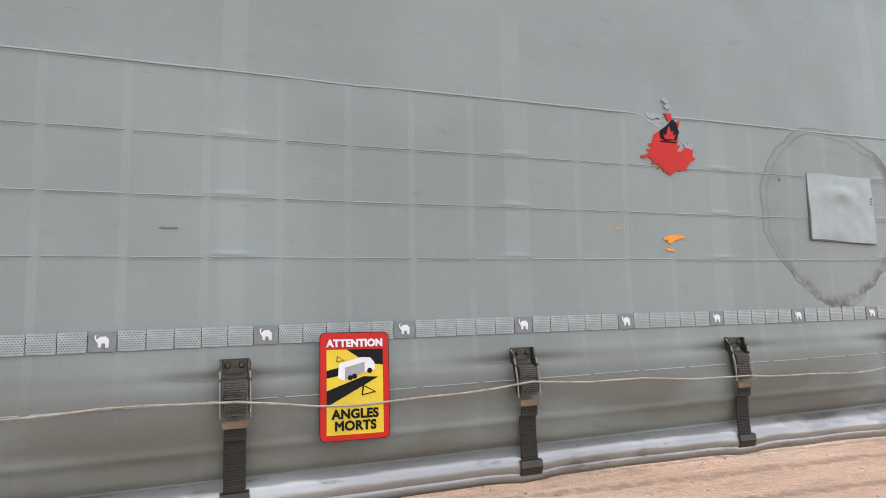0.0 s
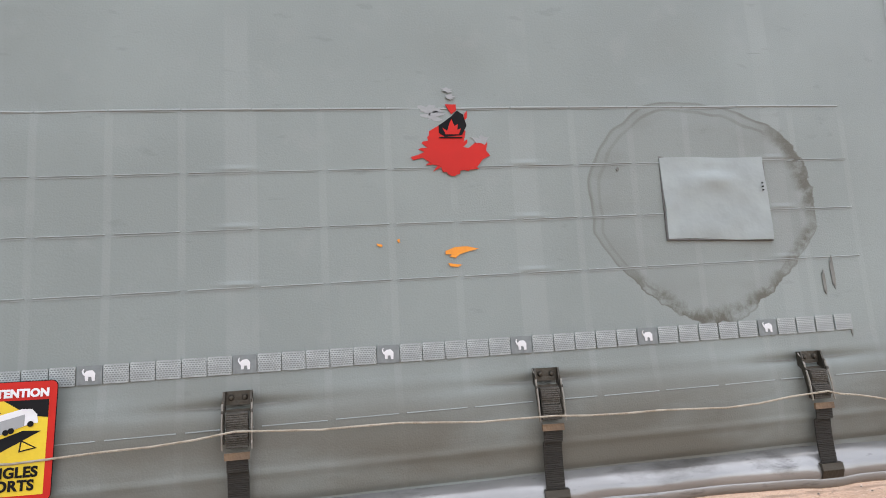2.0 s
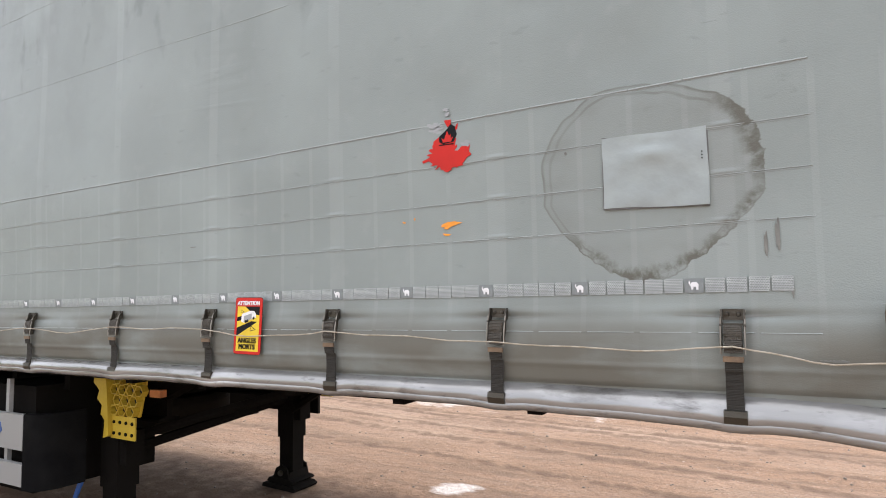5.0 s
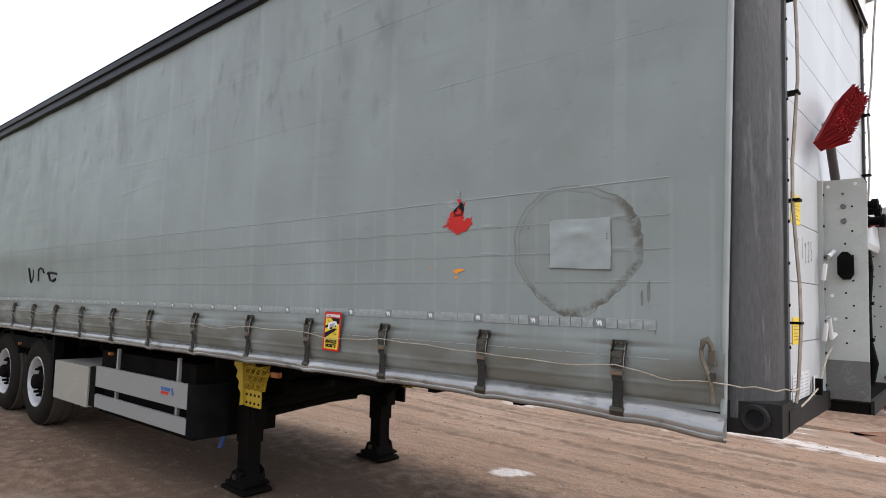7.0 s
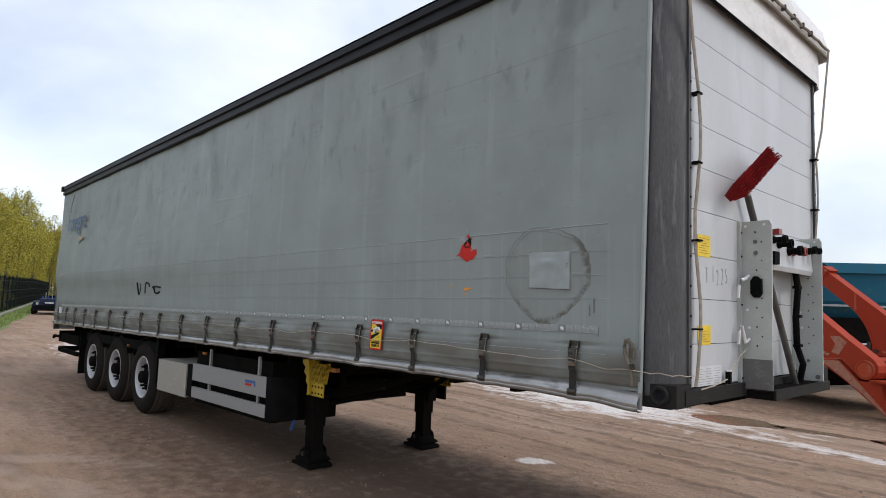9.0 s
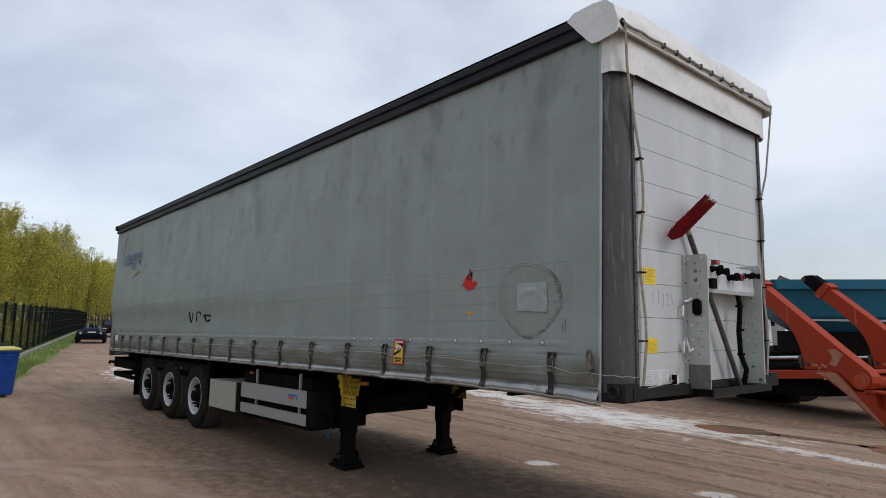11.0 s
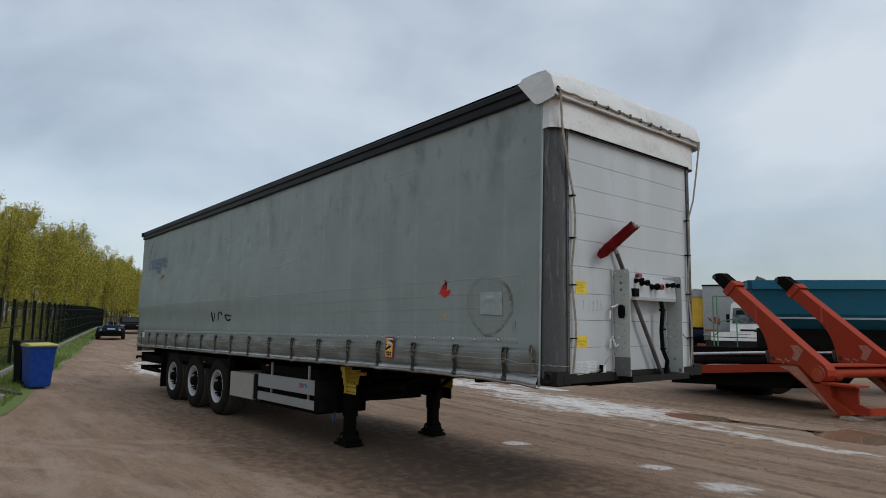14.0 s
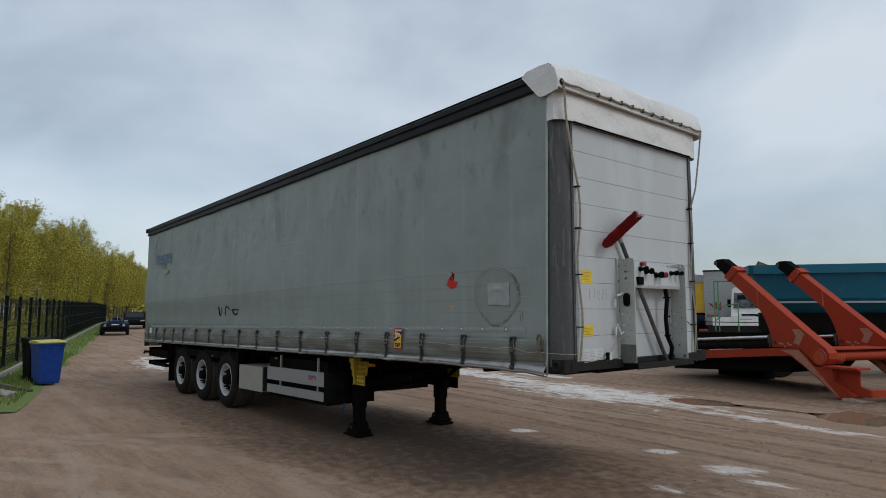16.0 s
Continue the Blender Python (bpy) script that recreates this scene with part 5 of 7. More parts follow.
    for line, w in (([(-8.42, 2.04), (-8.39, 1.90), (-8.36, 1.86)], 0.022), ([(-8.36, 1.86), (-8.29, 1.93), (-8.27, 2.02)], 0.012), ([(-8.10, 1.88), (-8.09, 1.96), (-8.07, 2.02)], 0.014), ([(-8.07, 2.02), (-8.0, 2.04), (-7.92, 2.02), (-7.9, 1.98)], 0.018), ([(-7.78, 1.97), (-7.66, 1.985), (-7.48, 1.97)], 0.022), ([(-7.74, 1.99), (-7.70, 1.90), (-7.6, 1.885), (-7.52, 1.91)], 0.024)):
        part("black_scrap", tube(B(), [(x, curtain_y(x, z - 0.14 - lift(x)) - 0.004, z - 0.14) for x, z in line], w * 0.6, 6), BLACKFILM, fa, "torn black film scrap")
    part("label_square", box(B(), -12.95, -12.78, -0.05, -0.03, 1.30, 1.42), WHITEFILM, trailer, "small white label", bevel=0.002)
    # scuffs
    for x, z, w, h in ((-2.89, 1.825, 0.022, 0.002), (-0.50, 1.72, 0.004, 0.035), (-0.47, 1.745, 0.005, 0.045), (-0.44, 1.60, 0.003, 0.03), (-0.35, 1.405, 0.03, 0.003), (-1.07, 2.045, 0.004, 0.006)):
        part("scuff", jagged(x, z, 1.0, 0.5, x, 18, curtain_y(x, z) - 0.001, w, h), mat("scuff_mark", (0.12, 0.12, 0.105), (0.2, 0.2, 0.18), 20, 0.6), trailer)


build_decals()


# ---- running gear ----
DISH = mat("dark_dish", (0.03, 0.03, 0.03), (0.012, 0.012, 0.012), 9, 0.6, 0, 0, 60, 0, 0.15)


def build_wheel(name, x, y, side):
    """side -1: outer face towards -y."""
    w = new(name)
    w.parent = trailer
    w.matrix_basis = pose(x, y, 0.515) @ (pose(0, 0, 0, 0, 0, 180) if side > 0 else Matrix())
    r, h = 0.525, 0.19
    part("tyre", lathe(B(), [(0.30, -h + 0.02), (0.33, -h - 0.004), (0.40, -h - 0.012), (0.47, -h + 0.004), (0.505, -h + 0.03), (0.518, -h + 0.06)], 48, caps=False), RUBBER, w, "black truck tyre", True)
    tr = B()
    lathe(tr, [(0.518, -h + 0.06), (r, -h + 0.075), (r, -0.1), (r - 0.014, -0.095), (r - 0.014, -0.08), (r, -0.075), (r, -0.01), (r - 0.014, -0.005), (r - 0.014, 0.01), (r, 0.015), (r, 0.09), (r - 0.014, 0.095), (r - 0.014, 0.11), (r, 0.115), (r, h - 0.06), (0.5, h), (0.30, h)], 48, caps=False)
    part("tread", tr, MUDRUBBER, w, "mud-caked tread", True)
    rim = part("rim", lathe(B(), [(0.305, -h + 0.012), (0.297, -h + 0.002), (0.286, -h + 0.008), (0.272, -h + 0.03), (0.262, -h + 0.09), (0.255, -h + 0.125)], 40, caps=False), RIM, w, "silver steel rim", True)
    part("dish", lathe(B(), [(0.255, -h + 0.124), (0.205, -h + 0.112), (0.165, -h + 0.085), (0.15, -h + 0.09), (0.15, -h + 0.15)], 40, caps=False), RIM, w, "silver dished wheel centre", True)
    for k in range(10):
        a = 2 * math.pi * k / 10
        ca, sa = math.cos(a), math.sin(a)
        sp = B()
        ring = [[sp.verts.new((q * ca - u * sa, -h + d, q * sa + u * ca)) for q, u, d in ((0.14, -0.034, dd - 0.02), (0.14, 0.034, dd - 0.02), (0.232, 0.010, dd + 0.015), (0.232, -0.010, dd + 0.015))] for dd in (0.085, 0.125)]
        sp.faces.new(ring[0]), sp.faces.new(ring[1])
        for m in range(4):
            sp.faces.new((ring[0][m], ring[0][(m + 1) % 4], ring[1][(m + 1) % 4], ring[1][m]))
        part("spoke", sp, BLACKSTEEL, rim)
        part("nut", lathe(B(), [(0.0, -0.07), (0.016, -0.066), (0.02, 0.0)], 6, "y", (0.168 * math.cos(a + 0.3), -h + 0.087, 0.168 * math.sin(a + 0.3))), BLACKSTEEL, rim)
    part("hub", lathe(B(), [(0.0, -h - 0.03), (0.07, -h - 0.028), (0.085, -h - 0.015), (0.09, -h + 0.05), (0.105, -h + 0.055), (0.11, -h + 0.07)], 24), BLACKSTEEL, w, "dark hub", True)
    return w


WHEELS = (-8.24, -9.55, -10.87)
for i, x in enumerate(WHEELS):
    build_wheel("wheel", x, 0.27, -1)
    build_wheel("wheel", x, W - 0.27, 1)
    part("axle", tube(B(), [(x, 0.4, 0.515), (x, W - 0.4, 0.515)], 0.075, 10), BLACKSTEEL, trailer, "", True)
    for y in (0.75, W - 0.75):
        part("air_spring", lathe(B(), [(0.0, 0.62), (0.13, 0.62), (0.15, 0.7), (0.14, 0.8), (0.15, 0.9), (0.1, 0.98), (0, 0.98)], 16, "z", (x - 0.35, y, 0)), BLACKPL, trailer, "", True)


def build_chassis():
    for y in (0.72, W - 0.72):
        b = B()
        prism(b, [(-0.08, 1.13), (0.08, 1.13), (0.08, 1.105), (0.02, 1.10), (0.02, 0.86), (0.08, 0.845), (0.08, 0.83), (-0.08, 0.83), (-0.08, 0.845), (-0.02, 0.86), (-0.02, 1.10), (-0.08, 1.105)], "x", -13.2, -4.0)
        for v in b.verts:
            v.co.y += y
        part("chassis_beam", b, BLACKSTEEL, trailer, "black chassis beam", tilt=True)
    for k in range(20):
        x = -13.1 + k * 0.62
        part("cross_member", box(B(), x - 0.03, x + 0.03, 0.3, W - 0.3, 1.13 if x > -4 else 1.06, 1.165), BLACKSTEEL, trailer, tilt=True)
    # inner shadowing bulk, added to darken the space over the axles; air tank
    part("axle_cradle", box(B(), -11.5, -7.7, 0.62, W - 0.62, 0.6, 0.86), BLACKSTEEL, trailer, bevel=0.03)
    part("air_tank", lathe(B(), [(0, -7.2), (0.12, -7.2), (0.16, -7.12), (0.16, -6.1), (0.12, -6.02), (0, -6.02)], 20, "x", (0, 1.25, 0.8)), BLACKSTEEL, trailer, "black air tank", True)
    # box, spare, oversized carrier and far guard fill the underside to block light
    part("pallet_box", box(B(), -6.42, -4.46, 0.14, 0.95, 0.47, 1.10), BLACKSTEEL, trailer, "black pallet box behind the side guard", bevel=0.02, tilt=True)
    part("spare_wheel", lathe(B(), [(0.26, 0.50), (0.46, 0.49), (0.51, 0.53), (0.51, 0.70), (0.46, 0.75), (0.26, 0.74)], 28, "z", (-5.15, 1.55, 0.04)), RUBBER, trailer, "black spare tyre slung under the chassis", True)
    part("spare_carrier", box(B(), -6.3, -4.9, 1.55, 2.35, 0.50, 0.86), BLACKSTEEL, trailer, "dark spare wheel carrier, enlarged to darken the underside", bevel=0.08)
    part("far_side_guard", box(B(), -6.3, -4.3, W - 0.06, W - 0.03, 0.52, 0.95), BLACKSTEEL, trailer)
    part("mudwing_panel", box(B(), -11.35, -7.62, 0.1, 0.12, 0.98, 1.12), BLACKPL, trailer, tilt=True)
    for x in (-8.24, -9.55, -10.87):
        pts = [(x + 0.60 * math.cos(radians(a)), 0.515 + 0.58 * math.sin(radians(a))) for a in range(30, 151, 12)]
        pts += [(x + 0.58 * math.cos(radians(a)), 0.515 + 0.56 * math.sin(radians(a))) for a in range(150, 29, -12)]
        part("mudguard", prism(B(), pts, "y", 0.1, 0.46), BLACKPL, trailer, "black plastic mudguard", True)
    part("mudflap", box(B(), -11.66, -11.64, 0.06, 0.48, 0.22, 1.02), BLACKPL, trailer, "black rubber mudflap")
    part("wheel_skirt", box(B(), -7.68, -7.6, 0.06, 0.16, 0.5, 1.1), BLACKPL, trailer, "black plastic wing end", bevel=0.02)
    # tail: underrun beams and lamp carrier
    part("underrun_beam", box(B(), -13.45, -13.33, 0.1, W - 0.1, 0.50, 0.60), BLACKSTEEL, trailer, "dark steel underrun bar", bevel=0.01)
    part("tail_carrier", box(B(), -13.45, -12.0, 0.12, 0.2, 0.70, 0.88), BLACKSTEEL, trailer, "dark tail carrier", bevel=0.01)
    part("tail_carrier", box(B(), -13.46, -13.36, 0.1, W - 0.1, 0.70, 0.92), BLACKSTEEL, trailer, "dark tail carrier", bevel=0.01)
    part("tail_hook", tube(B(), [(-13.45, 0.1, 0.80), (-13.75, 0.08, 0.80), (-13.8, 0.08, 0.76)], 0.03, 8), BLACKSTEEL, trailer, "", True)
    part("underrun_bar_side", box(B(), -13.4, -12.0, 0.1, 0.16, 0.5, 0.58), BLACKSTEEL, trailer, "dark side bar")
    for y in (0.6, W - 0.6):
        part("underrun_stay", box(B(), -13.42, -13.34, y - 0.04, y + 0.04, 0.55, 1.05), BLACKSTEEL, trailer)
    # side guard of two pale planks
    g = new("side_guard")
    g.parent = trailer
    tagged(g, "side guard of two pale aluminium planks")
    part("plank", box(B(), -6.27, -4.38, 0.03, 0.06, 0.75, 0.955), ALU, g, "pale aluminium plank", bevel=0.006, tilt=True)
    part("plank", box(B(), -6.27, -4.38, 0.03, 0.06, 0.545, 0.672), ALU, g, "pale aluminium plank", bevel=0.006, tilt=True)
    for x in (-5.85, -4.62):
        part("guard_stay", box(B(), x - 0.017, x + 0.017, 0.06, 0.085, 0.55, 1.15), ALU, g, "thin upright stay", tilt=True)
    end = [(0.0, 0.03), (0.12, 0.035), (0.2, 0.07), (0.24, 0.14), (0.25, 0.3), (0.22, 0.3), (0.2, 0.16), (0.1, 0.08), (0.0, 0.07)]
    part("guard_end", prism(B(), [(-4.375 + a * 0.7, b) for a, b in end], "z", 0.53, 0.96), BLACKPL, g, "rounded black plastic end piece", True, tilt=True)
    part("logo_bar", box(B(), -4.84, -4.68, 0.0265, 0.03, 0.865, 0.895), BLUEFILM, g, "plain blue mark", tilt=True)
    part("logo_bar", box(B(), -4.84, -4.71, 0.0265, 0.03, 0.835, 0.858), REDFILM, g, "plain red mark", tilt=True)
    part("logo_mark", prism(B(), [(-4.67, 0.89), (-4.63, 0.90), (-4.61, 0.85), (-4.635, 0.83), (-4.645, 0.865)], "y", 0.0265, 0.03), BLUEFILM, g, "plain blue mark", tilt=True)
    # storage box
    part("storage_box", box(B(), -7.46, -6.48, 0.035, 0.6, 0.51, 0.925), CREAM, trailer, "scuffed cream storage box", bevel=0.012, tilt=True)
    part("box_end", box(B(), -6.475, -6.33, 0.05, 0.6, 0.53, 0.93), BLACKPL, trailer, "black box end", bevel=0.03, tilt=True)
    part("marker_lamp", box(B(), -5.98, -5.92, 0.02, 0.05, 1.085, 1.11), LAMPORANGE, trailer, "small orange side marker lamp", bevel=0.006, tilt=True)
    part("marker_lamp", box(B(), -3.57, -3.48, 0.27, 0.31, 1.07, 1.11), LAMPORANGE, trailer, "small orange side marker lamp", bevel=0.006, tilt=True)
    part("marker_lamp", box(B(), -8.95, -8.90, 0.06, 0.09, 1.01, 1.035), LAMPORANGE, trailer, "small orange side marker lamp", bevel=0.006, tilt=True)
    part("gooseneck", prism(B(), [(-4.6, 0.84), (-4.2, 0.88), (-3.7, 1.10), (-0.3, 1.155), (-0.3, 1.18), (-4.6, 1.18)], "y", 0.66, 0.78), BLACKSTEEL, trailer, tilt=True)
    part("gooseneck", prism(B(), [(-4.6, 0.84), (-4.2, 0.88), (-3.7, 1.10), (-0.3, 1.155), (-0.3, 1.18), (-4.6, 1.18)], "y", W - 0.78, W - 0.66), BLACKSTEEL, trailer, tilt=True)


build_chassis()


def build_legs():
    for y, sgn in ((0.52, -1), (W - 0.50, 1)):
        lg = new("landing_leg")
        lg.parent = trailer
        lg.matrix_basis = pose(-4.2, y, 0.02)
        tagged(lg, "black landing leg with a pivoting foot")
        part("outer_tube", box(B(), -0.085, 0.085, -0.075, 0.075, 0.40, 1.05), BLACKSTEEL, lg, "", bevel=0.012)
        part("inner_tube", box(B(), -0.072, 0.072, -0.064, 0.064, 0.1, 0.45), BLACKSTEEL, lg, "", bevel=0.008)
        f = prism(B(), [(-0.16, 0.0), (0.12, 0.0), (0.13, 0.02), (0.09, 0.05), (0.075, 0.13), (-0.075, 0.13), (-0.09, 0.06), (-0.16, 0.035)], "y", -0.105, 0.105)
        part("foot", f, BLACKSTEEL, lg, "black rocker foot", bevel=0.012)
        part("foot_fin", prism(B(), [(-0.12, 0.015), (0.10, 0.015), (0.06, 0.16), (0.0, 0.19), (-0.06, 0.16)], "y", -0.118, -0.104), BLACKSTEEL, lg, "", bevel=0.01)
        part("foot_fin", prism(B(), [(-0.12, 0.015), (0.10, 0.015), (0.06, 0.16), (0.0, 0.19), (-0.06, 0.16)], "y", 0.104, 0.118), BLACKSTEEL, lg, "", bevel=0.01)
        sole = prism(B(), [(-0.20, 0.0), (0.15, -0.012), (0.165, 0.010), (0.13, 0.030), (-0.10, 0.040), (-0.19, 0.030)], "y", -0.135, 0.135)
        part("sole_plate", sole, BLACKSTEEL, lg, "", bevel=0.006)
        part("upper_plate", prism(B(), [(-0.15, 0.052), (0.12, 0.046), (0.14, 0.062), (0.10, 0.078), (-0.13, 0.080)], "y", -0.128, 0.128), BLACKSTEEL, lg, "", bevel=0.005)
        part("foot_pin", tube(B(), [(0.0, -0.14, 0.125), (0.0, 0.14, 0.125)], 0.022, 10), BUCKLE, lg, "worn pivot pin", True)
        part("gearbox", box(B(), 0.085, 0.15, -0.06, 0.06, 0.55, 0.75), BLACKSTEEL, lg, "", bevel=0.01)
        # yellow honeycomb guard
        yy = sgn * 0.12
        gd = part("leg_guard", prism(B(), [(-0.10, 1.13), (0.06, 1.13), (0.08, 0.95), (0.10, 0.70), (0.05, 0.68), (0.06, 0.80), (0.02, 0.84), (0.03, 0.90), (-0.02, 0.94), (0.0, 1.0), (-0.06, 1.05), (-0.05, 1.09)], "y", yy - 0.06, yy + 0.02), YELLOW, lg, "yellow plastic leg guard", bevel=0.004)
        fr = B()
        box(fr, 0.08, 0.31, yy - 0.03, yy - 0.02, 0.68, 0.83)
        prism(fr, [(0.06, 0.83), (0.31, 0.83), (0.38, 1.13), (0.06, 1.13)], "y", yy, yy + 0.01)
        part("guard_plate", fr, YELLOW, gd, "yellow honeycomb plate")
        for r in range(4):
            for c in range(3 + (r > 1 and r % 2 == 0)):
                cx, cz = 0.115 + c * 0.078 + (r % 2) * 0.03, 0.87 + r * 0.07
                part("cell", lathe(B(), [(0.041, 0.0), (0.041, -0.04), (0.034, -0.04), (0.034, 0.0)], 6, "y", (cx, yy, cz)), YELLOW, gd)
                part("cell_hole", disc(B(), (cx, yy - 0.004, cz), 0.0335, "y", 0.008, 6), DISH, gd)
        for r in range(2):
            for c in range(4):
                part("hole", disc(B(), (0.11 + c * 0.058, yy - 0.031, 0.715 + r * 0.075), 0.012, "y", 0.006, 10), BLACKSTEEL, gd)
        for o in (gd, *gd.children):
            for v in o.data.vertices:
                v.co.z = 1.14 - (1.14 - v.co.z) * 0.88
                v.co.x += 0.05
    br = ((-4.2, 0.55, 0.62), (-4.2, W - 0.55, 0.74)), ((-4.2, W - 0.55, 0.92), (-5.6, 0.8, 0.85)), ((-4.2, 0.55, 0.7), (-3.2, 1.3, 1.02)), ((-4.2, W - 0.55, 0.62), (-3.4, W - 0.75, 1.02)), ((-4.2, 0.6, 0.95), (-4.2, W - 0.6, 0.95))
    for a, b in br:
        part("brace", tube(B(), [a, b], 0.032, 6), BLACKSTEEL, trailer, "dark steel brace")
    part("crank_tag", prism(B(), [(-4.50, 0.33), (-4.44, 0.45), (-4.40, 0.45), (-4.47, 0.33)], "y", 0.40, 0.415), mat("blue_tag", (0.03, 0.12, 0.42), None, 6, 0.5), trailer, "blue plastic tag")
    part("crank_handle", tube(B(), [(-4.3, 0.35, 0.72), (-4.75, 0.3, 0.72), (-4.78, 0.3, 0.86)], 0.013, 7), BUCKLE, trailer, "grey crank handle", True)


build_legs()


# ---- fittings on the front wall ----
def build_front_fittings():
    t = dict(tilt=True)
    for z in (2.032, 1.53):
        part("yellow_label", box(B(), 0.0005, 0.003, 0.31, 0.475, z if z > 2 else 1.53, z + 0.125 if z > 2 else 1.64), YELFILM, trailer, "yellow notice label", **t)
    for z0, k0 in ((2.04, 7), (1.535, 5)):
        for k in range(k0):
            part("label_line", box(B(), 0.003, 0.0036, 0.325, 0.46 - 0.03 * (k % 3), z0 + 0.012 + k * 0.014, z0 + 0.0145 + k * 0.014), RUSTY, trailer, **t)
    part("plate_label", box(B(), 0.0005, 0.003, 0.30, 0.62, 1.30, 1.41), LABELGREY, trailer, "white data label with grey print", **t)
    for r in range(7):
        for c in range(3):
            part("label_print", box(B(), 0.003, 0.0036, 0.31 + c * 0.105, 0.37 + c * 0.105 + 0.012 * (r % 3), 1.308 + r * 0.014, 1.312 + r * 0.014), GREYFILM, trailer, **t)
    part("white_tag", box(B(), 0.003, 0.008, 0.68, 0.76, 1.275, 1.375), WHITEFILM, trailer, "white tag", **t)
    for k, ch in enumerate("T1225"):
        lettering("chalk_mark", ch, 0.14 + 0.012 * (k % 2), mat("pencil_grey", (0.32, 0.33, 0.34), None, 9, 0.7), trailer, pose(0.002, 0.43 + 0.062 * k + (0.02 if k else 0), 1.90 + 0.008 * math.sin(k * 2), 90, 4 * math.sin(k * 3), 90) @ Matrix.Diagonal((0.5, 1, 1, 1)), "handwritten grey marking", -0.004)
    # two upright bracket plates with a connector shelf between
    fr = new("coupling_bracket")
    fr.parent = trailer
    tagged(fr, "grey-green steel coupling bracket on the front wall")
    for y, zt in ((0.90, 2.29), (1.86, 2.27)):
        pts = [(0.0, 1.26), (0.19, 1.26), (0.195, zt - 0.03), (0.18, zt), (0.0, zt)]
        pl = part("bracket_plate", prism(B(), pts, "y", y - 0.006, y + 0.006), PLATE, fr, "perforated upright plate", bevel=0.002, **t)
        part("flange", box(B(), -0.0, 0.02, y - 0.035, y - 0.006, 1.26, zt), PLATE, pl, "", bevel=0.002, **t)
        if y < 1:
            part("kick_plate", box(B(), 0.012, 0.193, y - 0.011, y - 0.006, 1.26, 1.44), PLATEDARK, pl, "worn dark kick plate", bevel=0.002, **t)
        for k in range(12):
            part("hole", disc(B(), (0.105 + 0.03 * (k % 2), y - 0.0065, 1.52 + k * 0.058), 0.005, "y", 0.003, 8), BLACKFILM, pl, **t)
        for k in range(7):
            part("flange_bolt", disc(B(), (0.022, y - 0.02, 1.32 + k * 0.15), 0.006, "x", 0.006, 8), BLACKSTEEL, pl, **t)
        for xx, zz, rr in ((0.1, 2.16, 0.012), (0.1, 2.09, 0.012), (0.1, 2.22, 0.006), (0.1, 1.40, 0.01), (0.03, 1.30, 0.010), (0.16, 1.29, 0.016)):
            part("bolt", disc(B(), (xx, y - 0.012, zz), rr, "y", 0.01, 10), PLATEDARK, pl, **t)
        for xx, zz in ((0.04, zt - 0.03), (0.15, zt - 0.025), (0.05, 1.74), (0.06, 1.63)):
            part("white_dot", disc(B(), (xx, y - 0.0075, zz), 0.008, "y", 0.002, 10), WHITEFILM, pl, **t)
    part("black_cap", prism(B(), [(0.075, 1.84), (0.095, 1.815), (0.125, 1.815), (0.14, 1.84), (0.14, 1.92), (0.115, 1.945), (0.095, 1.945), (0.075, 1.92)], "y", 0.87, 0.893), BLACKPL, fr, "black plastic cap", bevel=0.004, **t)
    part("bottom_tray", box(B(), 0.0, 0.19, 0.91, 1.94, 1.20, 1.25), BLACKSTEEL, fr, "dark steel step tray", bevel=0.01, **t)
    part("tray_lip", box(B(), 0.185, 0.205, 0.91, 1.95, 1.20, 1.262), FRONTBEAM, fr, "", bevel=0.006, **t)
    part("shelf", prism(B(), [(0.0, 2.02), (0.13, 2.0), (0.14, 2.03), (0.12, 2.23), (0.0, 2.25)], "y", 0.91, 1.85), WHITE, fr, "pale connector shelf", bevel=0.004, **t)
    for y, z, ml, r in ((1.10, 2.19, BLACKPL, 0.035), (1.20, 2.17, BLACKPL, 0.04), (1.38, 2.14, BLACKPL, 0.045), (1.46, 2.14, CARRED, 0.04), (1.68, 2.17, BLACKPL, 0.035), (1.78, 2.17, BLACKPL, 0.03)):
        c = part("connector", lathe(B(), [(0, 0.10), (r * 0.7, 0.10), (r * 0.7, 0.14), (r * 0.5, 0.15), (r * 0.5, 0.185), (r * 0.75, 0.19), (r * 0.75, 0.215), (r * 0.5, 0.217), (r * 0.45, 0.20), (0, 0.20)], 16, "x", (0, y, z)), ml, fr, "round hose connector", True, **t)
    part("red_grip", box(B(), 0.12, 0.165, 1.11, 1.165, 2.225, 2.262), CARRED, fr, "red grip", bevel=0.012, **t)
    part("socket_box", box(B(), 0.12, 0.17, 1.02, 1.10, 2.03, 2.11), BLACKPL, fr, "black socket box", bevel=0.012, **t)
    part("cable", tube(B(), [(0.1, 1.60, 2.03), (0.11, 1.62, 1.9), (0.1, 1.60, 1.7), (0.1, 1.62, 1.5), (0.12, 1.67, 1.38), (0.1, 1.66, 1.26)], 0.022, 8), BLACKPL, fr, "thick black cable", True, **t)
    for z in (1.9, 1.7, 1.5):
        part("cable_clip", box(B(), 0.085, 0.13, 1.585, 1.64, z, z + 0.02), BLACKPL, fr, "", bevel=0.004, **t)
    for z, dz in ((1.88, 0.05), (1.60, -0.06)):
        part("grab_handle", tube(B(), [(0.03, 0.80, z - 0.07), (0.04, 0.79, z), (0.05, 0.80, z + 0.04), (0.05, 0.86, z + dz), (0.06, 0.893, z + dz + 0.02)], 0.010, 8), WHITEFILM, fr, "white bent grab handle", True, **t)
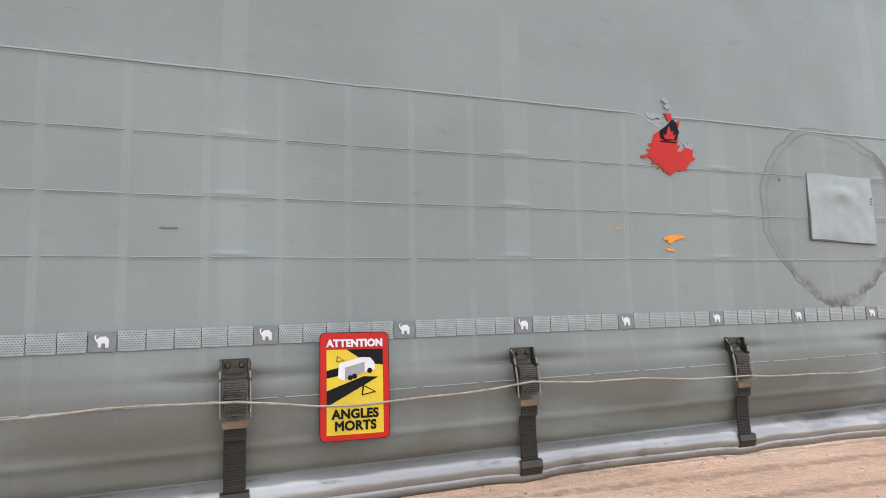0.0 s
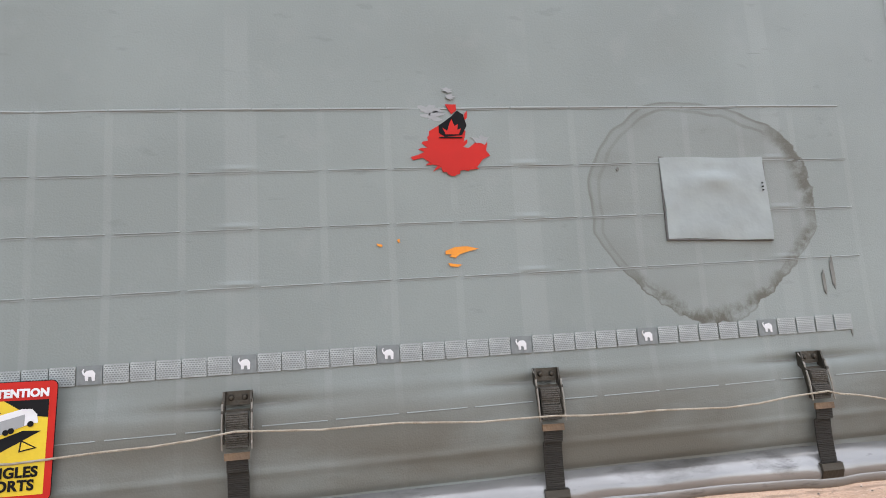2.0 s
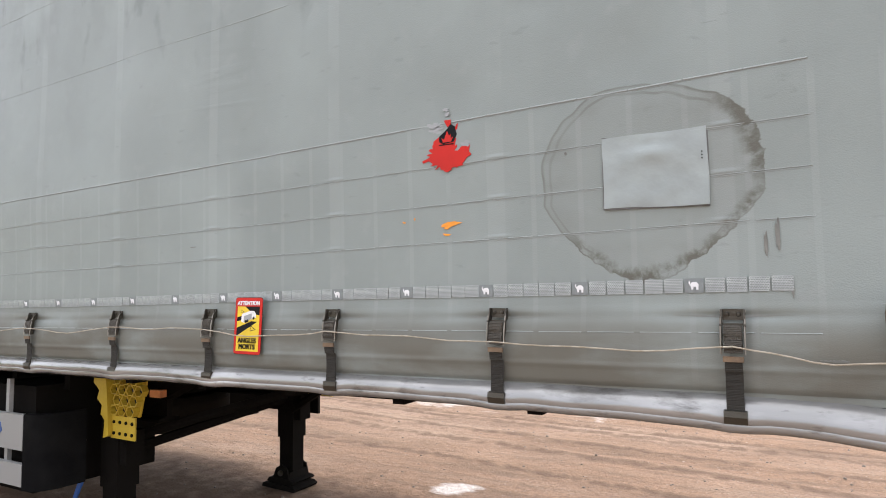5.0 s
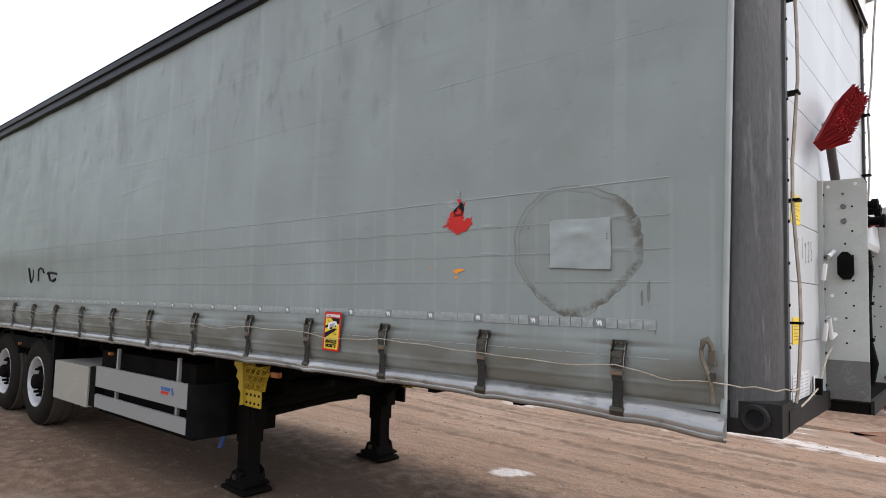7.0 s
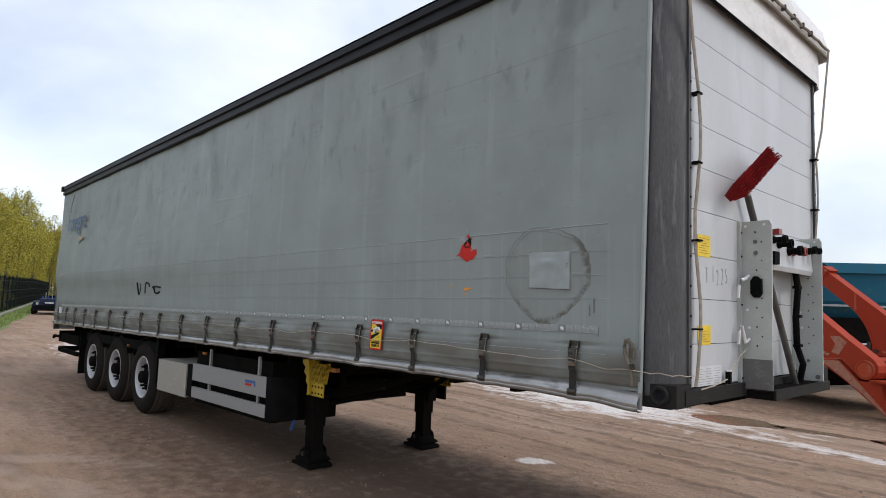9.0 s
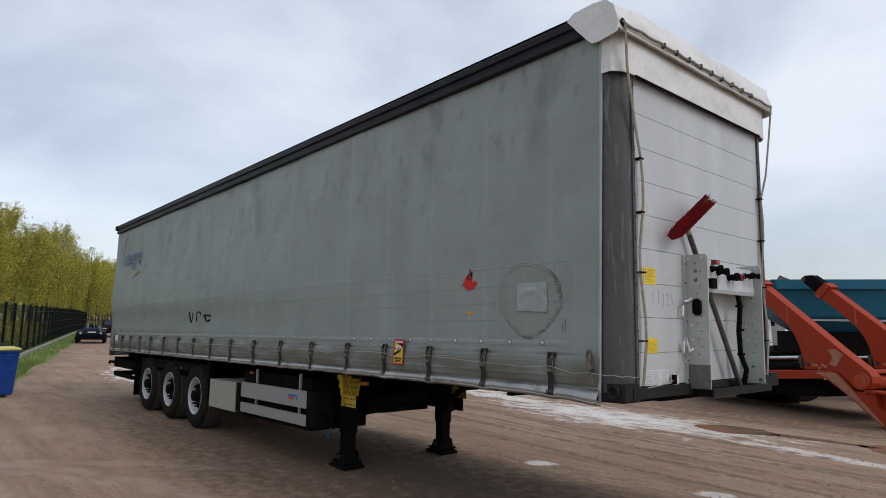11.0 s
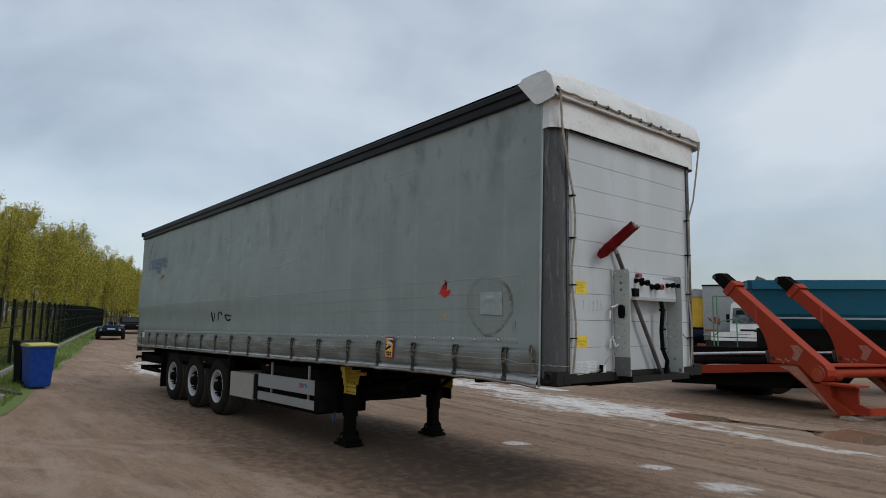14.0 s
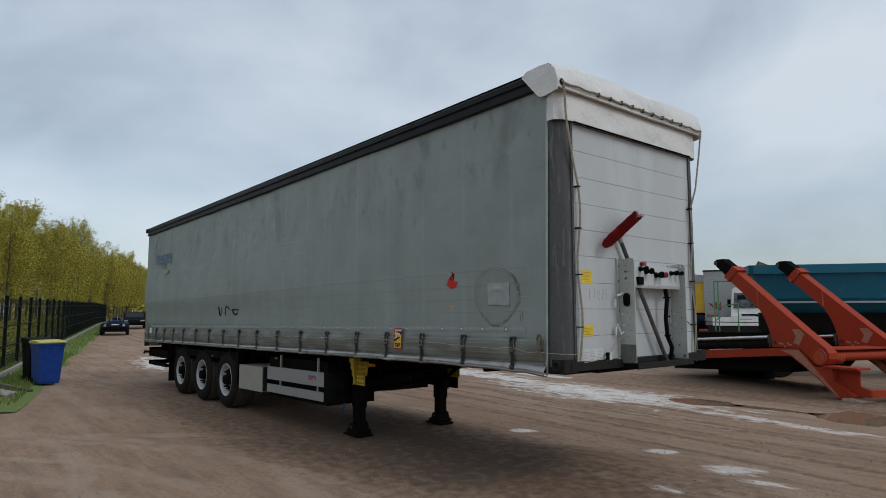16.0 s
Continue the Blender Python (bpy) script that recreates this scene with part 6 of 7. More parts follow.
    part("seal_wire", tube(B(), [(0.035, 0.28, 1.29), (0.03, 0.45, 1.30), (0.03, 0.66, 1.33), (0.04, 0.80, 1.46), (0.05, 0.88, 1.5)], 0.004, 6), CORD, trailer, "thin seal wire", True, **t)
    part("seal_clip", box(B(), 0.02, 0.045, 0.635, 0.665, 1.3, 1.37), BLACKPL, trailer, "dark wire clip", bevel=0.004, **t)
    part("fine_wire", tube(B(), [(0.005, 1.95, 1.86), (0.01, 2.1, 1.72), (0.02, 2.2, 1.64), (0.02, 2.28, 1.60)], 0.004, 6), BLACKPL, trailer, "thin black wire", True, **t)
    part("white_stub", box(B(), 0.004, 0.014, 0.12, 0.15, 1.22, 1.32), WHITEFILM, trailer, "white marker stub", **t)


build_front_fittings()


def build_broom():
    """Yard broom tucked head-up behind the bracket."""
    br = thing("yard_broom", "red-bristled yard broom with a dark handle against the white wall", "broom")
    a, b = Vector((0.075, 0.585, 2.42)), Vector((0.09, 1.10, 2.745))
    d = (b - a).normalized()
    n = Vector((0.85, 0, 0)) + Vector((0, -d.z, d.y)) * 0.5
    n.normalize()
    s = d.cross(n).normalized()
    blk = B()
    q = [a + d * 0.02, b - d * 0.02]
    rows = [[blk.verts.new(p + s * u - n * v) for u, v in ((-0.03, 0.0), (0.03, 0.0), (0.026, 0.035), (-0.026, 0.035))] for p in q]
    blk.faces.new(rows[0]), blk.faces.new(rows[1])
    for k in range(4):
        blk.faces.new((rows[0][k], rows[0][(k + 1) % 4], rows[1][(k + 1) % 4], rows[1][k]))
    part("head_block", blk, REDPL, br, "red plastic head", bevel=0.004)
    bs = B()
    L = (b - a).length
    for i in range(88):
        for j in range(7):
            p = a + d * (L * (i + 0.5) / 88) + s * (j - 3) * 0.010
            tip = p + n * (0.085 + random.uniform(-0.012, 0.008)) + s * ((j - 3) * 0.006 + random.uniform(-0.006, 0.006)) + d * random.uniform(-0.018, 0.018)
            w = 0.0034
            v = [bs.verts.new(p + d * w), bs.verts.new(p - d * w * 0.5 + s * w), bs.verts.new(p - d * w * 0.5 - s * w), bs.verts.new(tip + d * w * 0.8), bs.verts.new(tip - d * w * 0.5 + s * w * 0.8), bs.verts.new(tip - d * w * 0.5 - s * w * 0.8)]
            for f in ((0, 1, 4, 3), (1, 2, 5, 4), (2, 0, 3, 5), (3, 4, 5)):
                bs.faces.new([v[k] for k in f])
    part("bristles", bs, REDPL, br, "dusty red bristles")
    mid = (a + b) / 2 - n * 0.04
    foot = Vector((0.09, 1.62, 1.25))
    part("handle", tube(B(), [mid, mid + (foot - mid) * 0.5, foot], 0.021, 10), mat("broom_handle", (0.045, 0.042, 0.04), (0.09, 0.08, 0.07), 8, 0.6), br, "dark worn handle", True)
    part("socket", tube(B(), [mid - (foot - mid).normalized() * 0.02, mid + (foot - mid).normalized() * 0.10], 0.024, 10), GREYFILM, br, "grey socket", True)


build_broom()


# ---- left side: verge, fence, trees, bins, cars ----
def along(s, off):
    p = FENCE_A + FENCE_D * s - FENCE_N * off
    return p.x, p.y


def build_verge():
    bm = B()
    rows = []
    for i in range(120):
        s = 2.5 + i * 1.15
        row = []
        for j, off in enumerate((1.5, 1.1, 0.6, 0.0, -1.5, -5, -14, -60)):
            o = off + (0.35 * noise.noise((s * 0.35, off, 1)) if j < 3 else 0)
            x, y = along(s, o)
            row.append(bm.verts.new((x, y, ramp_z(x) + (0.012 if j == 0 else 0.05 + 0.05 * noise.noise((s * 0.7, off, 4))))))
        rows.append(row)
    for a, b in zip(rows, rows[1:]):
        for k in range(7):
            bm.faces.new((a[k], a[k + 1], b[k + 1], b[k]))
    solo("verge", bm, GRASS, "grassy verge along the fence", "verge", kind="structure", smooth=True)
    bl = B()
    for k in range(14000):
        s, o = random.uniform(6, 70) if k % 3 else random.uniform(2.6, 18), random.uniform(-0.8, 1.45)
        x, y = along(s, o + 0.25 * noise.noise((s * 0.35, 1, 1)))
        z = ramp_z(x) + 0.03
        h, a, w = random.uniform(0.06, 0.2), random.uniform(0, 6.3), 0.012
        lean = random.uniform(-0.06, 0.06)
        v = [bl.verts.new((x - w * math.cos(a), y - w * math.sin(a), z)), bl.verts.new((x + w * math.cos(a), y + w * math.sin(a), z)), bl.verts.new((x + lean, y + lean, z + h))]
        bl.faces.new(v)
    solo("grass", bl, GRASS, "ragged green grass along the fence", "grass", kind="stuff")
    kb = B()
    for i in range(60):
        s = 8 + i * 1.0
        x, y = along(s, 0.42)
        x2, y2 = along(s + 0.97, 0.42)
        prismv = [(x, y), (x2, y2)]
        d = FENCE_N * 0.05
        lo = [kb.verts.new((p[0] + q * d.x, p[1] + q * d.y, ramp_z(p[0]) + z)) for p in prismv for q in (-1, 1) for z in (0.0, 0.2)]
        for f in ((0, 1, 3, 2), (4, 6, 7, 5), (0, 4, 5, 1), (2, 3, 7, 6), (1, 5, 7, 3)):
            kb.faces.new([lo[k] for k in f])
    solo("fence_kerb", kb, CONCRETE, "low concrete edging under the fence", "kerb", kind="structure")


build_verge()


def build_fence():
    ang = math.degrees(math.atan2(FENCE_D.y, FENCE_D.x))
    fe = thing("mesh_fence", "dark green welded-mesh fence with close posts beside a grass verge", "fence")
    pm = box(B(), -0.06, 0.06, -0.045, 0.045, 0.0, 2.28)
    pm = finish(pm, "post", FENCE)
    step = 2.5
    wires = B()
    for k in range(30):
        x = 0.03 + k * step / 30
        box(wires, x - 0.003, x + 0.003, -0.003, 0.003, 0.06, 2.2)
    for k in range(21):
        z = 0.1 + k * 0.103
        box(wires, 0, step, 0.004, 0.012, z - 0.004, z + 0.004)
        if k % 6 == 0:
            box(wires, 0, step, -0.03, 0.03, z - 0.016, z + 0.016)
    wm = finish(wires, "mesh_panel", FENCE)
    for i in range(34):
        s = 2 + i * step
        x, y = along(s, 0)
        x2, _ = along(s + step, 0)
        for nm, me in (("post", pm), ("mesh_panel", wm)):
            o = new(nm, me)
            o.parent = fe
            o.matrix_basis = pose(x, y, ramp_z(x), 0, math.degrees(math.atan2(-(ramp_z(x2) - ramp_z(x)), step)) if nm == "mesh_panel" else 0, ang)
    end = Vector(along(2 + 34 * step, 0))
    cross = thing("mesh_fence", "dark green welded-mesh fence closing the far end of the track", "fence")
    for i in range(9):
        q = end + Vector((0.25, 0.968)) * step * i
        for nm, me in (("post", pm), ("mesh_panel", wm)):
            o = new(nm, me)
            o.parent = cross
            o.matrix_basis = pose(q.x, q.y, ramp_z(q.x), 0, 0, math.degrees(math.atan2(0.968, 0.25)))


build_fence()


def tree_mesh(seed, h):
    rnd = random.Random(seed)
    tr = B()
    tube(tr, [(0, 0, -0.2), (0.05, 0.02, h * 0.25), (0.0, 0.1, h * 0.55), (0.1, 0.05, h * 0.95)], 0.13, 8)
    for v in tr.verts:
        f = 1 - 0.8 * max(v.co.z, 0) / h
        v.co.x *= f
        v.co.y *= f
    limbs = []
    for k in range(30):
        z0 = h * rnd.uniform(0.16, 0.86)
        a = rnd.uniform(0, 6.28)
        ln = (0.9 + 1.5 * math.sin(math.pi * min(z0 / h + 0.12, 1))) * rnd.uniform(0.7, 1.2)
        p1 = Vector((ln * 0.45 * math.cos(a), ln * 0.45 * math.sin(a), z0 + ln * 0.5))
        p2 = Vector((ln * 0.8 * math.cos(a), ln * 0.8 * math.sin(a), z0 + ln * 1.35))
        tube(tr, [(0, 0, z0), p1, p2], 0.028, 5)
        limbs.append((Vector((0, 0, z0)), p1, p2))
    lv, lf = [], []
    for k in range(9500):
        if k % 7 == 0:
            z = h * rnd.uniform(0.2, 1.0)
            f = z / h
            rad = 1.75 * math.sin(math.pi * min(max((f - 0.06) / 0.98, 0.02), 0.98)) ** 0.75 * rnd.uniform(0.1, 1.0) ** 0.5
            a = rnd.uniform(0, 6.28)
            c = Vector((rad * math.cos(a), rad * math.sin(a), z))
        else:
            l = limbs[rnd.randrange(len(limbs))]
            t = rnd.uniform(0.3, 1.15)
            c = (l[0].lerp(l[1], t * 2) if t < 0.5 else l[1].lerp(l[2], t * 2 - 1)) + Vector((rnd.gauss(0, 0.2), rnd.gauss(0, 0.2), rnd.gauss(0, 0.32)))
        s = rnd.uniform(0.05, 0.115)
        u = Vector((rnd.gauss(0, 1), rnd.gauss(0, 1), rnd.gauss(0, 1))).normalized() * s
        v = u.cross(Vector((rnd.gauss(0, 1), rnd.gauss(0, 1), rnd.gauss(0, 1)))).normalized() * s * 0.75
        i = len(lv)
        lv += [c - u, c + v * 1.5, c + u * 1.1]
        lf.append((i, i + 1, i + 2))
    me = bpy.data.meshes.new("crown")
    me.from_pydata(lv, [], lf)
    me.materials.append(LEAF)
    return finish(tr, "trunk", BARK, True), me


def build_trees():
    kinds = [tree_mesh(s, h) for s, h in ((1, 13.2), (2, 12.2), (3, 14.2), (4, 12.8))]
    rnd = random.Random(5)
    d, base = Vector((-0.938, 0.347)), Vector((-3.1, -23.3))
    side = Vector((-0.347, -0.938))
    for row, (off, s0, n, step) in enumerate(((0.0, 46, 58, 3.3), (5.5, 50, 44, 4.6))):
        for i in range(n):
            q = base + d * (s0 + i * step + rnd.uniform(-0.9, 0.9)) + side * (off + rnd.uniform(-0.8, 0.8))
            tm, cm = kinds[(i * 3 + row + rnd.randrange(2)) % 4]
            t = thing("poplar_tree", "slender roadside poplar with yellow-green spring leaves behind the fence", "tree", (0, 0, 0), 0, "row of poplars")
            k = rnd.uniform(0.80, 1.10)
            t.matrix_world = Matrix.LocRotScale((q.x, q.y, ramp_z(q.x)), Euler((0, 0, rnd.uniform(0, 6.28))), (k * 1.1, k * 1.1, k))
            for nm, me in (("trunk", tm), ("crown", cm)):
                o = new(nm, me)
                o.parent = t
    # far belt of trees that closes the view behind the yard
    for i in range(26):
        x, y = -190 - rnd.uniform(0, 30), 20 + i * 5.5
        tm, cm = kinds[i % 4]
        t = thing("poplar_tree", "far poplar with thin yellow-green spring leaves closing the yard", "tree", (0, 0, 0), 0, "far belt of trees")
        t.matrix_world = Matrix.LocRotScale((x, y, ramp_z(x)), Euler((0, 0, i)), (1.1, 1.1, 0.95))
        for nm, me in (("trunk", tm), ("crown", cm)):
            o = new(nm, me)
            o.parent = t
    # low scrub behind the fence
    lv, lf = [], []
    for k in range(14000):
        s, off = rnd.uniform(6, 110), -rnd.uniform(0.5, 6)
        x, y = along(s, off)
        hgt = 0.5 + 0.7 * max(0, noise.noise((s * 0.25, off * 0.3, 2)) + 0.4)
        c = Vector((x, y, ramp_z(x) + rnd.uniform(0.05, hgt)))
        u = Vector((rnd.gauss(0, 1), rnd.gauss(0, 1), rnd.gauss(0, 1))).normalized() * 0.09
        v = u.cross(Vector((rnd.gauss(0, 1), rnd.gauss(0, 1), 1))).normalized() * 0.06
        i = len(lv)
        lv += [c - u, c + v, c + u, c - v]
        lf.append((i, i + 1, i + 2, i + 3))
    for k in range(9000):
        f = rnd.random()
        c = Vector((-150 - 40 * rnd.random(), 12 + 130 * f, 0))
        c.z = ramp_z(c.x) + 4.0 * rnd.random() ** 1.4
        u = Vector((rnd.gauss(0, 1), rnd.gauss(0, 1), rnd.gauss(0, 1))).normalized() * 0.45
        v = u.cross(Vector((rnd.gauss(0, 1), rnd.gauss(0, 1), 1))).normalized() * 0.3
        i = len(lv)
        lv += [c - u, c + v, c + u, c - v]
        lf.append((i, i + 1, i + 2, i + 3))
    me = bpy.data.meshes.new("scrub")
    me.from_pydata(lv, [], lf)
    me.materials.append(LEAF)
    tagged(new("scrub", me), "low yellow-green scrub behind the fence", "scrub", kind="stuff")


build_trees()


def build_bin(name, at, turn, body, lid, label):
    b = thing(name, label, "bin", at, turn, "bins by the fence")
    bm = B()
    rows = []
    for z, w, d in ((0.06, 0.25, 0.23), (0.12, 0.27, 0.25), (1.08, 0.33, 0.30), (1.10, 0.35, 0.32), (1.15, 0.35, 0.32)):
        rows.append([bm.verts.new((x, y, z)) for x, y in ((-w, -d), (w, -d), (w, d), (-w, d))])
    for a, c in zip(rows, rows[1:]):
        for k in range(4):
            bm.faces.new((a[k], a[(k + 1) % 4], c[(k + 1) % 4], c[k]))
    bm.faces.new(rows[0]), bm.faces.new(rows[-1])
    part("body", bm, body, b, "", bevel=0.02)
    part("lid", prism(B(), [(-0.38, 1.152), (0.36, 1.152), (0.38, 1.18), (0.30, 1.21), (-0.26, 1.24), (-0.4, 1.20)], "y", -0.33, 0.33), lid, b, "moulded lid", bevel=0.012)
    part("handle", tube(B(), [(-0.34, -0.22, 1.13), (-0.42, -0.22, 1.13), (-0.42, 0.22, 1.13), (-0.34, 0.22, 1.13)], 0.016, 8), body, b, "", True)
    for y in (-0.25, 0.25):
        part("wheel", disc(B(), (-0.22, y, 0.10), 0.10, "y", 0.05, 20), BLACKPL, b)
    part("rib", box(B(), -0.34, 0.34, -0.31, 0.31, 1.02, 1.05), body, b, "", bevel=0.01)
    return b


blue_bin = build_bin("wheeled_bin", (-14.80, -1.93, 0.0), 10, BINBLUE, BINYEL, "blue wheeled bin with a yellow lid by the fence")
blue_bin.scale = (0.93, 0.93, 0.9)
black_bin = build_bin("wheeled_bin", (-15.66, -2.02, 0.0), 10, BLACKPL, BLACKPL, "black wheeled bin behind the blue one by the fence")
black_bin.scale = (0.93, 0.93, 0.93)


def build_car(at, turn, paint, label, s=1.0):
    c = thing("parked_car", label, "car", at, turn, "parked cars")
    prof = [(-2.1, 0.35), (2.1, 0.32), (2.16, 0.55), (2.05, 0.78), (1.15, 0.93), (0.45, 1.38), (-0.9, 1.42), (-1.7, 1.02), (-2.1, 0.95), (-2.18, 0.6)]
    part("body", prism(B(), [(a * s, b * s) for a, b in prof], "y", -0.85 * s, 0.85 * s), paint, c, "", bevel=0.06)
    part("windscreen", prism(B(), [(1.12, 0.95), (0.46, 1.35), (0.47, 1.37), (1.15, 0.965)], "y", -0.7, 0.7), GLASSDARK, c)
    for y in (-0.856, 0.856):
        part("side_window", prism(B(), [(0.9, 0.98), (0.4, 1.32), (-0.85, 1.35), (-1.45, 1.0)], "y", y - 0.004, y + 0.004), GLASSDARK, c)
    part("grille", box(B(), 2.12, 2.17, -0.5, 0.5, 0.42, 0.56), BLACKPL, c)
    for y in (-0.62, 0.62):
        part("headlight", box(B(), 1.98, 2.12, y - 0.17, y + 0.17, 0.64, 0.74), CHROME, c, "", bevel=0.02)
    for x in (-1.35, 1.32):
        for y in (-0.8, 0.8):
            w = part("wheel", lathe(B(), [(0.0, -0.1), (0.2, -0.1), (0.31, -0.09), (0.32, 0.0), (0.31, 0.09), (0.2, 0.1), (0, 0.1)], 24, "y", (x, y, 0.32)), RUBBER, c, "", True)
    return c




def build_low_tractor():
    """A low dark-blue yard machine parked nose-on: wide bonnet, fenders, a row of lamps on top."""
    c = thing("yard_tractor", "low dark blue yard machine parked nose-on by the fence", "vehicle", (-44.0, 6.05, ramp_z(-44)), -14, "parked cars")
    part("body", prism(B(), [(-2.0, 0.45), (1.9, 0.45), (2.0, 0.7), (1.9, 0.98), (0.6, 1.10), (-2.0, 1.05)], "y", -1.05, 1.05), CARBLUE, c, "", bevel=0.06)
    part("bonnet", prism(B(), [(1.92, 0.98), (1.5, 1.22), (-0.4, 1.28), (-0.4, 1.0)], "y", -0.6, 0.6), CARBLUE, c, "", bevel=0.05)
    part("grille", box(B(), 1.98, 2.03, -0.8, 0.8, 0.55, 0.75), BLACKPL, c)
    part("front_plate", box(B(), 1.96, 2.04, -0.25, 0.35, 0.88, 0.97), LABELGREY, c, "pale plain plate")
    part("bumper", box(B(), 1.9, 2.2, -1.15, 1.15, 0.30, 0.46), BLACKSTEEL, c, "", bevel=0.03)
    for y in (-0.75, 0.72):
        part("headlight", disc(B(), (2.0, y, 0.86), 0.10, "x", 0.08, 14), CHROME, c)
    for y in (-0.45, -0.1, 0.4):
        part("top_lamp", box(B(), 0.9, 1.0, y - 0.06, y + 0.06, 1.24, 1.45), BINBLUE, c, "", bevel=0.02)
    for y in (-0.3, 0.15):
        part("lever", tube(B(), [(0.2, y, 1.2), (0.25, y, 1.75)], 0.03, 6), ALU, c, "pale lever", True)
    part("seat", box(B(), -1.2, -0.7, -0.3, 0.3, 1.0, 1.5), BLACKPL, c, "", bevel=0.06)
    for x in (-1.3, 1.3):
        for y in (-1.0, 1.0):
            part("wheel", lathe(B(), [(0.0, -0.14), (0.25, -0.14), (0.40, -0.13), (0.42, 0.0), (0.40, 0.13), (0.25, 0.14), (0, 0.14)], 24, "y", (x, y, 0.42)), RUBBER, c, "", True)
    c.scale = (0.76, 0.76, 0.76)


build_low_tractor()
build_car((-56.0, 10.2, ramp_z(-56)), -14, BLACKPL, "dark car parked further along the track")
build_car((-60.0, 13.2, ramp_z(-60)), -10, CARRED, "red car parked further along the track", 1.1)
build_car((-68.0, 17.4, ramp_z(-68)), -10, BLACKPL, "dark parked vehicle far along the track", 1.2)


# ---- right side: skip loader, skip, lorries ----
def build_loader():
    """A skip-loader body off its lorry, its front end lower than its tail; x runs towards the front."""
    m = thing("skip_loader", "orange skip-loader body with two raised arms parked on the dirt", "skip loader", (-0.87, 10.06, 0), 159.0)
    arm = [(2.86, 2.84), (0.95, 1.39), (0.43, 1.02), (0.36, 0.92), (0.36, 0.80), (0.43, 0.70), (0.56, 0.65), (0.69, 0.67), (1.06, 1.0), (1.80, 0.98), (1.82, 1.22), (1.89, 1.45), (1.97, 1.63), (2.10, 1.82), (2.26, 1.98), (3.02, 2.58)]
    leg = [(5.6, 0.68), (4.1, 0.785), (1.25, 0.965), (1.06, 0.96), (0.70, 0.625), (0.30, 0.625), (0.26, 0.36), (-0.18, 0.10), (-0.11, 0.06), (0.14, 0.0), (0.91, 0.58), (1.30, 0.82), (4.1, 0.57), (5.6, 0.46)]
    for y in (0.0, -2.05):
        a = part("lift_arm", prism(B(), arm, "y", y - 0.12, y + 0.12), ORANGEST, m, "orange box-section lift arm", bevel=0.018)
        part("arm_collar", prism(B(), [(2.70, 2.80), (2.86, 2.91), (3.16, 2.66), (3.02, 2.53)], "y", y - 0.14, y + 0.14), ORANGEST, a, "", bevel=0.012)
        for dx, dz in ((2.80, 2.80), (3.04, 2.60)):
            part("collar_bolt", disc(B(), (dx, y + 0.145, dz), 0.025, "y", 0.02, 8), ORANGEWORN, a)
        part("arm_tip", prism(B(), [(2.88, 2.88), (3.12, 2.69), (3.42, 2.93), (3.50, 3.04), (3.42, 3.12), (3.22, 3.12)], "y", y - 0.11, y + 0.11), BLACKSTEEL, a, "black telescopic arm tip", bevel=0.02)
        part("tip_roller", disc(B(), (3.44, y + 0.115, 3.03), 0.06, "y", 0.03, 14), BUCKLE, a, "bright worn end pin")
        part("weld_seam", box(B(), 2.13, 2.17, y + 0.12, y + 0.124, 1.92, 2.30), ORANGEWORN, a)
        part("pivot", disc(B(), (0.58, y + 0.13, 0.83), 0.17, "y", 0.05, 28), ORANGEWORN, a, "worn round pivot boss")
        part("pivot_ring", lathe(B(), [(0.13, 0.155), (0.155, 0.16), (0.165, 0.15)], 28, "y", (0.58, y, 0.83), caps=False), ORANGEST, a, "", True)
        part("pin_boss", disc(B(), (1.73, y + 0.125, 1.08), 0.05, "y", 0.03, 14), BUCKLE, a)
        part("worn_cheek", prism(B(), [(1.25, 1.40), (1.05, 1.40), (0.92, 1.30), (1.08, 1.06), (1.22, 1.10), (1.14, 1.25)], "y", y + 0.117, y + 0.124), SCUFFED, a, "paint chipped to grey primer")
        for k in range(5):
            part("paint_chip", jagged(1.30 + 0.07 * k, 1.05 + 0.04 * math.sin(k * 2.2), 0.028, 0.9, k + 2, 14, y + 0.1245, 1.2, 0.8, 0.004), SCUFFED, a)
        r = part("ram", tube(B(), [(5.4, y + 0.02, 0.80), (1.92, y + 0.02, 1.03)], 0.085, 14), BLACKSTEEL, m, "black hydraulic ram", True)
        part("ram_rod", tube(B(), [(5.4, y + 0.02, 0.985), (1.95, y + 0.02, 1.20)], 0.04, 10), CHROME, r, "bright ram rod", True)
        part("rod_head", box(B(), 1.86, 1.95, y - 0.07, y + 0.09, 0.98, 1.26), BUCKLE, r, "", bevel=0.012)
        part("frame_rail", prism(B(), leg, "y", y - 0.15, y + 0.15), ORANGEST, m, "orange frame rail running into a stabiliser leg", bevel=0.012)
        part("rail_scuff", prism(B(), [(1.55, 0.93), (1.25, 0.95), (1.06, 0.945), (0.45, 0.35), (0.16, 0.06), (0.20, 0.06), (0.60, 0.38), (1.0, 0.66), (1.25, 0.83)], "y", y + 0.148, y + 0.154), SCUFFED, m, "paint worn to pale primer")
        part("step_plate", box(B(), -0.30, 0.48, y - 0.17, y + 0.19, 0.625, 0.665), ORANGEST, m, "orange step plate", bevel=0.008)
        part("web_plate", prism(B(), [(0.27, 0.62), (-0.20, 0.62), (-0.20, 0.30), (-0.42, 0.24), (-0.42, 0.10), (0.0, 0.08), (0.27, 0.36)], "y", y - 0.02, y + 0.02), ORANGEST, m, "orange web plate", bevel=0.006)
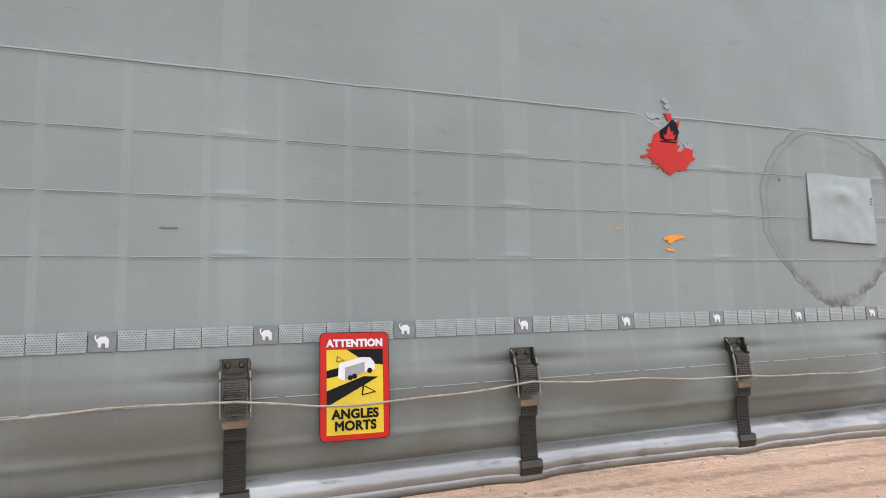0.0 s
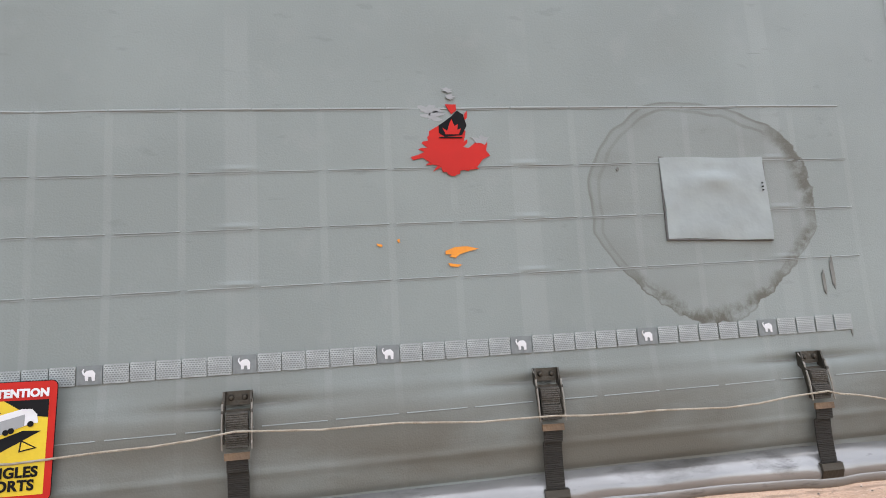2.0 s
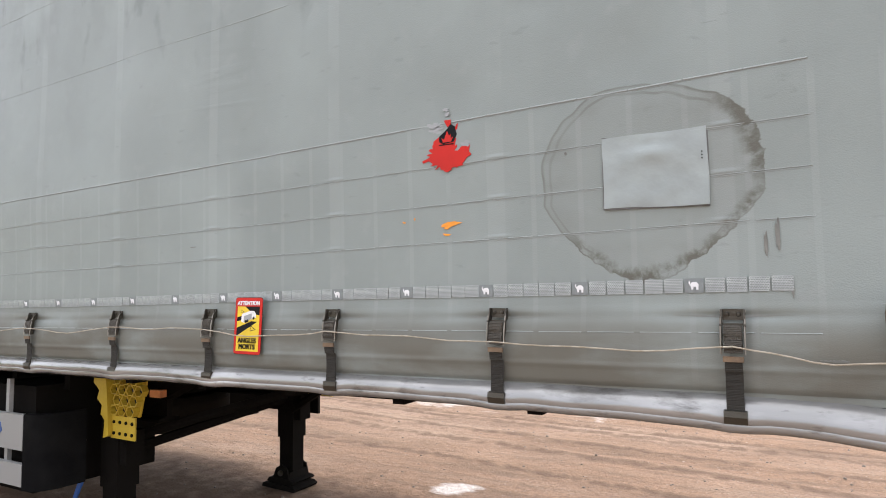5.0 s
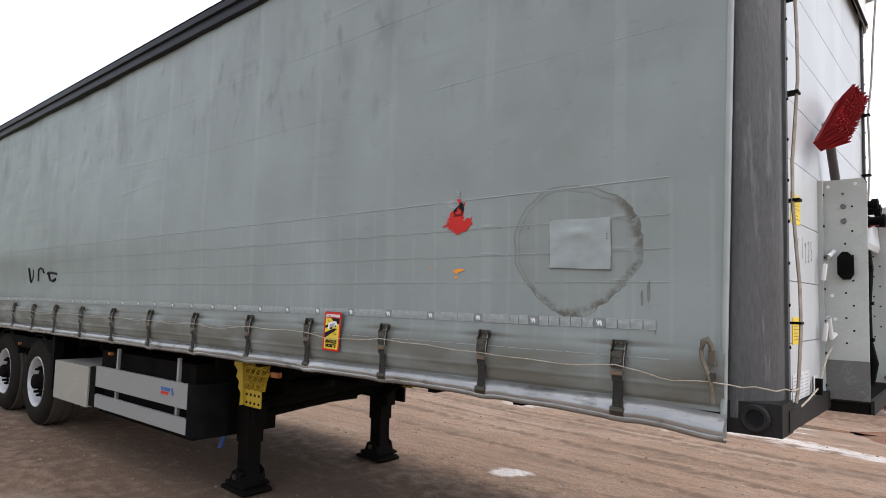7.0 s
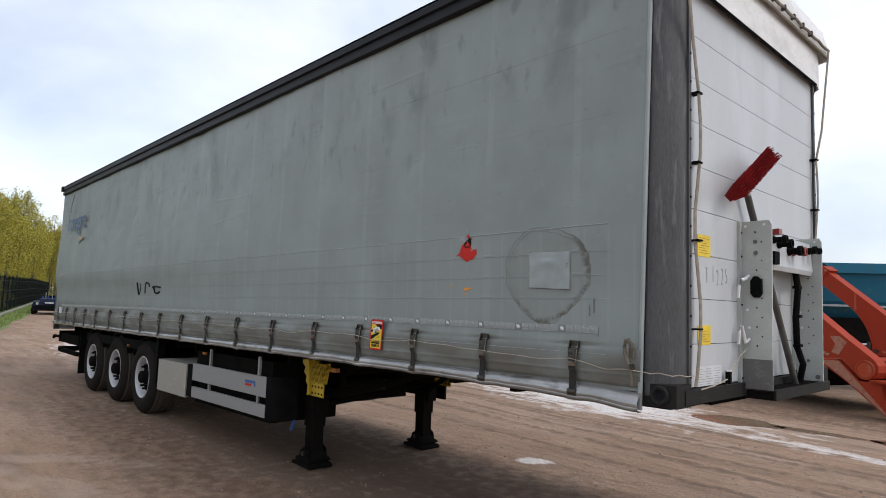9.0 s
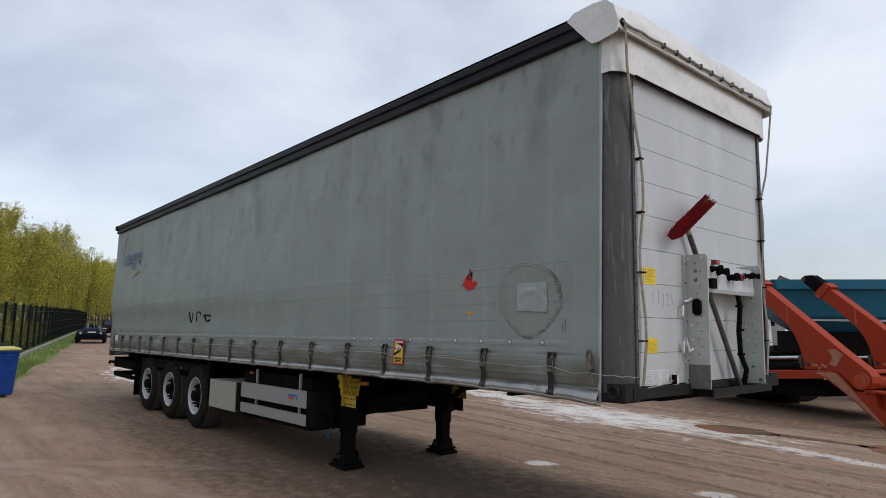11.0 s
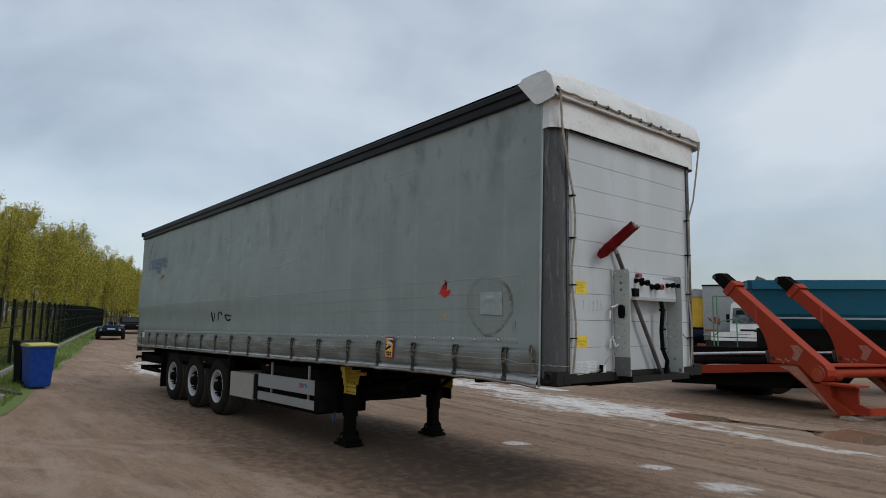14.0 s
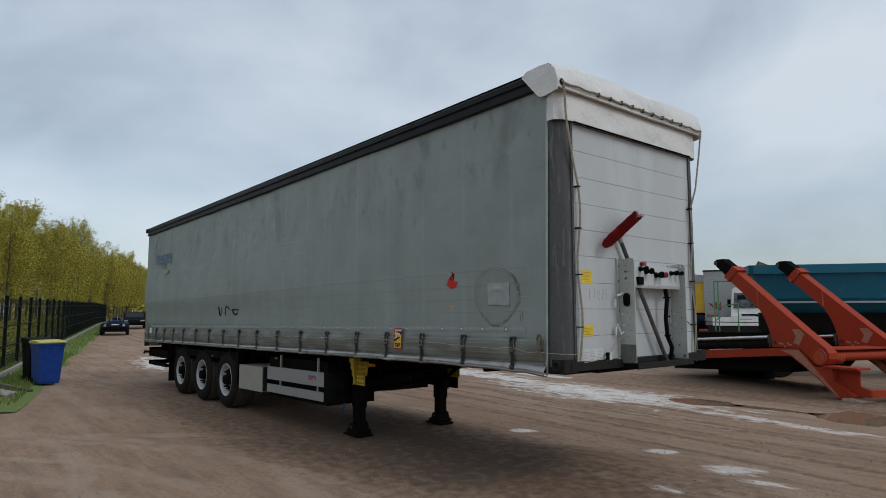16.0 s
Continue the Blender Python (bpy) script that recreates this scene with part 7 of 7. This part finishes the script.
        part("ground_shoe", prism(B(), [(0.05, 0.05), (-0.12, 0.07), (-0.36, 0.015), (-0.34, -0.01), (0.1, -0.01)], "y", y - 0.2, y + 0.2), PALEMUD, m, "mud-caked ground shoe", bevel=0.006)
    part("deck", prism(B(), [(5.4, 0.64), (5.4, 0.69), (0.8, 0.98), (0.8, 0.93)], "y", -1.9, -0.15), ORANGEST, m, "orange deck plate")
    part("cross_tube", tube(B(), [(0.55, -0.12, 0.84), (0.55, -1.93, 0.84)], 0.105, 18), ORANGEST, m, "orange cross tube", True)
    part("upper_plate", box(B(), 0.42, 1.1, -1.9, -0.14, 0.98, 1.01), ORANGEST, m, "", bevel=0.006)
    for k in range(5):
        part("clamp_band", lathe(B(), [(0.10, -0.2 - k * 0.045), (0.125, -0.205 - k * 0.045), (0.125, -0.225 - k * 0.045), (0.10, -0.23 - k * 0.045)], 20, "y", (0.55, 0, 0.80), caps=False), ORANGEWORN, m, "", True)
    part("rear_cross_bar", box(B(), -0.42, -0.28, -2.1, 0.0, 0.10, 0.23), ORANGEST, m, "orange cross bar between the legs", bevel=0.01)
    part("underframe", prism(B(), [(5.5, 0.5), (5.5, 0.20), (1.6, 0.42), (1.3, 0.72)], "y", -1.9, -0.14), BLACKSTEEL, m, "dark underframe", bevel=0.02)
    # added block that stands in for the deep shade below the underframe
    part("shade_skid", box(B(), 3.7, 5.3, -1.9, -1.5, -0.02, 0.3), BLACKSTEEL, m, "dark block added for the shade under the frame", bevel=0.03)


build_loader()


def build_skip():
    s = thing("skip_container", "large faded teal steel skip standing on a dark lorry chassis", "skip", (-4.86, 14.16, 0), 36)
    bm = B()
    rows = []
    for z, x0, x1, d in ((1.75, 0.9, 8.4, 0.75), (2.15, 0.35, 9.0, 1.1), (2.9, 0.0, 9.4, 1.25)):
        rows.append([bm.verts.new(p + (z,)) for p in ((x0, -d), (x1, -d), (x1, d), (x0, d))])
    for a, b in zip(rows, rows[1:]):
        for k in range(4):
            bm.faces.new((a[k], a[(k + 1) % 4], b[(k + 1) % 4], b[k]))
    bm.faces.new(rows[0]), bm.faces.new(rows[-1])
    part("hull", bm, TEAL, s, "faded teal hull", bevel=0.02)
    part("rim", box(B(), -0.06, 9.5, -1.33, -1.2, 2.82, 3.06), TEAL, s, "rusty rolled rim", bevel=0.015)
    part("end_rim", box(B(), -0.08, 0.05, -1.33, 1.33, 2.82, 3.05), TEAL, s, "", bevel=0.015)
    part("pale_stripe", prism(B(), [(0.45, 2.02), (9.0, 2.02), (9.0, 2.07), (0.45, 2.07)], "y", -1.1, -1.02), mat("faded_stripe", (0.33, 0.38, 0.40), None, 4, 0.6), s, "faded pale stripe")
    part("chassis", box(B(), -1.5, 9.6, -0.5, 0.5, 0.75, 1.2), BLACKSTEEL, s, "dark chassis", bevel=0.02)
    part("cradle", box(B(), 0.6, 8.6, -0.9, 0.9, 1.2, 1.76), BLACKSTEEL, s, "dark cradle", bevel=0.02)
    part("top_lug", prism(B(), [(0.3, 3.06), (0.75, 3.06), (0.6, 3.15), (0.4, 3.24)], "y", -0.4, -0.3), RUSTY, s, "bent rusty lug")
    for x in (0.6, 4.6, 6.0, 7.4):
        for y in (-1.0, 1.0):
            part("wheel", lathe(B(), [(0.0, -0.14), (0.28, -0.14), (0.46, -0.15), (0.5, -0.1), (0.5, 0.1), (0.46, 0.15), (0, 0.15)], 28, "y", (x, y, 0.5)), RUBBER, s, "black truck tyre", True)


build_skip()


GLASSLORRY = mat("lorry_windscreen", (0.05, 0.06, 0.065), (0.16, 0.18, 0.19), 3, 0.12, 0, 0, 60, 0, 0.6)
GREENTUBE = plain("green_tube", (0.05, 0.22, 0.09), 0.5)
LOT = 25.0                      # the row of lorries stands square to this heading
TYRE = [(0.0, -0.14), (0.28, -0.14), (0.46, -0.15), (0.5, -0.1), (0.5, 0.1), (0.46, 0.15), (0, 0.15)]


def build_white_lorry():
    """Cab-over lorry seen nose-on; x across the nose, -y forward."""
    c = thing("lorry", "white cab-over lorry parked nose-on behind the loader", "lorry", (-14.52, 36.13, 0), LOT, "lorries behind the yard")
    part("cab", prism(B(), [(-1.1, 1.50), (-1.08, 2.2), (-0.98, 3.20), (-0.86, 3.36), (0.86, 3.36), (0.98, 3.20), (1.08, 2.2), (1.1, 1.50)], "y", 0.0, 1.8), CABWHITE, c, "boxy white cab", bevel=0.05)
    w = part("windscreen", prism(B(), [(-0.94, 2.02), (-0.88, 3.0), (0.88, 3.0), (0.94, 2.02)], "y", -0.03, 0.02), GLASSLORRY, c, "windscreen reflecting the sky", bevel=0.02)
    part("sun_visor", box(B(), -0.7, 0.5, -0.05, -0.032, 2.58, 2.86), BLACKFILM, w)
    for x in (-0.5, 0.35):
        part("wiper", tube(B(), [(x - 0.25, -0.05, 2.3), (x + 0.2, -0.06, 2.02)], 0.02, 6), BLACKPL, c, "black wiper")
    part("grille_slot", box(B(), -0.5, 0.42, -0.012, 0.02, 1.54, 1.66), BLACKFILM, c)
    part("door_handle", box(B(), 0.30, 0.95, -0.03, 0.0, 1.50, 1.58), BLACKPL, c)
    part("bumper", prism(B(), [(-2.2, 1.18), (-2.2, 1.46), (1.1, 1.50), (1.1, 1.14)], "y", -0.3, 0.2), CABWHITE, c, "long white bumper bar", bevel=0.03)
    part("lower_bumper", prism(B(), [(-2.2, 0.92), (-2.2, 1.12), (1.1, 1.10), (1.1, 0.93)], "y", -0.34, 0.1), CABWHITE, c, "white lower lip", bevel=0.03)
    part("bumper_gap", box(B(), -2.1, 1.05, -0.2, 0.3, 1.0, 1.25), BLACKPL, c)
    part("plain_mark", box(B(), -0.62, 0.1, -0.306, -0.3, 1.31, 1.36), GREYFILM, c, "grey bar of small print")
    part("lower_front", box(B(), -2.5, 1.15, -0.25, 1.6, 0.3, 0.95), FRONTBEAM, c, "dark lower front", bevel=0.05)
    part("chassis", box(B(), -0.9, 0.9, 1.8, 7.0, 0.6, 1.1), BLACKSTEEL, c)
    part("load_body", box(B(), -1.2, 1.2, 2.0, 7.2, 1.1, 2.0), GREYFILM, c, "low grey load body", bevel=0.02)
    for x in (-0.95, 0.95):
        part("mirror", box(B(), x * 1.25 - 0.1, x * 1.25 + 0.1, -0.1, 0.0, 2.1, 2.6), BLACKPL, c, "", bevel=0.03)
        for y in (0.7, 5.6):
            part("wheel", lathe(B(), TYRE, 20, "x", (x, y, 0.5)), RUBBER, c, "", True)


def build_grey_box():
    g = thing("lorry", "pale grey box lorry with faded red marks", "lorry", (-17.6, 37.6, 0), LOT, "lorries behind the yard")
    part("shell", box(B(), -0.6, 4.2, 0.0, 6.0, 0.9, 4.58), GREYFILM, g, "pale grey side", bevel=0.04)
    part("roof_edge", box(B(), -0.64, 4.24, -0.04, 6.04, 4.58, 4.68), BLACKPL, g, "dark roof edge", bevel=0.01)
    part("skirt", box(B(), -0.55, 4.1, 0.05, 5.9, 0.02, 0.9), BLACKSTEEL, g, "dark skirt", bevel=0.02)
    part("orange_lamp", box(B(), -0.5, 0.2, -0.03, 0.0, 1.5, 1.62), LAMPORANGE, g)
    part("mast", tube(B(), [(0.7, 0.4, 4.6), (0.7, 0.4, 5.1)], 0.04, 6), BLACKPL, g)
    for pts in ([(-0.35, 2.42), (-0.1, 2.35), (0.0, 2.05), (-0.22, 2.25)], [(0.08, 2.45), (0.2, 2.45), (0.2, 2.0), (0.08, 2.0)], [(0.3, 2.2), (0.42, 2.5), (0.46, 2.0), (0.34, 1.85)]):
        part("red_mark", prism(B(), pts, "y", -0.012, 0.0), CARRED, g, "faded red bar")
    for x in (0.3, 3.4):
        part("wheel", lathe(B(), TYRE, 20, "x", (x, 0.8, 0.5)), RUBBER, g, "", True)


def build_yellow_lorry():
    y = thing("lorry", "yellow boxy lorry cab with a pale roof seen past the trailer", "lorry", (-18.86, 37.36, 0), LOT, "lorries behind the yard")
    part("cab", box(B(), -1.4, 1.05, 0.0, 2.0, 1.75, 3.88), CABYEL, y, "yellow painted shell", bevel=0.06)
    part("pillar", box(B(), 0.5, 0.62, -0.03, 0.02, 1.8, 3.8), CABYEL, y, "", bevel=0.02)
    part("vent", box(B(), 0.68, 0.9, -0.03, 0.02, 2.7, 3.4), BLACKPL, y, "", bevel=0.01)
    part("roof_fairing", prism(B(), [(-1.4, 3.86), (1.2, 3.86), (1.3, 4.05), (0.9, 4.32), (0.1, 4.42), (-0.2, 4.28), (-1.4, 4.30)], "y", -0.1, 1.8), GREYFILM, y, "pale grey roof fairing", bevel=0.03)
    part("lower_cab", box(B(), -1.4, 1.1, -0.05, 2.0, 0.3, 1.75), BLACKSTEEL, y, "dark lower half", bevel=0.03)
    part("blue_tank", lathe(B(), [(0, -0.5), (0.3, -0.5), (0.33, -0.4), (0.33, 0.4), (0.3, 0.5), (0, 0.5)], 16, "x", (0.1, -0.3, 1.25)), CARBLUE, y, "dark blue tank", True)
    part("strut", tube(B(), [(-1.2, -0.4, 1.45), (1.3, -0.4, 1.15)], 0.05, 6), ALU, y, "pale strut", True)
    for x in (-0.9, 0.8):
        part("wheel", lathe(B(), TYRE, 20, "x", (x, 0.3, 0.5)), RUBBER, y, "", True)


def build_green_rack():
    r = thing("tube_rack", "green painted steel tube rack standing before the lorries", "rack", (-15.46, 33.46, 0), LOT)
    for x in (0.0, 0.22, 1.3):
        part("upright", tube(B(), [(x, 0.0, 0.0), (x, 0.0, 3.7 if x < 1 else 2.35)], 0.035, 8), GREENTUBE, r, "", True)
    for z, x1 in ((3.68, 1.0), (2.30, 1.3), (1.5, 0.3)):
        part("rail", tube(B(), [(0.0, 0.0, z - 0.25 * (z < 3)), (x1, 0.0, z)], 0.035, 8), GREENTUBE, r, "", True)


def build_red_block():
    b = thing("winch_box", "small red machine box behind the loader frame", "machine box", (-11.4, 24.25, 0), LOT)
    part("box", box(B(), -0.6, 0.25, 0.0, 0.5, 0.5, 0.86), CARRED, b, "", bevel=0.03)
    part("cap", box(B(), -0.2, 0.15, 0.05, 0.4, 0.86, 0.97), CARRED, b, "", bevel=0.02)
    part("foot", box(B(), -0.55, 0.2, 0.05, 0.45, 0.0, 0.5), BLACKSTEEL, b)


def build_loose_mudguard():
    f = thing("lorry_mudguard", "pale curved lorry mudguard on a dark axle behind the loader", "mudguard", (-4.63, 19.93, 0), LOT)
    outer = [(0.45 * math.cos(radians(a)) * 1.1, 0.62 + 0.68 * math.sin(radians(a))) for a in range(0, 181, 12)]
    inner = [(0.42 * math.cos(radians(a)) * 1.1, 0.60 + 0.65 * math.sin(radians(a))) for a in range(180, -1, -12)]
    part("guard", prism(B(), outer + inner, "y", -0.25, 0.4), CABWHITE, f, "pale curved shell", True)
    part("wheel", lathe(B(), TYRE, 24, "y", (0.0, 0.1, 0.5)), RUBBER, f, "", True)


build_white_lorry()
build_grey_box()
build_yellow_lorry()
build_green_rack()
build_red_block()
build_loose_mudguard()


def build_rubble():
    for x, y, tr, s in ((-12.6, -3.1, 30, 1.0), (-13.3, -3.35, 80, 0.8), (-12.1, -3.5, 10, 0.7), (-14.0, -3.0, 50, 0.6)):
        bm = prism(B(), [(-0.4 * s, -0.16), (0.1, -0.2 * s), (0.42 * s, -0.1), (0.36 * s, 0.18 * s), (-0.3 * s, 0.2)], "z", 0.0, 0.10 * s)
        o = solo("concrete_slab", bm, CONCRETE, "broken grey concrete slab lying in the grass", "rubble", bevel=0.015, group="broken slabs by the fence")
        o.matrix_world = pose(x, y, 0.04, 6, 5, tr)
    o = solo("timber", box(B(), -0.55, 0.55, -0.05, 0.05, 0.0, 0.09), BARK, "dark weathered timber offcut in the grass", "timber", bevel=0.01)
    o.matrix_world = pose(-13.6, -2.75, 0.06, 0, 7, 35)


build_rubble()
build_tape()
